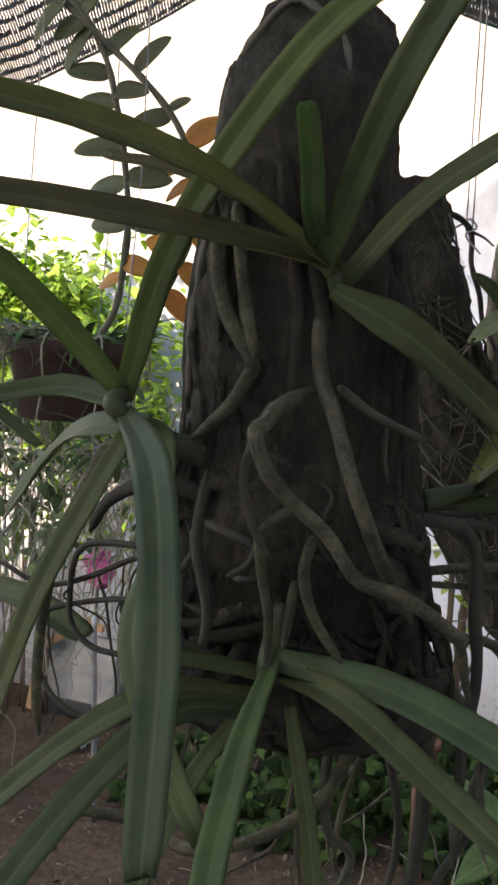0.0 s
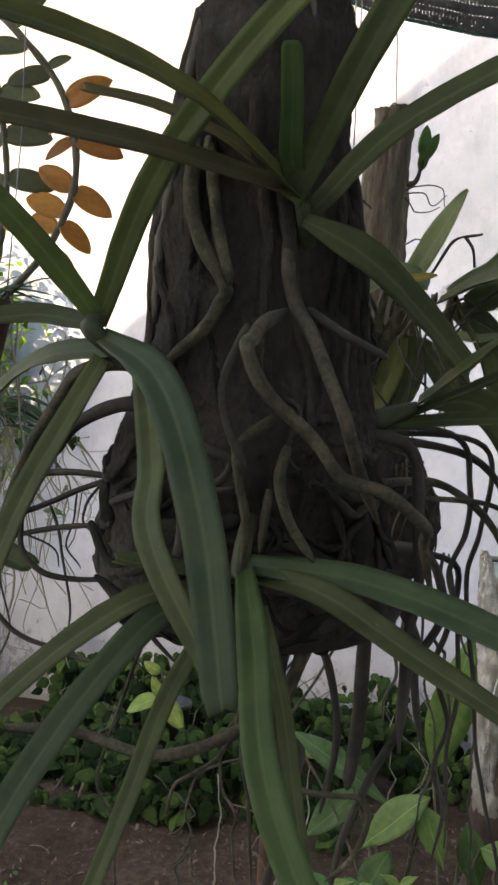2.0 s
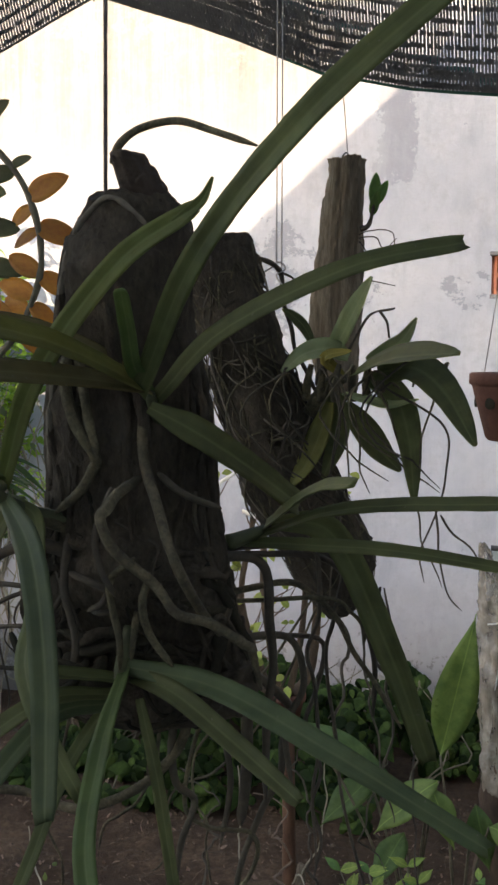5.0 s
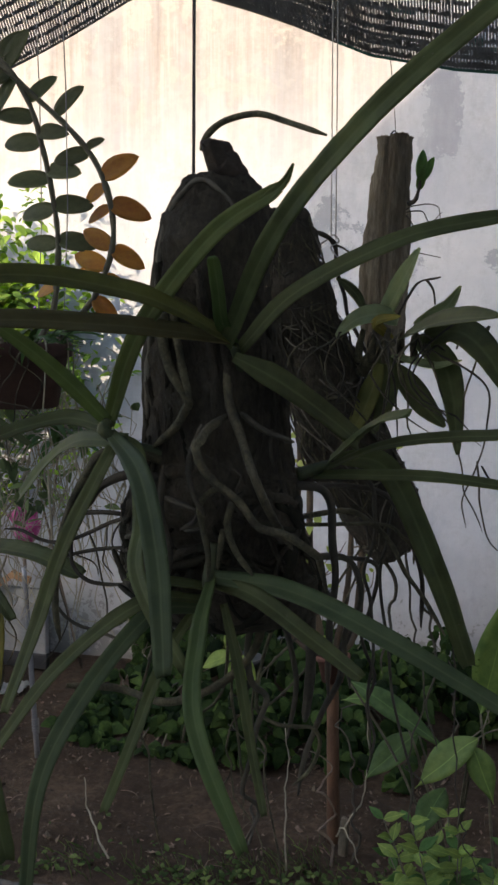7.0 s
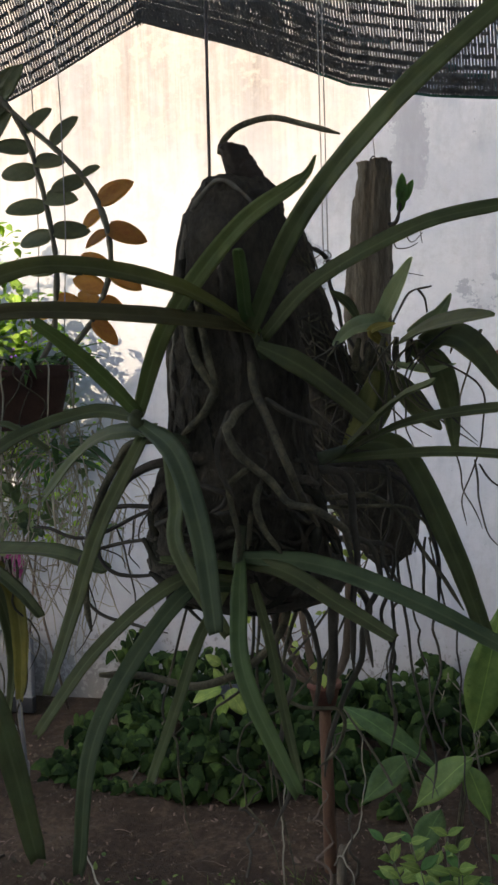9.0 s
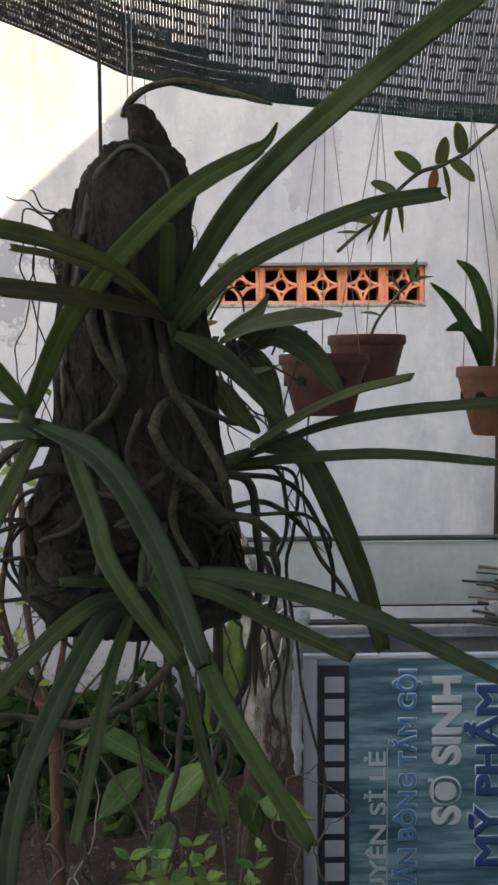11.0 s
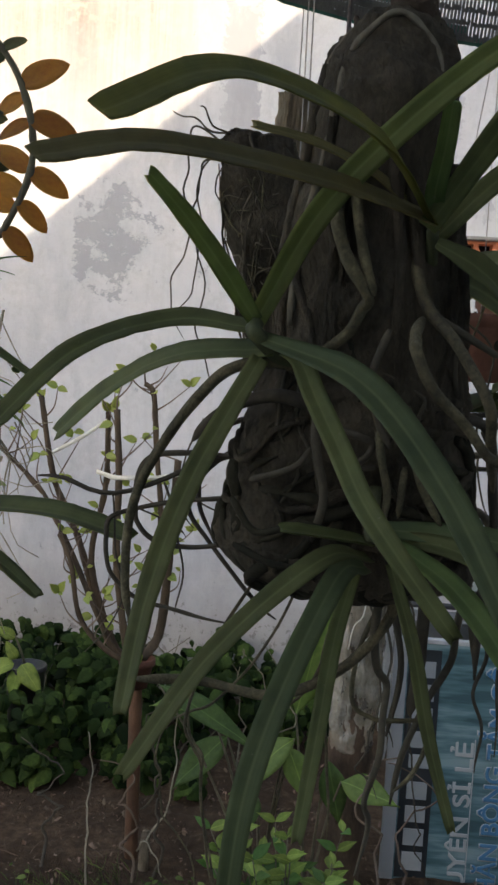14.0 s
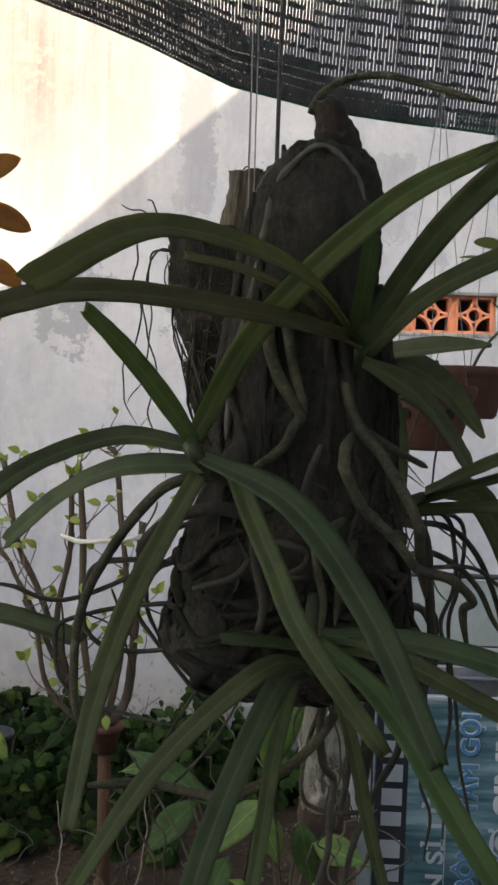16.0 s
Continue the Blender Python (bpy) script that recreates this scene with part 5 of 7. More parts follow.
for pts, w, m, fc in (([(-0.135, 0.965, 1.484), (-0.093, 0.905, 1.498), (-0.055, 0.845, 1.503), (-0.014, 0.784, 1.505)], 0.040, STRAP, (0.0, -0.8, 0.7)),
                      ([(-0.110, 0.960, 1.484), (-0.069, 0.935, 1.490), (-0.034, 0.895, 1.466), (-0.003, 0.853, 1.422)], 0.036, STRAP, (0.3, -1, 0.3)),
                      ([(-0.125, 0.975, 1.482), (-0.093, 0.965, 1.462), (-0.076, 0.950, 1.421), (-0.066, 0.931, 1.356)], 0.030, STRAP, (0.35, -1, 0.15)),
                      ([(-0.152, 1.0, 1.450), (-0.130, 1.0, 1.424), (-0.112, 0.995, 1.402), (-0.088, 0.985, 1.381)], 0.030, STRAP, (0.2, -1, 0.4)),
                      ([(-0.168, 1.0, 1.503), (-0.153, 0.985, 1.522), (-0.134, 0.955, 1.548), (-0.112, 0.925, 1.579)], 0.028, STRAP_PALE, (-0.5, -1, 0.2)),
                      ([(-0.145, 0.985, 1.500), (-0.165, 0.975, 1.509), (-0.189, 0.965, 1.503), (-0.212, 0.960, 1.484)], 0.026, STRAP_PALE, (0, -0.9, 0.6)),
                      ([(-0.128, 1.0, 1.497), (-0.106, 1.0, 1.509), (-0.090, 1.0, 1.520), (-0.076, 1.0, 1.542)], 0.017, STRAP_PALE, (0.5, -1, 0.2)),
                      ([(-0.166, 1.0, 1.468), (-0.158, 0.995, 1.440), (-0.158, 0.99, 1.408), (-0.171, 0.985, 1.370)], 0.026, STRAP, (0.1, -1, 0.1)),
                      ([(-0.165, 0.99, 1.452), (-0.174, 0.985, 1.420), (-0.187, 0.98, 1.388), (-0.205, 0.975, 1.360)], 0.026, STRAP_OLIVE, (-0.3, -1, 0.1)),
                      ([(-0.188, 1.01, 1.512), (-0.200, 1.015, 1.532), (-0.214, 1.02, 1.545), (-0.227, 1.02, 1.553)], 0.013, STRAP, (-0.2, -1, 0.3)),
                      ([(-0.150, 0.98, 1.462), (-0.120, 0.965, 1.456), (-0.095, 0.955, 1.452), (-0.066, 0.945, 1.459)], 0.011, STRAP_PALE, (0, -0.8, 0.6)),
                      ([E0, (-0.165, 0.96, 1.500), (-0.135, 0.945, 1.507)], 0.014, STRAP_YELLOW, (0, -0.9, 0.5))):
    lf(PE, pts, w, m, face=fc, fold=0.24, oval=True, notch=False)
for pts in ([(-0.150, 0.99, 1.50), (-0.134, 0.99, 1.530), (-0.122, 1.0, 1.548), (-0.098, 1.0, 1.553)], [(-0.115, 1.0, 1.549), (-0.108, 1.0, 1.540), (-0.105, 1.0, 1.522)]):
    tube_part("flower_stalk", pts, 0.0018, 0.0011, ROOT_DARK, PE, lumpy=0.4, wander=0.002, sides=6)
for k in range(7):
    tube_part("pseudobulb", [(-0.19 + 0.017 * k, 0.985 - 0.006 * (k % 3), 1.455), (-0.188 + 0.016 * k, 0.978 - 0.006 * (k % 3), 1.472), (-0.183 + 0.015 * k, 0.975, 1.492)], 0.0055, 0.003, ROOT, PE, lumpy=0.2)
for pts in ([(-0.10, 0.95, 1.47), (-0.045, 0.93, 1.435), (-0.035, 0.93, 1.39), (-0.045, 0.93, 1.345), (-0.06, 0.93, 1.31), (-0.055, 0.93, 1.275)],
            [(-0.09, 0.96, 1.44), (-0.075, 0.95, 1.385), (-0.065, 0.95, 1.355), (-0.058, 0.94, 1.31), (-0.04, 0.94, 1.27)],
            [(-0.04, 0.93, 1.345), (-0.02, 0.93, 1.325), (0.0, 0.93, 1.31), (0.02, 0.93, 1.285)],
            [(-0.045, 0.93, 1.35), (-0.035, 0.93, 1.31), (-0.03, 0.93, 1.28), (-0.012, 0.93, 1.255)]):
    rt(PE, pts, 0.0014, 0.0008, ROOT_DARK, wander=0.006, n=30, sides=5)
for k in range(14):
    p = Vector((-0.23 + 0.013 * k, 0.96 + 0.02 * random.random(), 1.46 + 0.015 * random.random()))
    rt(PE, [p, p + Vector((random.uniform(-0.03, 0.03), -0.02, 0.02)), p + Vector((random.uniform(-0.05, 0.05), -0.03, -0.03)), p + Vector((random.uniform(-0.05, 0.05), -0.01, -0.10))], 0.0015, 0.001, ROOT if k % 2 else ROOT_DARK, wander=0.006, n=18, sides=5)
# a spray of thin roots on the far side, hanging free against the wall
for pts in ([(-0.31, 0.95, 1.615), (-0.345, 0.95, 1.63), (-0.352, 0.95, 1.57), (-0.350, 0.95, 1.51), (-0.358, 0.95, 1.46), (-0.345, 0.95, 1.42)],
            [(-0.31, 0.95, 1.60), (-0.338, 0.95, 1.60), (-0.343, 0.95, 1.55), (-0.339, 0.95, 1.49), (-0.348, 0.95, 1.44)],
            [(-0.30, 0.95, 1.62), (-0.33, 0.95, 1.648), (-0.345, 0.95, 1.656)],
            [(-0.30, 0.95, 1.625), (-0.345, 0.95, 1.64), (-0.37, 0.95, 1.655)],
            [(-0.30, 0.95, 1.59), (-0.328, 0.95, 1.60), (-0.334, 0.95, 1.53), (-0.327, 0.95, 1.47), (-0.333, 0.95, 1.41), (-0.326, 0.95, 1.37)],
            [(-0.32, 0.95, 1.34), (-0.335, 0.95, 1.28), (-0.325, 0.95, 1.22)]):
    rt(PE, pts, 0.0012, 0.0007, ROOT_DARK, wander=0.013, n=40, sides=5)
for dx, z1, r in ((0.0, 1.06, 0.0030), (0.025, 0.90, 0.0018), (0.04, 0.98, 0.0024), (0.06, 0.80, 0.0016)):
    n = 5
    rt(PE, [(-0.165 + dx * (1 + 0.9 * k / n) + random.uniform(-0.008, 0.008), 1.05 + random.uniform(-0.02, 0.02), 1.24 + (z1 - 1.24) * k / n) for k in range(n + 1)], r, r * 0.5, ROOT_DARK, wander=0.012, n=36, sides=5)

# pale roots that trail far below it
for r, pts in ((0.0019, [(-0.19, 1.05, 1.23), (-0.25, 1.02, 1.13), (-0.310, 1.0, 1.060), (-0.324, 1.0, 1.024), (-0.322, 1.0, 0.982), (-0.306, 1.0, 0.96), (-0.308, 1.0, 0.933), (-0.30, 1.0, 0.886), (-0.286, 1.0, 0.812), (-0.279, 1.0, 0.75)]),
               (0.0017, [(-0.185, 1.05, 1.225), (-0.235, 1.02, 1.10), (-0.29, 1.0, 1.030), (-0.323, 1.0, 1.009), (-0.349, 1.0, 0.99), (-0.360, 1.0, 0.952), (-0.351, 1.0, 0.929), (-0.363, 1.0, 0.90), (-0.374, 1.0, 0.891)]),
               (0.0014, [(-0.353, 1.0, 0.93), (-0.349, 1.0, 0.90), (-0.347, 1.0, 0.886), (-0.327, 1.0, 0.864), (-0.311, 1.0, 0.838), (-0.306, 1.0, 0.80)])):
    rt(PE, pts, r, r * 0.7, ROOT, wander=0.002, n=70, sides=6)

# ---- upright timber stub ----
STB = thing("timber_stub", (-0.264, 1.575, 1.43), "grey weathered timber offcut hanging on a wire", "driftwood")
bm = loft(bmesh.new(), [(-0.262, 1.575, 1.806, 0.012, 0.012), (-0.262, 1.575, 1.812, 0.031, 0.027), (-0.263, 1.575, 1.806, 0.032, 0.029), (-0.268, 1.575, 1.72, 0.035, 0.031), (-0.274, 1.575, 1.62, 0.039, 0.033), (-0.277, 1.575, 1.52, 0.041, 0.033), (-0.274, 1.575, 1.44, 0.03, 0.028), (-0.274, 1.575, 1.425, 0.01, 0.01)], 90, 110, 0.0058, 2.0, 0.0034)
part("body", bm, STUB, STB)
tube_part("wire", [(-0.262, 1.575, 1.812), (-0.262, 1.575, 1.822), (-0.260, 1.53, 1.89), (-0.259, 1.487, 1.943)], 0.0009, 0.0009, WIRE, STB, lumpy=0, sides=5)
tube_part("hook", [(-0.270, 1.570, 1.818), (-0.264, 1.572, 1.824), (-0.258, 1.573, 1.820), (-0.248, 1.572, 1.821)], 0.0014, 0.001, DARK_METAL, STB, lumpy=0, sides=5)
bl = blade_mesh("leaf", BROAD, 0.056, 0.022, 0.1, n=12, blunt=0.6)
shoot = tube_part("shoot", [(-0.236, 1.556, 1.700), (-0.222, 1.556, 1.708), (-0.214, 1.556, 1.744)], 0.0050, 0.0030, ROOT_DARK, STB, lumpy=0.4)
for p, d, z in (((-0.215, 1.556, 1.738), (0.08, -0.1, 1), 0.9), ((-0.212, 1.556, 1.738), (0.5, -0.1, 1), 0.75), ((-0.218, 1.558, 1.722), (0.25, -0.3, 0.9), 0.7)):
    shared("leaf", bl, aim(p, d, (0.2, -1, 0.3), z), shoot)
for pts in ([(-0.236, 1.545, 1.685), (-0.209, 1.535, 1.69), (-0.189, 1.535, 1.675), (-0.174, 1.535, 1.685)], [(-0.236, 1.545, 1.68), (-0.204, 1.535, 1.665), (-0.179, 1.535, 1.672)],
            [(-0.236, 1.545, 1.69), (-0.214, 1.535, 1.70), (-0.184, 1.535, 1.695), (-0.172, 1.535, 1.67)], [(-0.234, 1.545, 1.61), (-0.199, 1.525, 1.615), (-0.174, 1.525, 1.61)]):
    tube_part("root", pts, 0.0013, 0.0007, ROOT_DARK, STB, wander=0.008, sides=5, n=24)

# ---- hanging clay pots ----
def clay_pot(name, loc, r0, r1, h, mat, label, apex, rim=0.012, holes=True):
    p = thing(name, loc, label, "plant pot", "hanging pots")
    bm = bmesh.new()
    prof = [(r1 * 0.9, 0.0), (r1, 0.004), (r0 * 0.94, h - rim * 1.6), (r0 * 0.94, h - rim * 1.5), (r0, h - rim * 1.3), (r0, h - 0.002), (r0 - 0.003, h), (r0 - 0.009, h), (r0 - 0.011, h - 0.003), (r0 * 0.82, h - 0.03), (0.002, h - 0.032)]
    rings = []
    for r, z in prof:
        rings.append([Vector(loc) + Vector((r * math.cos(a), r * math.sin(a), z)) for a in (2 * math.pi * k / 40 for k in range(40))])
    skin(bm, rings)
    body = part("body", bm, mat, p)
    if holes:
        # solid discs; their dark colour stands in for the shade inside drain holes
        for k in range(6):
            a = 2 * math.pi * k / 6 - 1.2
            r = (r1 + (0.94 * r0 - r1) * 0.62) * 0.992
            c = Vector(loc) + Vector((r * math.cos(a), r * math.sin(a), h * 0.56))
            tube_part("drain_hole", [c, c + 0.004 * Vector((math.cos(a), math.sin(a), 0))], 0.008, 0.008, MOSSY, body, n=2, sides=14, lumpy=0.05)
    for k in range(3):
        a = 2 * math.pi * k / 3 + 0.4
        q = Vector(loc) + Vector(((r0 - 0.006) * math.cos(a), (r0 - 0.006) * math.sin(a), h))
        tube_part("wire", [q, Vector(apex)], 0.0008, 0.0008, WIRE, p, n=4, sides=5, lumpy=0)
    return p


POT1 = clay_pot("hanging_pot", (0.112, 1.60, 1.428), 0.068, 0.048, 0.085, TERRA, "dark terracotta pot hanging on three wires with a climbing orchid", net_at(0.115, 0.012), holes=False)
POT2 = clay_pot("hanging_pot", (0.021, 1.40, 1.383), 0.070, 0.046, 0.095, TERRA, "dark terracotta pot of cut roots hanging on three wires", net_at(0.028, 0.06), holes=True)
climber = tube_part("orchid_stem", [(0.115, 1.6, 1.50), (0.13, 1.58, 1.54), (0.165, 1.56, 1.585), (0.18, 1.55, 1.60)], 0.003, 0.002, GREENSTEM, POT1)
lm = blade_mesh("leaf", BROAD, 0.04, 0.012, 0.2)
for k, (p, d) in enumerate((((0.135, 1.58, 1.545), (-0.6, -0.3, 0.2)), ((0.15, 1.565, 1.565), (0.8, -0.2, 0.1)), ((0.165, 1.56, 1.585), (-0.5, -0.3, 0.8)), ((0.18, 1.55, 1.60), (0.7, 0, 0.3)), ((0.18, 1.55, 1.60), (0.2, -0.2, 1)))):
    shared("leaf", lm, aim(p, d, (0, -0.6, 1)), climber)
for k in range(8):
    a = 0.8 * k
    tube_part("root_tip", [(0.021 + 0.03 * math.cos(a), 1.40 + 0.03 * math.sin(a), 1.446), (0.021 + 0.036 * math.cos(a), 1.40 + 0.035 * math.sin(a), 1.474 + 0.005 * (k % 3))], 0.0035, 0.0026, ROOT_DARK, POT2, sides=5)

POT3 = clay_pot("hanging_pot", (0.262, 1.30, 1.357), 0.056, 0.033, 0.100, POT_ORANGE, "orange terracotta pot hanging on wires with a pale-leaved orchid", net_at(0.265, 0.02), holes=True)
for pts, w, m in (([(0.245, 1.30, 1.45), (0.225, 1.29, 1.50), (0.195, 1.28, 1.545), (0.162, 1.27, 1.575)], 0.020, STRAP_FRESH), ([(0.25, 1.30, 1.45), (0.235, 1.28, 1.49), (0.208, 1.27, 1.512), (0.182, 1.26, 1.508)], 0.020, STRAP_FRESH),
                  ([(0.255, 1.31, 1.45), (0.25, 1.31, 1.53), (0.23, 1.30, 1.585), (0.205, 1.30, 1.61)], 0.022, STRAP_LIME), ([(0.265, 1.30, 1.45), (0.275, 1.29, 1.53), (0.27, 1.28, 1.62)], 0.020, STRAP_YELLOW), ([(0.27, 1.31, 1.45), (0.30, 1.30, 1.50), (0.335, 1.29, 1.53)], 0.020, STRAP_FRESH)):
    lf(POT3, pts, w, m, face=(0.1, -1, 0.3), oval=True, notch=False)
# a leafy spray that enters beside the pots
SP = thing("hanging_orchid_spray", (0.16, 1.15, 1.70), "thin orchid cane with small pale green and amber leaves", "orchid")
spray_cane = tube_part("cane", [(0.018, 1.15, 1.606), (0.045, 1.15, 1.630), (0.066, 1.15, 1.646), (0.095, 1.15, 1.682), (0.125, 1.15, 1.707), (0.156, 1.15, 1.717), (0.20, 1.15, 1.745), (0.25, 1.14, 1.82), (0.27, 1.08, 2.1), (0.27, 1.0, 2.52)], 0.0024, 0.003, GREENSTEM, SP, n=54)
sl = blade_mesh("leaf", SPRAY_LEAF, 0.034, 0.016, 0.1, n=14, blunt=0.42)
slim = blade_mesh("leaf", SPRAY_LEAF, 0.034, 0.0055, 0.35, n=10, blunt=0.65)
sl2 = blade_mesh("leaf", CANE_AMBER, 0.036, 0.012, 0.5, n=10)
for p, d, m, z in (((0.125, 1.15, 1.707), (-0.75, -0.1, 0.65), sl, 1.25), ((0.093, 1.15, 1.680), (-0.85, 0.1, 0.5), sl, 1.05), ((0.066, 1.15, 1.646), (-1, -0.1, 0.15), sl, 1.0), ((0.045, 1.15, 1.63), (-1, -0.1, 0.2), slim, 0.8),
                   ((0.075, 1.15, 1.655), (-0.5, -0.2, -1), slim, 1.2), ((0.088, 1.15, 1.672), (-0.15, -0.2, -1), slim, 1.5), ((0.095, 1.15, 1.68), (0.25, -0.2, -1), slim, 1.4), ((0.145, 1.15, 1.713), (-0.15, -0.2, -1), sl2, 1.1),
                   ((0.155, 1.15, 1.716), (0.3, -0.2, -1), slim, 1.3), ((0.165, 1.15, 1.722), (0.7, -0.2, -0.6), sl, 1.2), ((0.15, 1.15, 1.715), (0.2, -0.2, 1), sl, 1.1), ((0.18, 1.15, 1.73), (-0.2, -0.2, 1), sl, 1.2)):
    shared("leaf", m, aim(p, d, (0.1, -0.9, 0.4), z), spray_cane)
# ---- the two leafy canes with amber leaves, in the brown hanging pot ----
PX = (-0.672, 1.03)
BP = thing("hanging_planter", (PX[0], PX[1], 1.39), "wide brown clay planter on wires with roots trailing below", "plant pot", "hanging pots")
bm = bmesh.new()
rings = []
for r, z in ((0.050, -0.044), (0.056, -0.042), (0.070, 0.024), (0.0765, 0.026), (0.0775, 0.042), (0.075, 0.044), (0.067, 0.044), (0.063, 0.035), (0.005, 0.034)):
    rings.append([Vector((PX[0] + r * math.cos(a), PX[1] + 0.8 * r * math.sin(a), 1.427 + z)) for a in (2 * math.pi * k / 44 for k in range(44))])
skin(bm, rings)
part("body", bm, BROWN_POT, BP)
for x, y in ((-0.741, 1.03), (-0.603, 1.03), (-0.672, 1.084)):
    tube_part("wire", [(x, y, 1.468), (x + 0.01, y, 1.8), (PX[0] + (x - PX[0]) * 0.5, 1.04, 2.72)], 0.0008, 0.0008, WIRE, BP, n=6, sides=5, lumpy=0)
CN = thing("orchid_canes", (-0.62, 1.05, 1.46), "two drooping orchid canes with rows of green and amber leaves", "orchid")
ca = [(-0.66, 1.04, 1.455), (-0.630, 1.05, 1.507), (-0.620, 1.05, 1.571), (-0.619, 1.05, 1.620), (-0.628, 1.05, 1.680), (-0.640, 1.05, 1.732), (-0.660, 1.05, 1.792), (-0.702, 1.05, 1.850), (-0.78, 1.06, 1.90)]
cb = [(-0.63, 1.04, 1.455), (-0.580, 1.05, 1.515), (-0.563, 1.05, 1.537), (-0.540, 1.05, 1.589), (-0.537, 1.05, 1.633), (-0.547, 1.05, 1.677), (-0.565, 1.05, 1.714), (-0.602, 1.05, 1.756), (-0.656, 1.05, 1.803), (-0.702, 1.05, 1.842), (-0.78, 1.06, 1.89)]
cane_a = tube_part("cane", ca, 0.0044, 0.0036, GREENSTEM, CN, n=60, lumpy=0.3)
cane_b = tube_part("cane", cb, 0.0044, 0.0036, GREENSTEM, CN, n=60, lumpy=0.3)
g1, g2 = blade_mesh("leaf", CANE_LEAF, 0.056, 0.0265, 0.12, n=14, blunt=0.42), blade_mesh("leaf", CANE_AMBER, 0.050, 0.0255, 0.16, n=14, blunt=0.5)
# leaves: height on the cane, side, rise, kind, size
random.seed(21)
for cane, pts, rows in ((cane_a, curve(ca, 60), ((1.768, -1, 0.2, 0, 1.0), (1.733, -1, 0.1, 0, 1.1), (1.690, -1, 0.05, 0, 1.1), (1.648, -1, -0.05, 0, 1.05), (1.602, -1, 0.05, 0, 0.9), (1.70, 1, -0.1, 0, 1.0), (1.655, 1, -0.05, 0, 1.0),
                                  (1.61, 1, -0.15, 0, 1.0), (1.565, 1, -0.25, 1, 0.9), (1.545, -1, -0.2, 1, 0.8), (1.79, 1, 0.9, 0, 0.9), (1.755, 1, -0.1, 0, 0.9), (1.83, -1, -0.3, 0, 0.9), (1.85, 1, 0.9, 0, 0.9), (1.82, -1, -1.4, 0, 1.0), (1.86, -1, -1.1, 0, 1.1), (1.84, 1, 1.6, 0, 1.0), (1.87, -1, 1.3, 0, 0.9))),
                 (cane_b, curve(cb, 60), ((1.688, 1, 0.45, 1, 1.15), (1.652, 1, -0.35, 1, 1.15), (1.60, 1, -0.6, 1, 1.0), (1.565, 1, -0.9, 1, 0.9), (1.532, 1, -1.0, 1, 0.95), (1.77, 1, 1.0, 0, 0.95), (1.73, 1, 0.35, 0, 0.55),
                                  (1.68, -1, -0.5, 1, 0.8), (1.645, -1, -0.3, 1, 0.9), (1.60, -1, 0.6, 1, 1.0), (1.575, -1, 0.4, 1, 1.05), (1.555, -1, 0.5, 1, 0.9), (1.72, -1, -0.2, 0, 0.9)))):
    for z, s, up, amber, size in rows:
        p = min(pts, key=lambda q: abs(q.z - z))
        d = Vector((s, random.uniform(-0.3, 0.2), up))
        shared("leaf", g2 if amber else g1, aim(p, d, (0.1 * s, -0.9, 0.35 + random.uniform(-0.25, 0.25)), size), cane)

# leaves and roots that trail under the planter
random.seed(33)
VN = BP
bm = bmesh.new()
for k in range(8):
    a = 0.8 * k
    tube(bm, [(-0.672 + 0.045 * math.cos(a), 1.03 + 0.035 * math.sin(a), 1.455), (-0.67 + 0.078 * math.cos(a), 1.03 + 0.064 * math.sin(a), 1.476), (-0.675 + 0.088 * math.cos(a), 1.03 + 0.075 * math.sin(a), 1.40), (-0.68 + 0.09 * math.cos(a), 1.08 + 0.10 * math.sin(a), 1.24)], 0.0016, 0.0008, 14, 5, 0.2, 0.006, k)
for k in range(170):
    x, y = random.uniform(-0.90, -0.60), random.uniform(1.0, 1.35)
    z = random.uniform(1.2, 1.47)
    n = random.choice((3, 4))
    pts = [Vector((x, y, z))]
    for j in range(n):
        pts.append(pts[-1] + Vector((random.uniform(-0.05, 0.05), random.uniform(-0.03, 0.03), random.uniform(-0.10, 0.01))))
    tube(bm, pts, random.choice((0.0009, 0.0012, 0.002)), 0.0006, 10, 4, 0.1, 0.004, k)
for k in range(60):
    x, y = random.gauss(-0.725, 0.018), random.uniform(1.0, 1.06)
    tube(bm, [(x, y, 1.458), (x + random.uniform(-0.015, 0.015), y - 0.01, 1.475 + random.uniform(0, 0.012)), (x + random.uniform(-0.04, 0.03), y - 0.02, 1.47 + random.uniform(-0.02, 0.022))], 0.0009, 0.0005, 8, 4, 0.1, 0.003, k)
tagged(part("dry_root_tangle", bm, DRY, VN), kind="stuff")
vl = blade_mesh("vine_leaf_proto", VINE, 0.024, 0.012, 0.2, n=4)
poses = []
for k in range(380):
    p = (random.gauss(-0.80, 0.07), random.uniform(1.02, 1.3), random.uniform(1.20, 1.44))
    poses.append(aim(p, (random.uniform(-1, 1), random.uniform(-1, 1), random.uniform(-1, 0.4)), (random.uniform(-0.5, 0.5), -0.5, 1), random.uniform(0.6, 1.5)))
ob = new("small_leaves", leaves_mesh("small_leaves", VINE, vl, poses))
ob.parent, ob.location = VN, -ORIGIN[VN]
tagged(ob, kind="stuff")
fr = blade_mesh("frond", BROAD, 0.065, 0.009, 0.5, n=8)
for k in range(26):
    a = 2 * math.pi * k / 26
    shared("frond", fr, aim((-0.65 + 0.02 * math.cos(a), 1.10 + 0.02 * math.sin(a), 1.365 - 0.008 * (k % 5)), (math.cos(a) * 1.0 + 0.4, math.sin(a), random.uniform(-0.3, 0.6)), (0, -0.3, 1), random.uniform(0.7, 1.2)), VN)
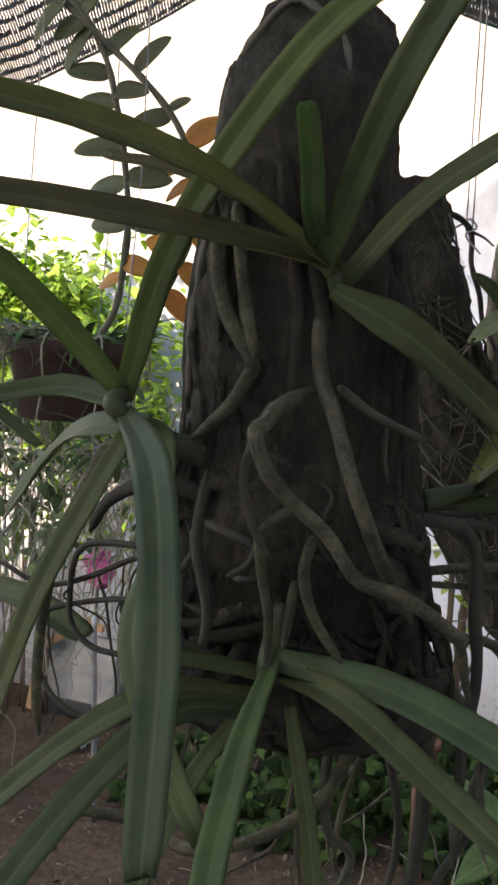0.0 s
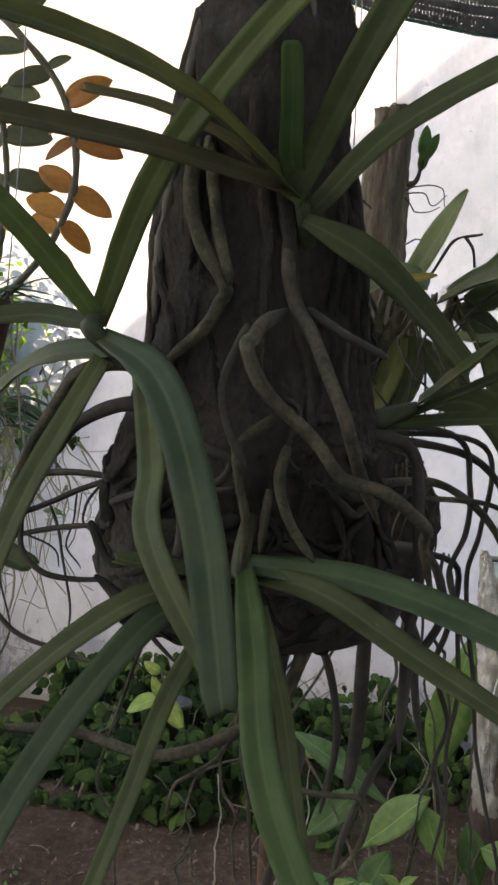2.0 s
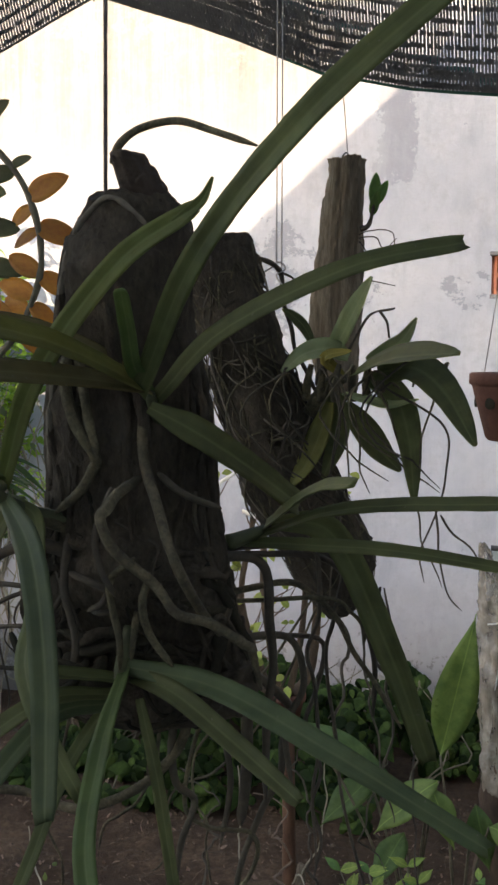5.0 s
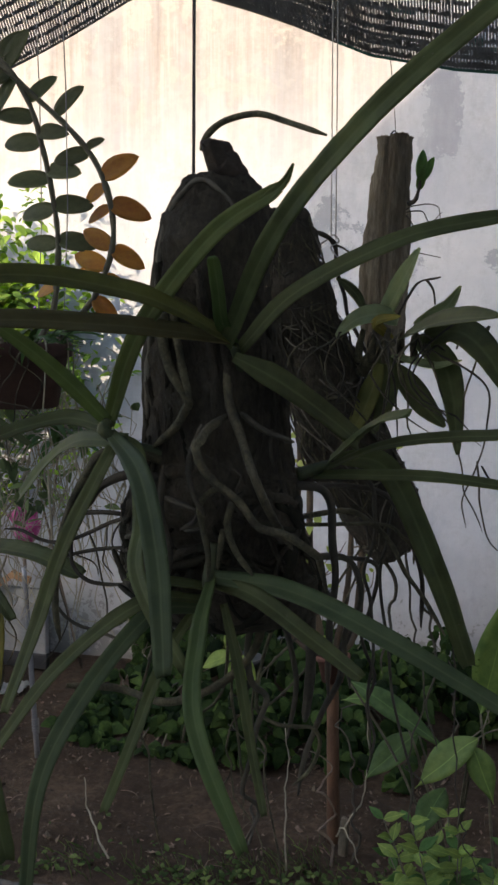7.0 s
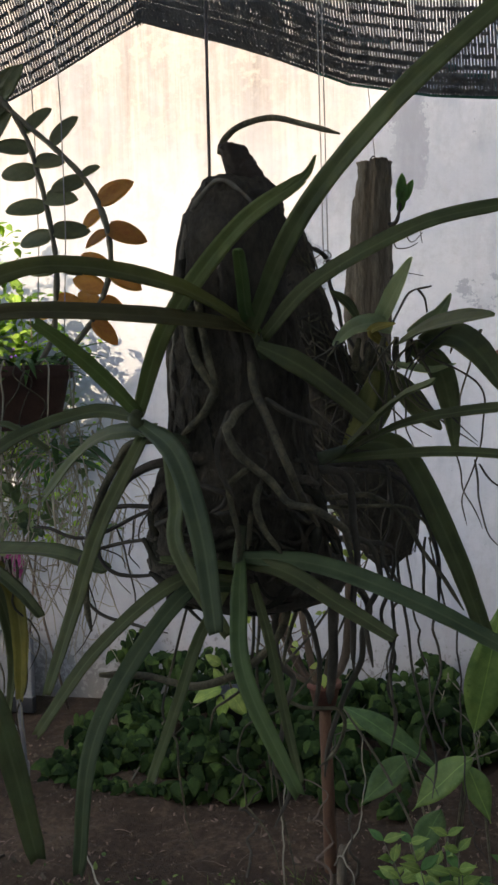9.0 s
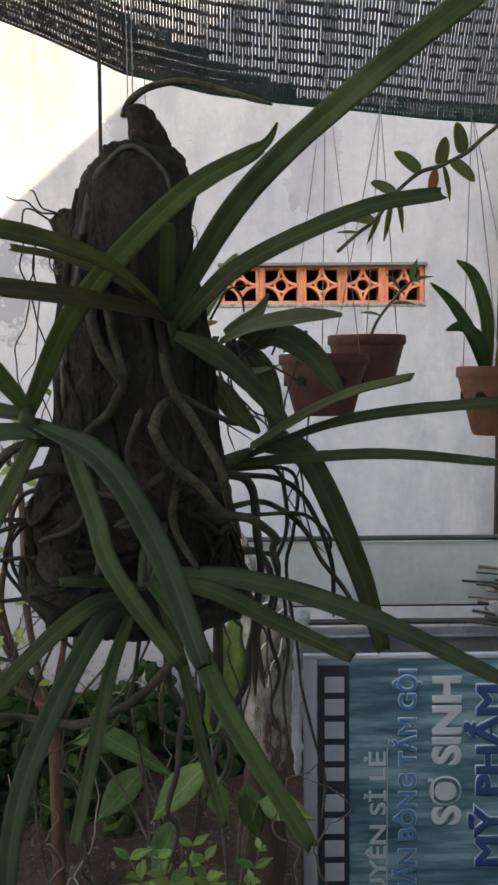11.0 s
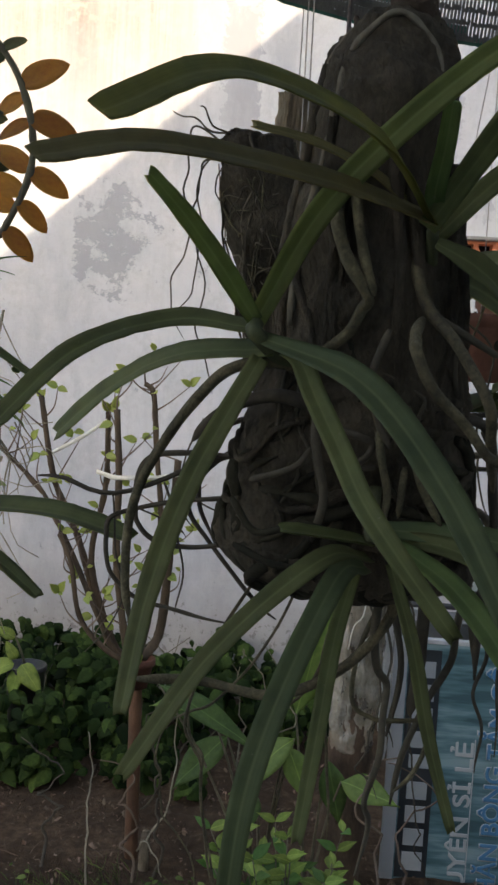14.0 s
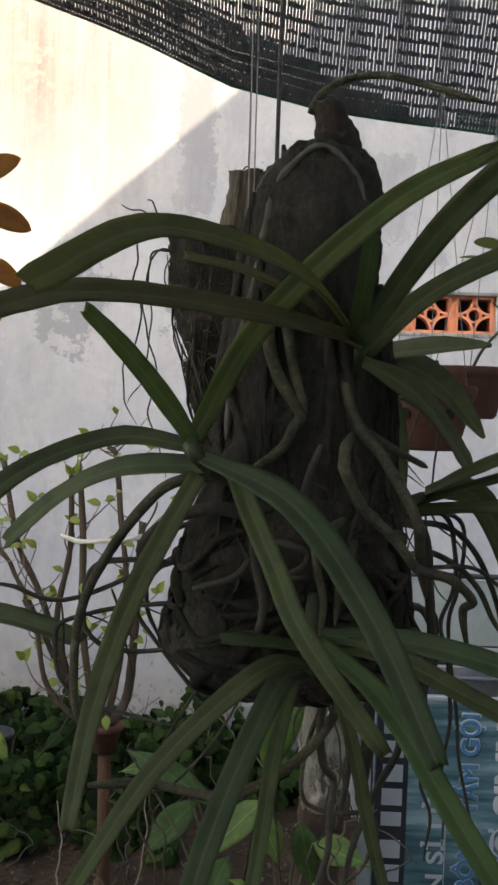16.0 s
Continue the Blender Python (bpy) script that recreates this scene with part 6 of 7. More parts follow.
fern = blade_mesh("frond", BROAD, 0.058, 0.010, 0.6, n=8)
for k in range(80):
    a = 2 * math.pi * k / 80 * 5.3
    r = random.uniform(0.02, 0.075)
    shared("frond", fern, aim((PX[0] + r * math.cos(a), PX[1] + 0.8 * r * math.sin(a), 1.468 + random.uniform(-0.01, 0.012)), (math.cos(a) + random.uniform(-0.6, 0.6), math.sin(a) - 0.1, random.uniform(0.0, 1.2)), (0, -0.3, 1), random.uniform(0.5, 1.15)), VN)
for k in range(7):
    x = PX[0] + random.uniform(-0.07, 0.075)
    rt(VN, [(x, PX[1] - 0.066, 1.474), (x + random.uniform(-0.015, 0.015), PX[1] - 0.072, 1.44), (x + random.uniform(-0.03, 0.03), PX[1] - 0.062, 1.40), (x + random.uniform(-0.05, 0.05), PX[1] - 0.06, random.uniform(1.30, 1.37))], random.uniform(0.0008, 0.0018), 0.0006, (ROOT_DARK, ROOT)[k % 2], wander=0.012, n=24, sides=5)
PKB = thing("pink_bundle", (-2.05, 3.35, 0.6), "crumpled bright pink plastic rag hung on a stick", "rag")
bm = loft(bmesh.new(), [(-2.05, 3.35, 0.785, 0.010, 0.010), (-2.048, 3.35, 0.77, 0.040, 0.03), (-2.04, 3.35, 0.71, 0.055, 0.04), (-2.035, 3.35, 0.66, 0.045, 0.03), (-2.03, 3.35, 0.635, 0.012, 0.01)], 30, 26, 0.022, 4.0)
part("cloth", bm, PINK, PKB)
tube_part("stick", [(-2.03, 3.38, GROUND), (-2.05, 3.36, 0.4), (-2.05, 3.36, 0.80)], 0.009, 0.006, TWIG, PKB)

# orchid at the side, with low spreading leaves
PF = thing("orchid_plant", (-0.52, 0.60, 1.29), "orchid with dark spreading leaves and one yellowed leaf", "orchid", "orchids on the driftwood")
F0 = (-0.50, 0.60, 1.292)
tube_part("stem", [(-0.56, 0.62, 1.22), (-0.53, 0.61, 1.26), F0], 0.007, 0.006, GREENSTEM, PF)
for pts, w, m in (([F0, (-0.44, 0.575, 1.298), (-0.37, 0.545, 1.302), (-0.316, 0.526, 1.292)], 0.024, STRAP), ([F0, (-0.45, 0.56, 1.288), (-0.40, 0.53, 1.27), (-0.37, 0.51, 1.255)], 0.013, STRAP),
                  ([F0, (-0.474, 0.60, 1.285), (-0.449, 0.60, 1.255), (-0.436, 0.59, 1.215), (-0.434, 0.585, 1.175), (-0.436, 0.585, 1.155)], 0.016, STRAP_YELLOW), ([F0, (-0.56, 0.58, 1.31), (-0.64, 0.56, 1.29)], 0.015, STRAP), ([F0, (-0.52, 0.605, 1.36), (-0.46, 0.60, 1.412), (-0.404, 0.60, 1.388)], 0.013, STRAP), ([F0, (-0.47, 0.60, 1.265), (-0.45, 0.60, 1.20), (-0.46, 0.60, 1.12)], 0.014, STRAP), ([F0, (-0.50, 0.56, 1.24), (-0.44, 0.55, 1.15), (-0.405, 0.55, 1.02)], 0.026, STRAP)):
    lf(PF, pts, w, m)
for k in range(16):
    x, y = -0.495 + 0.0035 * k, 0.60 + 0.02 * random.random()
    n, z1 = 5, random.uniform(1.08, 1.20)
    rt(PF, [(x + 0.004 * k / 16 * j + random.uniform(-0.008, 0.008), y, 1.285 + (z1 - 1.285) * j / n) for j in range(n + 1)], random.uniform(0.0008, 0.0017), 0.0006, (DRY, ROOT)[k % 2], wander=0.008, n=34, sides=5)
tube_part("wire", [(-0.53, 0.62, 1.24), (-0.54, 0.63, 1.6), (-0.55, 0.63, 2.54)], 0.0008, 0.0008, WIRE, PF, n=6, sides=5, lumpy=0)


# ---- garden: hedge, ivy, shrubs, clutter ----
random.seed(51)


def hedge(name, label, mat, centres, count, size, spread, limbs=34):
    h = thing(name, centres[0], label, "bush")
    bm = bmesh.new()
    for k in range(limbs):
        c = random.choice(centres)
        p = Vector((c[0] + random.uniform(-0.2, 0.2), c[1] + random.uniform(-0.05, 0.1), GROUND))
        q = Vector(c) + Vector((random.uniform(-1, 1) * spread[0], random.uniform(-1, 1) * spread[1], random.uniform(-1, 1) * spread[2]))
        tube(bm, [p, p.lerp(q, 0.5) + Vector((random.uniform(-0.1, 0.1), 0, 0.1)), q], 0.008, 0.002, 8, 5, 0.2, 0.02, k)
    tagged(part("branch_tangle", bm, TWIG, h), kind="stuff")
    proto = blade_mesh("proto", mat, size, size * 0.55, 0.2, n=5)
    poses = []
    clumps = []
    for k in range(count // 14):
        c = random.choice(centres)
        clumps.append(Vector((random.gauss(c[0], spread[0] * 0.6), random.gauss(c[1], spread[1] * 0.6), random.gauss(c[2], spread[2] * 0.6))))
    for k in range(count):
        c = random.choice(clumps)
        p = c + Vector((random.gauss(0, 0.06), random.gauss(0, 0.06), random.gauss(0, 0.05)))
        if p.y > WALL - 0.03:
            p.y = WALL - 0.03
        poses.append(aim(p, (random.uniform(-1, 1), random.uniform(-1, 1), random.uniform(-0.7, 0.6)), (random.uniform(-0.6, 0.6), -0.5, 1), random.uniform(0.6, 1.4)))
    ob = new("leaves", leaves_mesh("leaves", mat, proto, poses))
    ob.parent, ob.location = h, -ORIGIN[h]
    tagged(ob, kind="stuff")
    return h


hedge("bush", "sunlit bright green leafy bush against the wall", SUNNY, [(-3.0, 4.15, 1.75), (-3.4, 4.1, 1.6), (-2.85, 4.2, 1.5), (-3.7, 4.0, 1.7)], 8000, 0.06, (0.30, 0.2, 0.28))
hedge("bush", "loose airy green shoots in front of the wall", SUNNY, [(-2.5, 4.25, 1.55), (-2.45, 4.25, 1.15), (-2.9, 4.2, 0.9)], 1100, 0.05, (0.22, 0.15, 0.3), 3)
# flower specks on the hedge
bm = bmesh.new()
for k in range(40):
    p = Vector((random.uniform(-3.2, -2.2), 3.86, random.uniform(1.3, 1.75)))
    bmesh.ops.create_icosphere(bm, subdivisions=1, radius=0.007, matrix=Matrix.Translation(p))
tagged(single("flower_specks", bm, plain("violet_petal", (0.30, 0.12, 0.42)), "small violet flowers scattered on the sunlit bush", "flowers"), kind="stuff")

# ivy along the foot of the wall
bm = bmesh.new()
rings = []
for i in range(10):
    f = i / 9
    w = 0.030 * (math.sqrt(f / 0.3) if f < 0.3 else ((1 - f) / 0.7) ** 0.8) * (1.06 if i % 2 else 0.94)
    row = [Vector((u * max(w, 0.0006), 0.066 * f - 0.016 * abs(u) * (1 - f) ** 2, -0.012 * f * f + 0.05 * w * abs(u) + 0.0012 * math.sin(7 * f + 3 * u))) for u in (-1, -0.5, 0, 0.5, 1)]
    rings.append(row + [p - Vector((0, 0, 0.0007)) for p in row[::-1]])
skin(bm, rings)
proto = finish(bm, IVY, "ivy_proto")
poses = []
for k in range(4600):
    x = random.uniform(-2.0, 0.05)
    u = random.random()
    y = 3.45 + 1.03 * u
    if x > -0.5 and y < 4.0:
        continue
    if noise.noise(Vector((x * 6, y * 6, 4))) < -0.12:
        continue
    lump = noise.fractal(Vector((x * 1.6, y * 1.6, 0)), 1.0, 2.0, 3)
    top = (0.10 + 0.26 * u + 0.14 * lump) * (1.0 if x < -0.4 else 0.7)
    z = GROUND + max(0.02, top * (1 - 0.75 * random.random() ** 1.5))
    poses.append(aim((x, y, z), (random.uniform(-0.9, 0.9), random.uniform(-0.7, 0.1), random.uniform(-1.3, 0.0)), (random.uniform(-0.7, 0.7), -0.9, random.uniform(0.0, 1.2)), random.uniform(0.45, 1.15)))
for k in range(110):
    poses.append(aim((random.gauss(-1.22, 0.13), random.uniform(3.40, 3.54), random.uniform(-0.16, 0.13)), (random.uniform(-1, 1), -0.4, random.uniform(-1.0, 0.2)), (random.uniform(-0.6, 0.6), -0.9, 0.5), random.uniform(0.5, 1.1)))
ivy = thing("ivy", (-1.2, 4.0, GROUND), "dense dark green heart-leaved ivy along the foot of the wall", "ivy")
ob = new("ivy_leaves", leaves_mesh("ivy_leaves", IVY, proto, poses))
ob.parent, ob.location = ivy, -ORIGIN[ivy]
tagged(ob, kind="stuff")
bm = bmesh.new()
for k in range(24):
    x = random.uniform(-2.0, -0.3)
    tube(bm, [(x, 3.5 + random.random() * 0.8, GROUND), (x + random.uniform(-0.2, 0.2), 4.0, GROUND + 0.15), (x + random.uniform(-0.3, 0.3), 4.45, GROUND + 0.3)], 0.004, 0.002, 8, 5, 0.1, 0.03, k)
tagged(part("ivy_stem_tangle", bm, GREENSTEM, ivy), kind="stuff")

# litter and chips on the soil
bm = bmesh.new()
for k in range(3600):
    x, y = random.uniform(-2.6, 0.7), random.uniform(2.45, 3.9)
    if noise.noise(Vector((x * 3, y * 3, 7))) < random.uniform(-0.5, 0.25):
        continue
    z = soil_height(x, y) + 0.004
    s = random.uniform(0.003, 0.009) * (1.9 if random.random() < 0.12 else 1)
    m = Matrix.Translation((x, y, z)) @ Euler((random.random(), random.random(), random.random() * 6)).to_matrix().to_4x4()
    r = [bm.verts.new(m @ Vector(p)) for p in ((-s, -s * 0.4, 0), (s, -s * 0.5, 0.002), (s * 0.8, s * 0.4, 0), (-s * 0.9, s * 0.5, 0.002), (0, 0, s * 0.5))]
    for a, b in ((0, 1), (1, 2), (2, 3), (3, 0)):
        bm.faces.new((r[a], r[b], r[4]))
    bm.faces.new(r[3::-1])
for k in range(130):
    x, y = random.uniform(-2.4, 0.6), random.uniform(2.55, 3.8)
    a, h = random.uniform(0, 6.3), random.uniform(0.02, 0.09)
    p = Vector((x, y, soil_height(x, y) + 0.006))
    q = p + Vector((math.cos(a) * h, math.sin(a) * h, random.uniform(0.0, 0.02)))
    tube(bm, [p, p.lerp(q, 0.5) + Vector((0.01 * random.uniform(-1, 1), 0, 0.006)), q], random.uniform(0.0008, 0.0022), 0.0007, 5, 4, 0.2, 0.003, k)
tagged(single("soil_litter", bm, CHIPS, "pale wood chips and dry litter on the soil", "litter", smooth=False), kind="stuff")
gp = blade_mesh("grass_proto", GRASS, 0.07, 0.006, 0.4, n=4)
poses = []
for k in range(300):
    x, y = random.choice(((-0.86, 2.78), (-0.72, 2.82), (-0.9, 2.72), (-0.75, 2.8), (-1.2, 2.62), (-0.6, 2.75), (-1.05, 2.66), (-1.45, 2.6)))
    poses.append(aim((random.gauss(x, 0.06), random.gauss(y, 0.05), GROUND + 0.005), (random.uniform(-0.9, 0.9), random.uniform(-0.9, 0.9), 1), (1, 0, 0), random.uniform(0.3, 0.95)))
tagged(new("grass", leaves_mesh("grass", GRASS, gp, poses)), "sparse tufts of thin grass on the soil", "grass", kind="stuff")
wp = blade_mesh("weed_proto", GRASS, 0.026, 0.014, 0.2, n=5)
poses = []
for k in range(800):
    x = random.uniform(-1.75, -0.35)
    y = 2.62 + 0.19 * (x + 0.7) + abs(random.gauss(0, 0.11))
    if noise.noise(Vector((x * 5, y * 7, 21))) < random.uniform(-0.1, 0.25):
        continue
    poses.append(aim((x, y, soil_height(x, y) + random.uniform(0.004, 0.03)), (random.uniform(-1, 1), random.uniform(-1, 1), random.uniform(-0.2, 0.7)), (random.uniform(-0.5, 0.5), -0.5, 1), random.uniform(0.5, 1.25)))
tagged(new("weeds", leaves_mesh("weeds", GRASS, wp, poses)), "low creeping green weeds along the pavement's edge", "weeds", kind="stuff")

# broad-leaved plants
def stalk_leaf(plant, base, tip, along, length, width, mat, up=(0, -0.6, 0.8), curl=0.2):
    stalk = tube_part("stalk", [base, Vector(base).lerp(Vector(tip), 0.55) + Vector((0, 0, 0.05)), tip], 0.005, 0.003, GREENSTEM, plant)
    me = blade_mesh("leaf", mat, length, width, curl, 0.045, n=22, blunt=1.2)
    return shared("leaf", me, aim(tip, along, up), stalk)


BG = thing("broad_leaf_plant", (-0.28, 2.85, GROUND), "low plant with large bright green veined leaves in the soil", "plant")
b0 = (-0.28, 2.85, GROUND)
stalk_leaf(BG, b0, (-0.20, 2.72, 0.32), (-0.75, -0.2, -0.55), 0.24, 0.105, VEINED_LIGHT)
stalk_leaf(BG, b0, (-0.22, 2.72, 0.30), (0.35, -0.3, -0.6), 0.17, 0.078, VEINED_LIGHT)
stalk_leaf(BG, b0, (-0.60, 2.80, 0.42), (0.9, -0.2, -0.35), 0.36, 0.075, VEINED)
stalk_leaf(BG, b0, (-0.46, 2.85, 0.36), (-0.9, -0.2, 0.05), 0.17, 0.07, VEINED_LIGHT)
stalk_leaf(BG, b0, (-0.40, 2.9, 0.24), (-0.6, -0.5, -0.4), 0.22, 0.10, VEINED)
stalk_leaf(BG, b0, (-0.30, 2.8, 0.12), (-0.3, -0.8, -0.3), 0.20, 0.085, VEINED)
UP = thing("upright_leaf_plant", (-0.14, 2.78, GROUND), "tall upright bright green leaves on short stalks", "plant")
u0 = (-0.14, 2.78, GROUND)
stalk_leaf(UP, u0, (-0.20, 2.76, 0.38), (0.22, -0.05, 1), 0.42, 0.12, VEINED_LIGHT, (0.1, -1, 0.1), 0.05)
stalk_leaf(UP, u0, (-0.06, 2.74, 0.20), (0.55, -0.4, 0.0), 0.18, 0.085, VEINED_LIGHT, (0, -0.8, 0.6))
stalk_leaf(UP, u0, (-0.10, 2.76, 0.25), (0.2, -0.2, -0.8), 0.19, 0.080, VEINED, (0, -1, 0.4))

SH = thing("small_shrub", (-0.2, 2.28, GROUND), "small shrub with bright green oval leaves", "shrub")
ol = [blade_mesh("leaf", m, 0.070, 0.030, 0.22, n=11, blunt=1.1, teeth=0.03) for m in (SHRUB_LEAF, SHRUB_LEAF, BROAD)]
random.seed(61)
for k in range(30):
    tipx, tipy = random.uniform(-0.42, 0.02), random.uniform(2.14, 2.42)
    top = random.uniform(0.15, 0.26) if k < 13 else random.uniform(-0.08, 0.14)
    pts = [(-0.2, 2.28, GROUND), (-0.2 + (tipx + 0.2) * 0.5, 2.28 + (tipy - 2.28) * 0.5, GROUND + (top - GROUND) * 0.5), (tipx, tipy, top)]
    branch = tube_part("branch", pts, 0.003, 0.0014, GREENSTEM, SH, sides=5)
    c = curve(pts, 20)
    for j in range(8, 21, 2):
        a = j * 2.4 + k
        for s in (0, math.pi):
            d = Vector((math.cos(a + s), math.sin(a + s), 0.35 if j > 16 else 0.0))
            shared("leaf", random.choice(ol), aim(c[j], d + Vector((0, 0, 0.25)), (0, -0.8, 0.7), random.uniform(0.7, 1.15) * (0.8 if j > 17 else 1)), branch)

# bare shrub in a small pot on a post
BSH = thing("potted_bare_shrub", (-0.69, 3.0, GROUND), "nearly bare grey-brown shrub in a clay pot on a brown post", "shrub")
tube_part("post", [(-0.69, 3.0, GROUND), (-0.694, 3.0, 0.05), (-0.70, 3.0, 0.36)], 0.022, 0.019, POST_WOOD, BSH, n=14, sides=10)
bm = bmesh.new()
rings = []
for r, z in ((0.035, 0.34), (0.05, 0.41), (0.057, 0.412), (0.057, 0.43), (0.052, 0.432), (0.046, 0.42), (0.004, 0.415)):
    rings.append([Vector((-0.70 + r * math.cos(a), 3.0 + r * math.sin(a), z)) for a in (2 * math.pi * k / 28 for k in range(28))])
skin(bm, rings)
part("pot", bm, TERRA, BSH, "small clay pot")
limbs = []
for r, pts in ((0.014, [(-0.70, 3.0, 0.42), (-0.729, 2.98, 0.461), (-0.774, 2.98, 0.732), (-0.779, 2.98, 0.991), (-0.794, 2.98, 1.198)]),
               (0.0125, [(-0.705, 3.0, 0.42), (-0.781, 3.02, 0.468), (-0.861, 3.02, 0.718), (-0.827, 3.02, 0.961), (-0.829, 3.02, 1.204)]),
               (0.0125, [(-0.71, 3.0, 0.42), (-0.804, 3.05, 0.469), (-0.917, 3.05, 0.797), (-0.996, 3.05, 0.968), (-1.046, 3.05, 1.222)]),
               (0.011, [(-0.70, 3.01, 0.42), (-0.665, 3.03, 0.62), (-0.652, 3.03, 0.862), (-0.675, 3.03, 1.067), (-0.692, 3.03, 1.244), (-0.720, 3.03, 1.279)]),
               (0.009, [(-0.71, 3.0, 0.42), (-0.782, 3.0, 0.462), (-0.926, 3.0, 0.761), (-0.985, 3.0, 0.867), (-1.026, 3.0, 0.940), (-1.156, 3.0, 1.062)]),
               (0.010, [(-0.70, 2.99, 0.42), (-0.781, 2.97, 0.449), (-0.878, 2.97, 0.552), (-0.912, 2.97, 0.714), (-0.953, 2.97, 0.809)]),
               (0.017, [(-0.69, 3.02, 0.42), (-0.646, 3.10, 0.500), (-0.627, 3.10, 0.807), (-0.616, 3.10, 1.041)])):
    limbs.append((tube_part("branch", pts, r, r * 0.7, REDWOOD, BSH, n=34, lumpy=0.25), curve(pts, 30)))
bud = blade_mesh("leaf", YELLOW_LEAF, 0.045, 0.028, 0.2, n=6)
for k in range(78):
    branch, c = limbs[k % 7]
    p = c[random.randint(9, 30)] if k > 6 else c[30]
    q = p + Vector((random.uniform(-0.12, 0.12), random.uniform(-0.05, 0.05), random.uniform(0.03, 0.16)))
    tube_part("twig", [p, p.lerp(q, 0.5) + Vector((0.015 * random.uniform(-1, 1), 0, -0.01)), q], 0.0032, 0.0012, TWIG, branch, sides=5)
    for i in range((1, 3, 0, 2, 1)[k % 5]):
        shared("leaf", bud, aim(q, (random.uniform(-1, 1), -0.4, random.uniform(-0.3, 0.9)), (0, -0.8, 0.5), random.uniform(0.45, 1.05)), branch)
for p, d, s in (((-0.69, 2.95, 0.47), (0.1, -0.4, -1), 1.0), ((-0.70, 2.95, 0.50), (-0.8, -0.4, -0.2), 0.8), ((-0.82, 3.0, 1.19), (-0.4, -0.3, 0.6), 0.9), ((-0.82, 3.0, 1.19), (0.6, -0.3, 0.6), 0.9), ((-0.80, 2.98, 1.20), (0.1, -0.3, 1), 0.9), ((-1.046, 3.05, 1.215), (-0.3, -0.3, 1), 0.8), ((-1.046, 3.05, 1.215), (0.4, -0.3, 1), 0.7), ((-0.68, 2.96, 1.02), (-0.1, -0.5, -0.8), 1.1), ((-0.75, 2.96, 0.9), (0.3, -0.5, -0.8), 1.0), ((-0.77, 2.96, 0.87), (0.0, -0.5, -0.8), 0.9)):
    shared("leaf", bud, aim(p, d, (0, -1, 0.3), s), BSH)
tape = thing("plastic_tape", (-0.8, 2.93, 0.86), "white plastic tape tied round the bare branches", "tape")
for pts in ([(-0.850, 2.985, 1.006), (-0.79, 2.95, 0.996), (-0.72, 2.94, 1.000), (-0.645, 2.95, 1.004), (-0.583, 3.02, 1.015)], [(-0.997, 3.02, 1.05), (-0.894, 2.96, 1.110), (-0.822, 2.97, 1.162)]):
    bm = bmesh.new()
    c = curve(pts, 24)
    skin(bm, [[q + Vector((0, 0, 0.007 * (1 + 0.5 * noise.noise(q * 40)))), q + Vector((0, -0.001, 0.007)), q + Vector((0, -0.001, -0.006)), q - Vector((0, 0, 0.006 * (1 + 0.5 * noise.noise(q * 30))))] for q in c])
    part("strip", bm, RAFFIA, tape)
BKP = thing("black_plant_pot", (-1.22, 3.62, GROUND), "black plastic pot in the ivy with a yellowing broad-leaved orchid", "plant pot")
px, py, pz = -1.215, 3.62, 0.175
bm = bmesh.new()
rings = []
for r, z in ((0.05, GROUND - 0.02), (0.072, pz - 0.02), (0.077, pz - 0.018), (0.077, pz), (0.071, pz + 0.001), (0.065, pz - 0.02), (0.004, pz - 0.025)):
    rings.append([Vector((px + r * math.cos(a), py + r * math.sin(a), z)) for a in (2 * math.pi * k / 28 for k in range(28))])
skin(bm, rings)
part("body", bm, BLACK_POT, BKP)
big = blade_mesh("leaf", SHRUB_LEAF, 0.115, 0.072, 0.45, 0.03, n=16, blunt=0.6)
for dx, dz, d, s, up in ((-0.03, 0.02, (-0.9, -0.4, -0.1), 1.05, (0, -0.6, 0.8)), (0.0, 0.02, (0.6, -0.6, -0.5), 1.0, (0, -0.8, 0.4)), (-0.02, 0.04, (-0.5, -0.3, 0.8), 0.6, (0, -1, 0.3)), (-0.03, 0.12, (-0.8, -0.3, 0.5), 0.6, (0, -1, 0.3)), (-0.01, 0.0, (-0.2, -0.7, -0.8), 0.8, (0, -1, 0.2))):
    shared("leaf", big, aim((px + dx, py - 0.06, pz + dz), d, up, s), BKP)
tube_part("stem", [(px, py, pz - 0.02), (px - 0.01, py - 0.03, pz + 0.05), (px - 0.03, py - 0.06, pz + 0.13)], 0.006, 0.003, GREENSTEM, BKP)

# thin stems in the soil
STK = thing("dry_stems", (-0.5, 2.8, GROUND), "thin crooked dry stems standing in the soil", "stems")
random.seed(77)
for pts in ([(-0.645, 2.93, -0.14), (-0.60, 2.9, -0.05), (-0.56, 2.88, 0.05), (-0.545, 2.88, 0.16), (-0.55, 2.88, 0.30)], [(-0.66, 2.92, -0.15), (-0.62, 2.88, -0.10), (-0.57, 2.84, -0.19)], [(-0.78, 2.75, -0.2), (-0.785, 2.75, 0.0), (-0.775, 2.75, 0.16), (-0.79, 2.75, 0.28)], [(-1.33, 2.62, -0.19), (-1.38, 2.64, -0.14), (-1.44, 2.7, -0.08), (-1.46, 2.72, 0.02)]):
    tube_part("stem", pts, 0.0035, 0.0018, DRY, STK, "pale dry stem", wander=0.008, n=30, sides=6, lumpy=0.3)
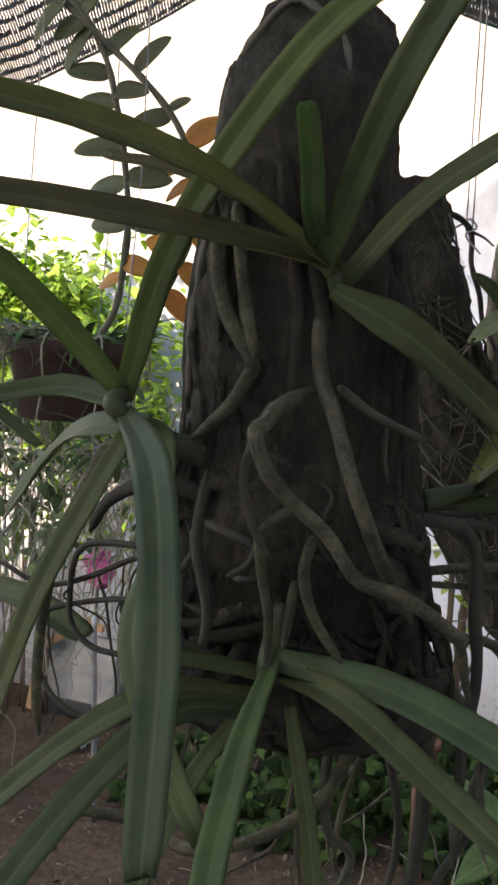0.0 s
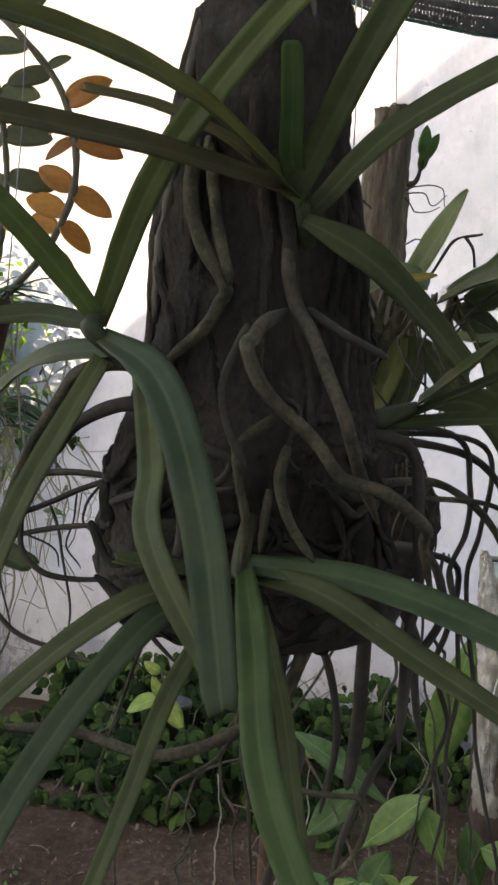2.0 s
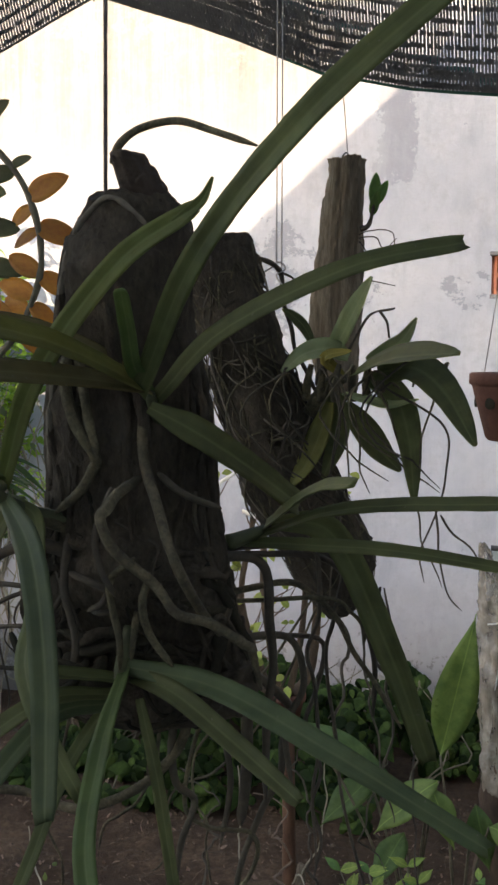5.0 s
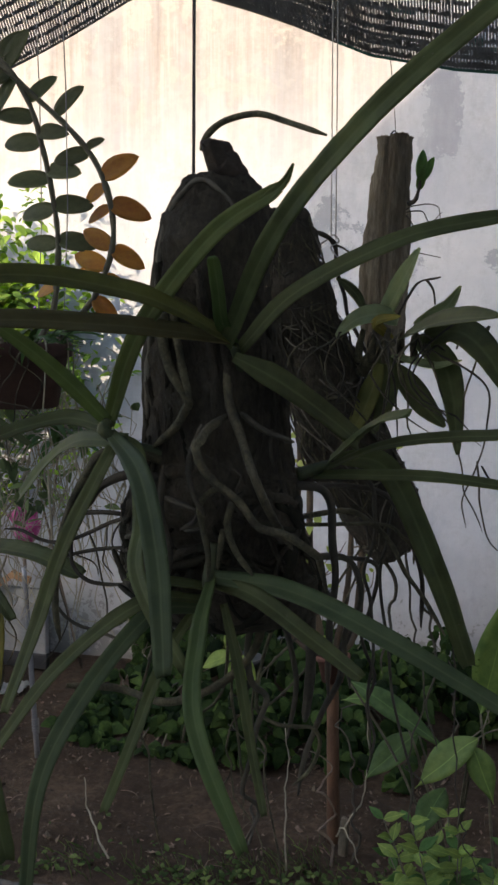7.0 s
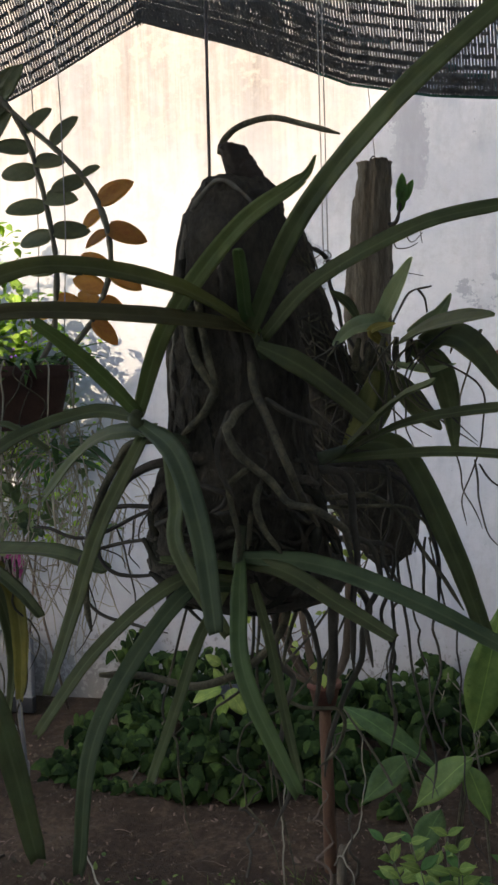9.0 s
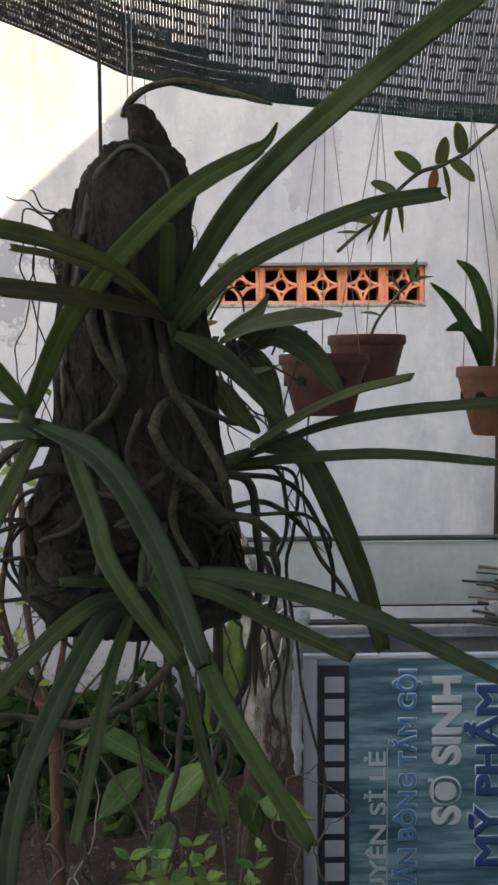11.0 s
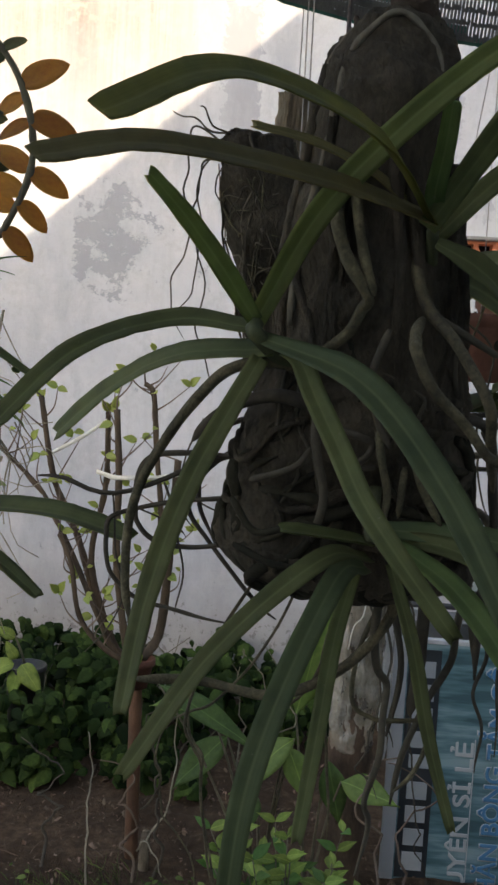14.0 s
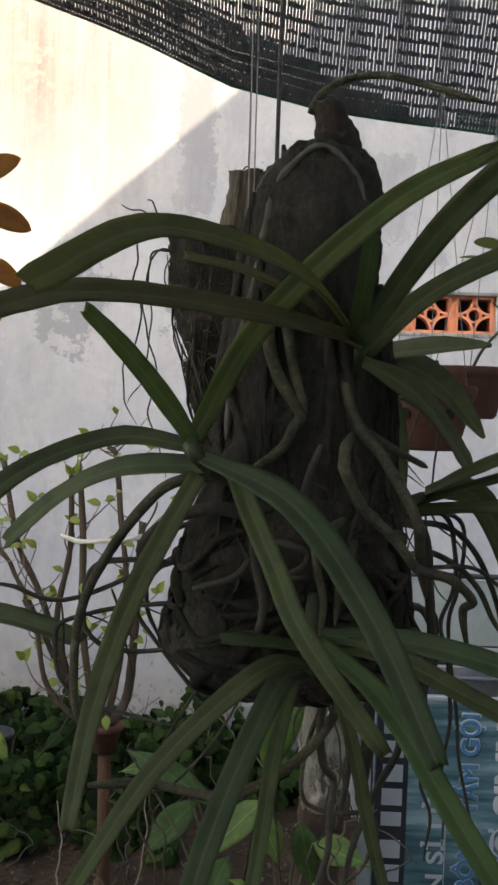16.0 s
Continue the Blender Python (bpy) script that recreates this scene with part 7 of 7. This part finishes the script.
for x, y, h in ((-0.66, 2.86, 0.35), (-0.60, 2.9, 0.55), (-0.95, 2.9, 0.4), (0.02, 2.6, 0.6), (0.12, 2.65, 0.5)):
    n = 6
    tube_part("stem", [(x + random.uniform(-0.05, 0.05) * k / 3, y + random.uniform(-0.03, 0.03), GROUND + h * k / n) for k in range(n + 1)], 0.0055, 0.002, random.choice((TWIG, ROOT_DARK, ROOT_DARK)), STK, wander=0.025, n=36, sides=6)

# ---- plastic-wrapped stump, rack and banner ----
BAG = thing("wrapped_stump", (-0.06, 2.95, GROUND), "stump wrapped in cloudy crumpled plastic sheet", "stump")
bm = loft(bmesh.new(), [(-0.108, 2.95, 0.95, 0.004, 0.004), (-0.104, 2.95, 0.93, 0.012, 0.02), (-0.088, 2.95, 0.86, 0.030, 0.04), (-0.062, 2.95, 0.78, 0.054, 0.06), (-0.034, 2.95, 0.71, 0.076, 0.07), (-0.028, 2.95, 0.55, 0.078, 0.075), (-0.026, 2.95, 0.35, 0.074, 0.07), (-0.03, 2.95, 0.24, 0.068, 0.068), (-0.03, 2.95, 0.215, 0.055, 0.055), (-0.03, 2.95, 0.21, 0.02, 0.02)], 64, 130, 0.014, 5.0, 0.008)
wrap = part("sheet", bm, PLASTIC, BAG)
tube_part("stump", [(-0.05, 2.95, GROUND - 0.02), (-0.035, 2.95, 0.1), (-0.03, 2.95, 0.3), (-0.03, 2.95, 0.64)], 0.072, 0.058, STUMP, BAG, "brown wooden stump", n=20, sides=18, lumpy=0.15)
for x, z in ((-0.085, 0.735), (-0.03, 0.715)):
    tube_part("wire_hook", [(x, 2.87, z), (x + 0.025, 2.862, z + 0.006), (x + 0.05, 2.865, z + 0.022), (x + 0.06, 2.89, z + 0.016)], 0.0022, 0.0022, RAFFIA, wrap, "pale bent wire", lumpy=0)
for x, z in ((-0.06, 0.55), (-0.03, 0.50)):
    tube_part("wire_hook", [(x, 2.856, z), (x + 0.012, 2.850, z + 0.07), (x + 0.035, 2.850, z + 0.10), (x + 0.045, 2.856, z + 0.15)], 0.002, 0.002, RAFFIA, wrap, "pale bent wire", lumpy=0)
WB = thing("white_bag", (0.05, 2.9, 0.62), "crumpled white plastic bag tied on the rack", "bag")
bm = loft(bmesh.new(), [(0.07, 2.88, 0.735, 0.006, 0.006), (0.075, 2.88, 0.725, 0.022, 0.018), (0.07, 2.88, 0.69, 0.024, 0.02), (0.06, 2.88, 0.64, 0.010, 0.010), (0.058, 2.88, 0.50, 0.012, 0.010), (0.06, 2.88, 0.30, 0.014, 0.010), (0.062, 2.88, 0.22, 0.004, 0.004)], 30, 60, 0.009, 9.0)
part("body", bm, WHITE_BAG, WB)

RK = thing("metal_rack", (0.4, 3.2, GROUND), "weathered grey metal rack of horizontal rails", "rack")
for z, y, r, m in ((0.885, 3.25, 0.009, DARK_METAL), (0.60, 3.25, 0.010, DARK_METAL), (0.625, 3.4, 0.008, DARK_METAL), (0.555, 3.22, 0.008, METAL)):
    tube_part("rail", [(-0.10, y, z), (0.5, y, z + 0.002), (1.3, y, z)], r, r, m, RK, n=8, sides=10, lumpy=0.02)
for x in (1.28,):
    bm = bmesh.new()
    box(bm, x - 0.015, x + 0.015, 3.27, 3.30, GROUND, 0.90, 0.004)
    part("post", bm, DARK_METAL, RK)
bm = bmesh.new()
box(bm, -0.10, 1.27, 3.262, 3.275, 0.655, 0.872, 0.003)
part("panel", bm, GREY_GREEN, RK, "pale grey-green back panel")
bm = bmesh.new()
box(bm, 0.02, 1.27, 3.235, 3.248, 0.44, 0.585, 0.003)
part("panel", bm, METAL, RK, "dull grey steel panel")
STKS = thing("stick_pile", (0.85, 3.12, 0.62), "pile of dry cut sticks and scraps lying on the metal rack", "sticks")
random.seed(91)
for k in range(16):
    x, z = random.uniform(0.62, 0.80), 0.63 + 0.010 * k + random.uniform(-0.008, 0.008)
    l = random.uniform(0.22, 0.42)
    tube_part("stick", [(x, 3.16 + 0.006 * k, z), (x + 0.5 * l, 3.14 + 0.006 * k, z - 0.015), (x + l, 3.15 + 0.006 * k, z - random.uniform(0.0, 0.05))], random.uniform(0.003, 0.007), 0.003, random.choice((DARK_BOARD, TWIG, ROOT_DARK)), STKS, wander=0.006, n=12, sides=6)
bm = loft(bmesh.new(), [(0.715, 3.10, 0.700, 0.004, 0.004), (0.715, 3.10, 0.694, 0.016, 0.012), (0.72, 3.10, 0.672, 0.020, 0.012), (0.73, 3.10, 0.655, 0.008, 0.006)], 24, 30, 0.014, 3.0)
part("scrap", bm, WHITE_BAG, STKS, "crumpled white scrap")
PLK = thing("dark_board", (1.2, 4.28, GROUND), "dark brown weathered board leaning against the garden wall", "board")
bm = bmesh.new()
vs = [[bm.verts.new((x, y, z)) for x, y, z in ((x0, 4.40, GROUND), (x1, 4.40, GROUND), (x1 + 0.03, 4.49, 2.75), (x0 + 0.045, 4.49, 2.75))] for x0, x1 in ((1.035, 1.50),)]
q = vs[0]
back = [bm.verts.new(v.co + Vector((0, 0.035, 0))) for v in q]
bm.faces.new(q)
bm.faces.new(back[::-1])
for k in range(4):
    bm.faces.new((q[k], back[k], back[(k + 1) % 4], q[(k + 1) % 4]))
part("plank", bm, DARK_BOARD, PLK, smooth=False)

BX0, BX1, BTOP, BY = 0.10, 1.25, 0.555, 3.0
BN = thing("banner", (BX0, BY, GROUND), "teal printed shop banner standing on its side, text running upwards", "banner")
bm = bmesh.new()
box(bm, BX0, BX1, BY, BY + 0.012, GROUND + 0.01, BTOP - 0.012)
printed = part("sheet", bm, BANNER, BN, smooth=False)
bm = bmesh.new()
box(bm, BX0 - 0.012, BX1, BY - 0.006, BY + 0.018, BTOP - 0.011, BTOP + 0.004, 0.003)
part("frame", bm, PALE, BN, "pale frame bar")
bm = bmesh.new()
box(bm, BX0 - 0.012, BX0 + 0.03, BY - 0.004, BY + 0.014, GROUND + 0.01, BTOP - 0.012, 0.002)
part("frame", bm, PALE, BN, "pale frame bar")
bm = bmesh.new()
box(bm, BX0 + 0.034, BX0 + 0.132, BY - 0.004, BY - 0.001, GROUND + 0.02, BTOP - 0.03)
band = part("text_band", bm, INK_BLACK, BN, smooth=False)


def glyphs(text, bold):
    """A mesh of built-in letters, thickened round their edges."""
    cu = bpy.data.curves.new("lettering", "FONT")
    cu.body, cu.bevel_depth, cu.bevel_resolution, cu.extrude = text, bold, 0, 0.02
    tmp = bpy.data.objects.new("lettering", cu)
    me = bpy.data.meshes.new_from_object(tmp)
    bpy.data.objects.remove(tmp)
    return me, np.array([v.co for v in me.vertices])


def lettering(text, x, z_top, length, height, mat, y, bold=0.03):
    """Letters, each a piece of its own, that run upwards and end at z_top; x is their upper edge."""
    whole = glyphs(text, bold)[1]
    lo, hi = whole.min(0), whole.max(0)
    s, h = length / (hi[0] - lo[0]), height / (hi[1] - lo[1])
    for i, ch in enumerate(text):
        if ch == " ":
            continue
        right = glyphs(text[:i + 1], bold)[1].max(0)[0]
        me, co = glyphs(ch, bold)
        off = right - co.max(0)[0]
        deep = co[:, 2].max()
        for v in me.vertices:
            a, b, c = v.co
            v.co = Vector((x + (hi[1] - b) * h, y - 0.0015 * (1 if c > 0.5 * deep else 0.6 if c > 0 else 0), z_top - (hi[0] - a - off) * s)) - ORIGIN[BN]
        me.materials.clear()
        me.materials.append(mat)
        ob = new("letter", me)
        ob.parent = printed


lettering("CHUYÊN SỈ LẺ", 0.278, 0.245, 0.61, 0.072, INK_WHITE, BY - 0.002, 0.02)
lettering("KHĂN BÔNG TẮM GỘI", 0.355, 0.512, 0.80, 0.108, INK_WHITE, BY - 0.002, 0.05)
lettering("KHĂN BÔNG TẮM GỘI", 0.359, 0.508, 0.79, 0.100, INK_BLUE, BY - 0.005, 0.025)
lettering("SƠ SINH", 0.482, 0.488, 0.485, 0.108, INK_WHITE, BY - 0.002, 0.05)
lettering("MỸ PHẨM", 0.590, 0.463, 0.600, 0.124, INK_WHITE, BY - 0.002, 0.075)
lettering("MỸ PHẨM", 0.594, 0.459, 0.592, 0.116, INK_NAVY, BY - 0.005, 0.05)
lettering("ĐỒ LÓT NAM-NỮ", 0.735, 0.486, 0.745, 0.094, INK_WHITE, BY - 0.002, 0.06)
lettering("ĐỒ LÓT NAM-NỮ", 0.739, 0.483, 0.739, 0.086, INK_NAVY, BY - 0.005, 0.035)
# a name and lettering that runs off: plain bars
for z0, z1 in ((0.433, 0.495), (0.360, 0.423), (0.285, 0.350), (0.212, 0.275), (0.148, 0.202), (0.048, 0.115), (-0.025, 0.038), (-0.10, -0.035), (-0.18, -0.11)):
    bm = bmesh.new()
    box(bm, BX0 + 0.054, BX0 + 0.116, BY - 0.008, BY - 0.005, z0 + 0.006, z1 - 0.006)
    part("text_bar", bm, INK_BAR, band, smooth=False)
bm = bmesh.new()
box(bm, 0.351, 0.354, BY - 0.005, BY - 0.002, -0.2, 0.255)
part("text_rule", bm, INK_WHITE, printed, smooth=False)

# ---- clutter by the far end of the wall ----
SLB = thing("concrete_slab", (-2.8, 4.3, GROUND), "grey concrete slab with a tarred foot leaning on the wall", "slab")
bm = box(bmesh.new(), -2.92, -2.50, 4.30, 4.34, GROUND - 0.02, 0.17, 0.008)
part("body", bm, CONCRETE, SLB)
bm = box(bmesh.new(), -2.925, -2.495, 4.294, 4.33, GROUND - 0.02, -0.16, 0.006)
part("tarred_foot", bm, BLACK_POT, SLB, "black tarred foot")
BRD = thing("batten_stack", (-2.95, 4.25, GROUND), "orange-brown wooden battens leaning by the slab", "battens")
for p, q in (((-2.94, 4.24, GROUND), (-2.90, 4.27, 0.16)), ((-2.88, 4.26, 0.10), (-2.64, 4.26, 0.26)), ((-2.66, 4.25, 0.255), (-2.56, 4.26, 0.225))):
    bm = tube(bmesh.new(), [p, q], 0.022, 0.022, 3, 4, 0.0)
    part("batten", bm, OLDWOOD, BRD, smooth=False)
POL = thing("thin_post", (-2.0, 3.3, GROUND), "thin grey-green metal stake with a coil of wire", "stake")
tube_part("stake", [(-1.975, 3.3, GROUND - 0.02), (-2.0, 3.3, 0.2), (-2.022, 3.3, 0.55)], 0.011, 0.010, METAL, POL, lumpy=0.02, sides=10)
for k in range(5):
    z = -0.12 + 0.012 * k
    tube_part("coil", [(-1.982 + 0.014 * math.cos(a), 3.3 + 0.014 * math.sin(a), z + 0.002 * j) for j, a in enumerate([0.9 * i for i in range(8)])], 0.0025, 0.0025, WIRE, POL, sides=5, lumpy=0)
SHT = thing("white_sheet", (-2.46, 3.9, GROUND), "crumpled bluish white plastic scrap lying on the soil", "plastic sheet")
bm = bmesh.new()
rows = []
for j in range(13):
    rows.append([Vector((-2.54 + 0.014 * i, 3.82 + 0.012 * j, soil_height(-2.54 + 0.014 * i, 3.82 + 0.012 * j) + 0.035 + 0.035 * noise.noise(Vector((i * 0.5, j * 0.5, 3))))) for i in range(13)])
skin(bm, rows, closed=False, cap=False)
bmesh.ops.solidify(bm, geom=bm.faces[:], thickness=0.004)
part("body", bm, WHITE_BAG, SHT)
PEG = thing("wooden_peg", (-0.655, 2.93, GROUND), "short pale weathered wooden peg in the soil", "peg")
bm = loft(bmesh.new(), [(-0.640, 2.93, GROUND - 0.02, 0.016, 0.012), (-0.639, 2.93, GROUND + 0.05, 0.016, 0.012), (-0.636, 2.93, GROUND + 0.125, 0.014, 0.011), (-0.636, 2.93, GROUND + 0.135, 0.006, 0.005)], 12, 16, 0.003, 8.0)
part("body", bm, STUB, PEG)

random.seed(5)
pavement()
